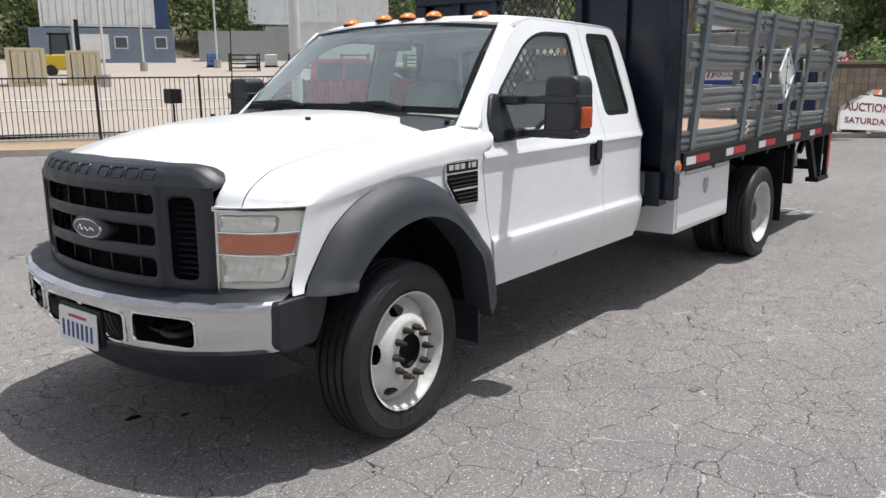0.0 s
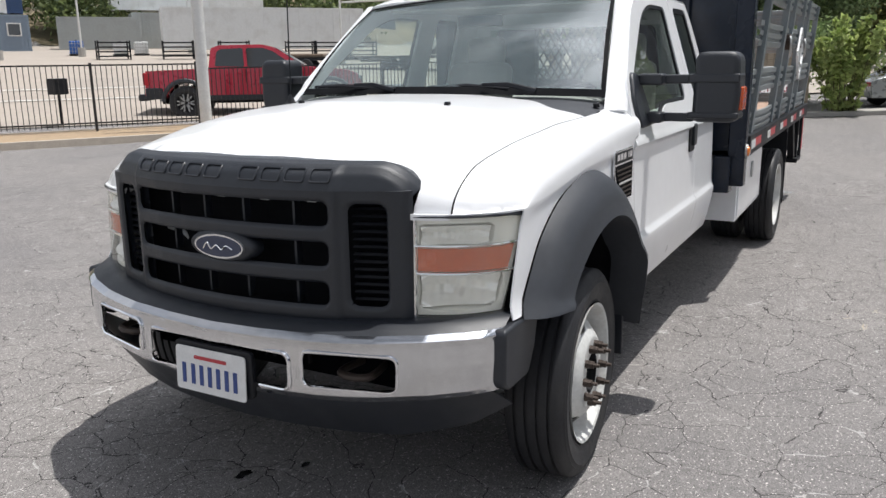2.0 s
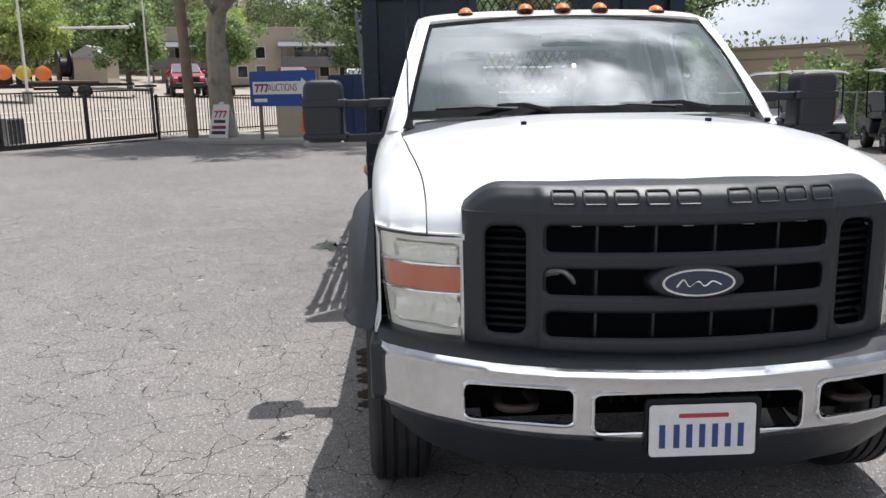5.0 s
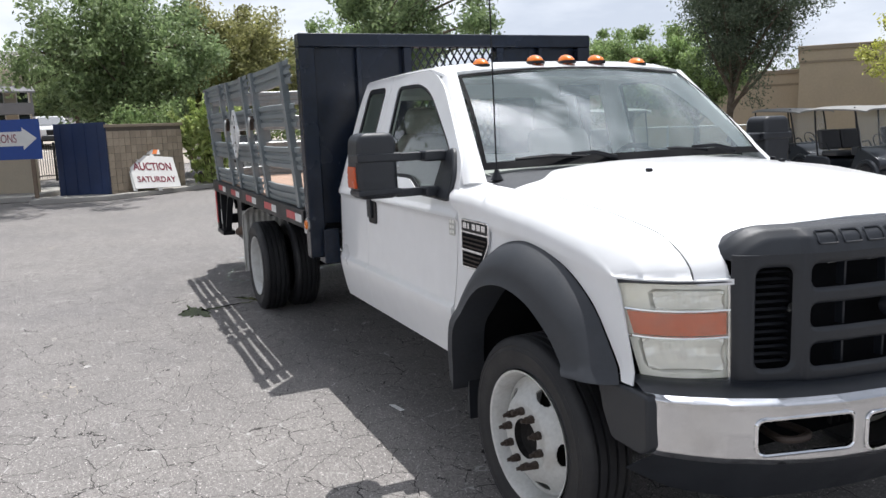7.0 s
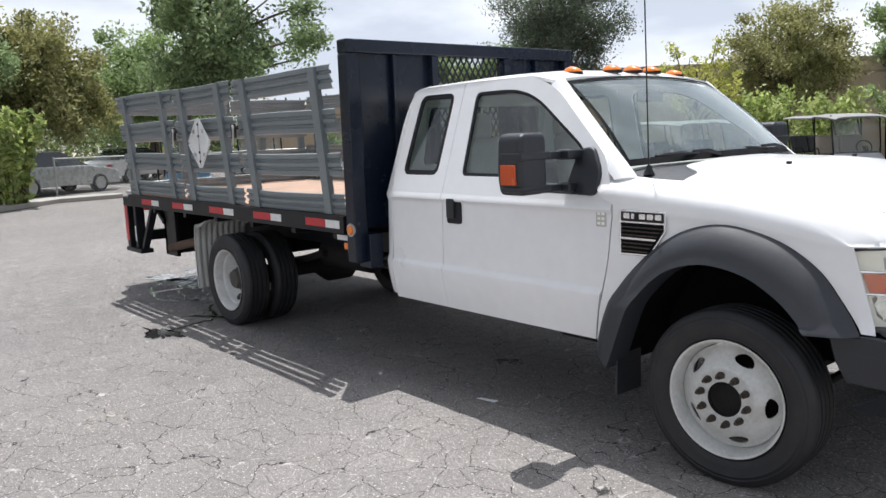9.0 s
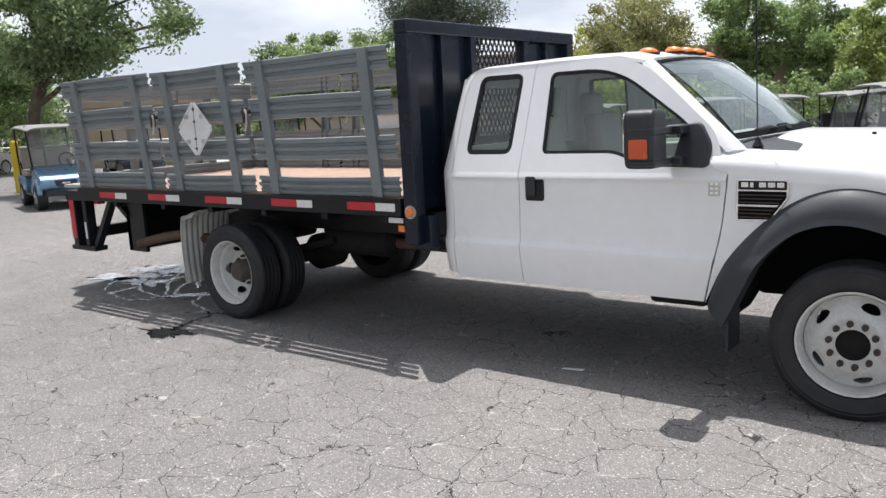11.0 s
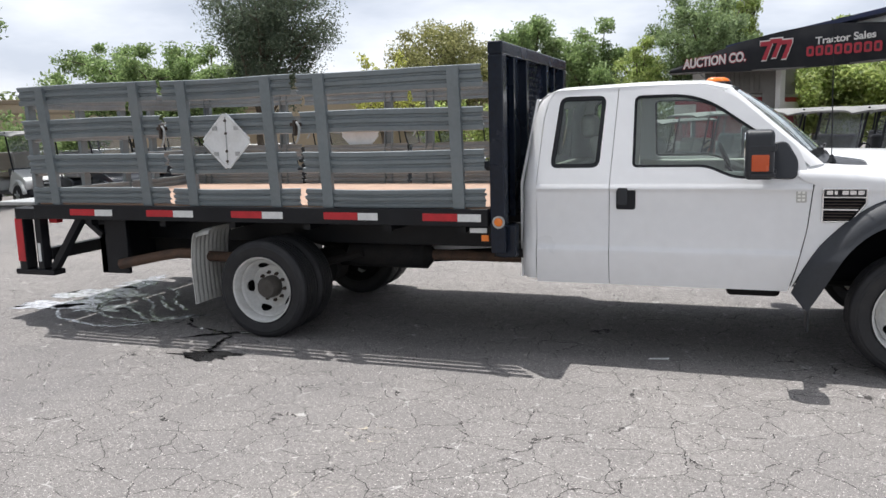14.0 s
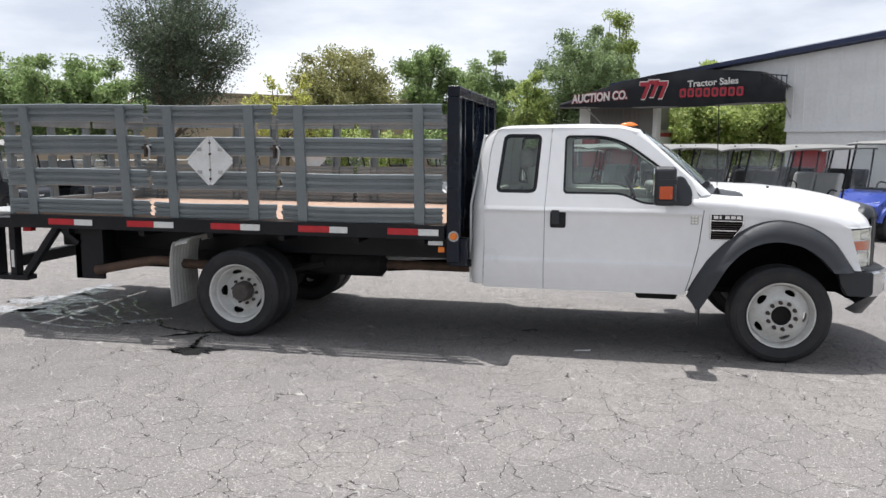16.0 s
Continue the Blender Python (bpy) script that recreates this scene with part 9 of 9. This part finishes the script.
# dark bin on a post and a white message box behind the fence
bn = thing("dark_box_on_post", "dark box on a thin post behind the fence", "box", (-10.6, -16.6, ground_h(-10.6, -16.6)))
part("post", tubed([(0, 0, 0), (0, 0, 0.9)], 0.03, 6), M_black, bn)
part("box", boxed(-0.18, 0.18, -0.18, 0.18, 0.80, 1.20), M_black, bn, bevel=0.02)
bn2 = thing("grey_cabinet", "low grey ribbed cabinet behind the gate", "cabinet", (-19.2, -11.9, ground_h(-19.2, -11.9)))
part("body", boxed(-0.5, 0.5, -0.3, 0.3, 0, 0.75), M_galv, bn2, bevel=0.02)
for k in range(8):
    part("slat", boxed(-0.46 + k * 0.12, -0.41 + k * 0.12, 0.3, 0.32, 0.05, 0.70), M_iron, bn2)

# machinery and goods along the lot: flatbeds, racks, tanks
M_bluekit = mat("blue_machine_paint", (0.03, 0.12, 0.42), 0.5, var=0.1)


def rack(x, y, heading, label):
    r = thing("steel_rack", label, "rack", group="steel racks")
    r.matrix_basis = pose(x, y, ground_h(x, y), 0, 0, heading) @ Matrix.Diagonal((0.85, 0.85, 0.62, 1))
    for a in (-1.1, 1.1):
        for b in (-0.5, 0.5):
            part("upright", boxed(a - 0.05, a + 0.05, b - 0.05, b + 0.05, 0, 1.9), M_black, r)
    for z in (0.3, 0.75, 1.2, 1.65):
        part("shelf", boxed(-1.15, 1.15, -0.55, 0.55, z, z + 0.12), M_black, r)
    return r


for x, y, h in ((-35.5, -38.5, 140), (-38.5, -36.5, 143), (-42.0, -33.7, 142), (-43.6, -32.5, 138), (-45.5, -31.0, 140), (-32.5, -41.0, 150)):
    rack(x, y, h, "dark stacked steel rack in the lot")


def flat_trailer(x, y, heading, label, load=None):
    r = thing("flat_trailer", label, "trailer", group="flat trailers")
    r.matrix_basis = pose(x, y, ground_h(x, y), 0, 0, heading)
    part("deck", boxed(-3.0, 3.0, -1.0, 1.0, 0.6, 0.75), M_black, r)
    for xx in (-0.6, 0.4):
        for s in (1, -1):
            part("wheel", lathe([(0, 0.1), (0.32, 0.1), (0.34, 0.0), (0.32, -0.1), (0, -0.1)], s * 1.05, 16, xx, 0.34), M_rubber, r)
    part("tongue", boxed(3.0, 4.2, -0.06, 0.06, 0.5, 0.62), M_black, r)
    if load:
        part("load", boxed(-2.6, 1.2, -0.7, 0.7, 0.75, 0.92), load, r, "timber stacked on the deck", bevel=0.05)
    return r


flat_trailer(-30.5, -24.5, 118, "black flat trailer parked in the lot", M_timber)
flat_trailer(-36.0, -22.0, 112, "black flat trailer parked in the lot")
flat_trailer(-43.0, -19.5, 108, "black flat trailer parked in the lot", M_timber)
flat_trailer(-47.5, -12.5, 100, "black flat trailer parked in the lot")


def tank(x, y, heading, material, label, r=0.52):
    t = thing("tank", label, "tank", group="coloured tanks")
    t.matrix_basis = pose(x, y, ground_h(x, y), 0, 0, heading)
    part("barrel", tubed([(-1.3, 0, r + 0.3), (-1.2, 0, r + 0.3), (1.2, 0, r + 0.3), (1.3, 0, r + 0.3)], [r * 0.6, r, r, r * 0.6], 16), material, t)
    for xx in (-0.8, 0.8):
        part("cradle", boxed(xx - 0.1, xx + 0.1, -r, r, 0, 0.6), M_black, t)
    return t


tank(-55.50, -28.20, 205, M_cartyellow, "yellow tank at the back of the lot")
tank(-55.95, -27.05, 205, M_orange, "orange tank at the back of the lot")
tank(-55.05, -29.35, 205, M_orange, "orange tank at the back of the lot")
tank(-54.60, -30.50, 205, M_contwhite, "white tank at the back of the lot")


def tote(x, y, material, label, size=1.0):
    """A plastic cube tank in a steel cage on a pallet."""
    t = thing("tote_tank", label, "tank", group="cube tanks")
    t.matrix_basis = pose(x, y, ground_h(x, y), 0, 0, 145) @ Matrix.Scale(size, 4)
    part("bottle", boxed(-0.5, 0.5, -0.5, 0.5, 0.14, 1.10), material, t, bevel=0.07)
    part("pallet", boxed(-0.55, 0.55, -0.55, 0.55, 0.0, 0.13), M_black, t, bevel=0.01)
    for z in (0.35, 0.62, 0.88):
        part("cage_bar", boxed(-0.525, 0.525, -0.525, -0.505, z, z + 0.03), M_galv, t)
    for k in range(6):
        part("cage_bar", boxed(-0.52 + k * 0.202, -0.495 + k * 0.202, -0.54, -0.52, 0.12, 1.12), M_galv, t)
    part("cap", tubed([(0, 0, 1.09), (0, 0, 1.16)], 0.11, 12), M_black, t)
    return t


tote(-36.4, -45.0, M_contwhite, "white cube tank in a steel cage", 0.85)
tote(-37.5, -44.2, M_contwhite, "white cube tank in a steel cage", 0.85)
tote(-34.2, -46.7, M_bluekit, "blue cube tank in a steel cage", 0.9)
rl = thing("cable_reel", "large black cable reel in the lot", "reel")
rl.matrix_basis = pose(-56.9, -25.9, ground_h(-56.9, -25.9), 0, 0, 30)
part("flange", lathe([(0, 0.35), (1.3, 0.35), (1.3, 0.45), (0, 0.45)], 0, 26, 0, 1.3), M_black, rl)
part("flange", lathe([(0, -0.35), (1.3, -0.35), (1.3, -0.45), (0, -0.45)], 0, 26, 0, 1.3), M_black, rl)
part("drum", lathe([(0.7, -0.35), (0.7, 0.35)], 0, 20, 0, 1.3), M_black, rl)

for x, y, h, p, lb in ((-50.0, -8.5, 15, M_redpaint, "red pickup parked across the lot"), (-53.5, -4.5, 10, M_whitecar, "white pickup parked across the lot"), (-46.0, -42.5, 60, M_whitecar, "white pickup parked among trailers"), (-48.5, -15.0, 20, M_redpaint, "red pickup parked across the lot")):
    set_at(pickup(p, lb), x, y, h)

# tan building with a balcony across the lot
M_creamwall = mat("cream_plaster", (0.48, 0.41, 0.33), 0.9, var=0.06, scale=0.8)
M_rooftile = mat("grey_roofing", (0.16, 0.16, 0.17), 0.8, var=0.15, scale=2)
hb = thing("two_storey_building", "cream two-storey building with a dark balcony", "building", (-68.5, -22.5, 2.0))
hb.rotation_euler = (0, 0, math.atan2(-7.2 + 22.7, -71.6 + 68.6))
part("wall", boxed(0, 16.5, 0.0, 9, 0, 4.9), M_creamwall, hb, smooth=0)
part("parapet", boxed(-0.1, 16.6, -0.1, 9.1, 4.9, 5.1), M_creamwall, hb)
for x0, x1 in ((-0.8, 4.6), (10.0, 16.6)):
    part("porch_roof", prism([(0.0, 3.9), (-1.9, 3.35), (-1.9, 3.22), (0.0, 3.75)], lambda y, z: (x0, y, z), (x1 - x0, 0, 0)), M_rooftile, hb, "grey porch roof", smooth=0)
    part("balcony", boxed(x0 + 0.2, x1 - 0.2, -1.7, 0, 1.55, 1.70), M_rooftile, hb)
    part("balcony_rail", boxed(x0 + 0.2, x1 - 0.2, -1.72, -1.66, 1.70, 2.45), M_rooftile, hb)
    for x in (x0 + 0.3, (x0 + x1) / 2, x1 - 0.3):
        part("porch_post", boxed(x - 0.07, x + 0.07, -1.7, -1.56, 0, 3.3), M_rooftile, hb)
for x in (1.2, 3.0, 6.4, 8.0, 11.4, 13.6, 15.4):
    for z in (0.7, 2.35):
        w = part("window", boxed(x, x + 0.95, -0.05, 0.0, z, z + 1.1), M_signwhite, hb, "white-framed window", smooth=0)
        part("pane", boxed(x + 0.08, x + 0.87, -0.06, -0.045, z + 0.08, z + 1.02), M_carglass, w, smooth=0)
sh = thing("small_shed", "small pale gabled shed across the lot", "shed", (-61.5, -25.4, ground_h(-61.5, -25.4)))
part("wall", boxed(-1.3, 1.3, -1.3, 1.3, 0, 2.0), M_creamwall, sh, smooth=0)
part("roof", prism([(-1.6, 1.95), (1.6, 1.95), (0, 2.9)], lambda y, z: (-1.5, y, z), (3.0, 0, 0)), M_contgrey, sh, smooth=0)

# ---- marks on the yard ----
M_puddle = mat("pale_mottled_water", (0.50, 0.51, 0.54), 0.22, var=0.45, scale=9, spec=0.8, coat=0.5, bump=0.4, bump_scale=60, second=(0.10, 0.10, 0.105), stain=0.9, stain_scale=14)
M_wetpatch = mat("wet_asphalt", (0.020, 0.020, 0.021), 0.10, var=0.3, scale=3, spec=0.4)


def blob(name, label, at, size, seed, lift=0.004, arms=0.35, n=96, turn=0.0, material=None):
    rng = random.Random(seed)
    ph = [rng.uniform(0, 6.28) for _ in range(6)]
    bm = bmesh.new()
    ring = []
    for k in range(n):
        a = 2 * math.pi * k / n
        r = 1 + arms * (0.5 * math.sin(2 * a + ph[0]) + 0.4 * math.sin(3 * a + ph[1]) + 0.35 * math.sin(5 * a + ph[2]) + 0.3 * math.sin(9 * a + ph[3]) + 0.2 * math.sin(15 * a + ph[4]) + 0.16 * math.sin(27 * a + ph[5]))
        r = max(r, 0.15)
        x, y = size[0] * r * math.cos(a), size[1] * r * math.sin(a)
        ring.append(bm.verts.new((at[0] + x * math.cos(turn) - y * math.sin(turn), at[1] + x * math.sin(turn) + y * math.cos(turn), lift)))
    bm.faces.new(ring)
    bmesh.ops.triangulate(bm, faces=bm.faces)
    o = part(name, bm, material or M_puddle, None, smooth=0)
    return tagged(o, label, "puddle", group="puddles", kind="structure")


WATER = "thin pale mottled puddle on asphalt under the bed"
blob("puddle", WATER, (-7.45, 0.00), (0.40, 0.30), 3, turn=0.2)
blob("puddle", WATER, (-7.50, -0.52), (0.36, 0.22), 4, arms=0.5, turn=0.5)
blob("puddle", WATER, (-7.45, 0.62), (0.30, 0.20), 15, arms=0.5, turn=1.2)
blob("puddle", WATER, (-7.02, -0.58), (0.30, 0.17), 25, arms=0.6, turn=0.2)
blob("puddle", WATER, (-5.95, -0.78), (0.30, 0.060), 5, arms=0.5, turn=0.75)
blob("puddle", "dark wet patch on asphalt by the rear wheel", (-4.88, -1.71), (0.27, 0.085), 6, arms=0.6, material=M_wetpatch)
blob("puddle", "dark wet patch on asphalt by the rear wheel", (-5.10, -1.11), (0.20, 0.045), 16, arms=0.8, material=M_wetpatch, turn=0.55)


def trickle(pts, width, seed, material, label):
    """A thin wandering line of water."""
    rnd = random.Random(seed)
    line = spline([(x, y, 0) for x, y in pts], 14 * (len(pts) - 1))
    bm = bmesh.new()
    prev = None
    n = len(line) - 1
    for i, p in enumerate(line):
        d = line[min(i + 1, n)] - line[max(i - 1, 0)]
        side = Vector((-d.y, d.x, 0)).normalized()
        p = p + side * rnd.uniform(-0.022, 0.022)
        w = width * rnd.uniform(0.35, 1.3)
        pair = (bm.verts.new((p.x + side.x * w, p.y + side.y * w, 0.004)), bm.verts.new((p.x - side.x * w, p.y - side.y * w, 0.004)))
        if prev:
            bm.faces.new((prev[0], prev[1], pair[1], pair[0]))
        prev = pair
    o = part("water_trickle", bm, material, None, smooth=0)
    tagged(o, label, "puddle", group="puddles", kind="structure")


THIN = "thin bright trickle of water on asphalt"
trickle([(-7.45, -0.62), (-7.05, -0.98), (-6.70, -1.10), (-6.30, -1.16), (-6.02, -0.96)], 0.018, 1, M_puddle, THIN)
trickle([(-7.15, -0.22), (-6.95, -0.60), (-6.60, -0.86), (-6.20, -0.92)], 0.016, 2, M_puddle, THIN)
trickle([(-7.00, -0.12), (-6.72, -0.45), (-6.38, -0.70), (-6.10, -0.90)], 0.018, 3, M_puddle, THIN)
trickle([(-6.95, -0.02), (-6.55, -0.30), (-6.30, -0.62), (-6.05, -0.82)], 0.020, 4, M_puddle, THIN)
trickle([(-6.98, 0.10), (-6.70, 0.02), (-6.42, -0.28), (-6.12, -0.50)], 0.016, 5, M_puddle, THIN)
trickle([(-6.95, 0.44), (-6.62, 0.20), (-6.45, -0.08), (-6.15, -0.36), (-5.98, -0.46)], 0.018, 6, M_puddle, THIN)
trickle([(-5.80, -0.62), (-5.62, -0.92), (-5.40, -1.02), (-5.10, -1.10)], 0.016, 7, M_wetpatch, "dark thin trickle of water on asphalt")
trickle([(-5.02, -1.16), (-4.98, -1.40), (-4.92, -1.62)], 0.022, 8, M_wetpatch, "dark thin trickle of water on asphalt")
for x, y, s, sd in ((0.673, -0.189, 0.035, 7), (0.50, -0.02, 0.02, 8), (-0.35, 0.55, 0.02, 9)):
    blob("oil_drop", "small dark oil drop on asphalt", (x, y), (s, s * 0.7), sd, arms=0.25, n=24, material=M_wetpatch)

# scrap of paper lying beside the cab
bm = bmesh.new()
bm.faces.new([bm.verts.new(p) for p in ((-1.66, -0.985, 0.004), (-1.52, -0.965, 0.006), (-1.515, -0.94, 0.012), (-1.65, -0.955, 0.004))])
pp = part("paper_scrap", bm, M_reflwhite, None, solid=0.002, smooth=0)
tagged(pp, "small white scrap of paper on the asphalt", "litter")
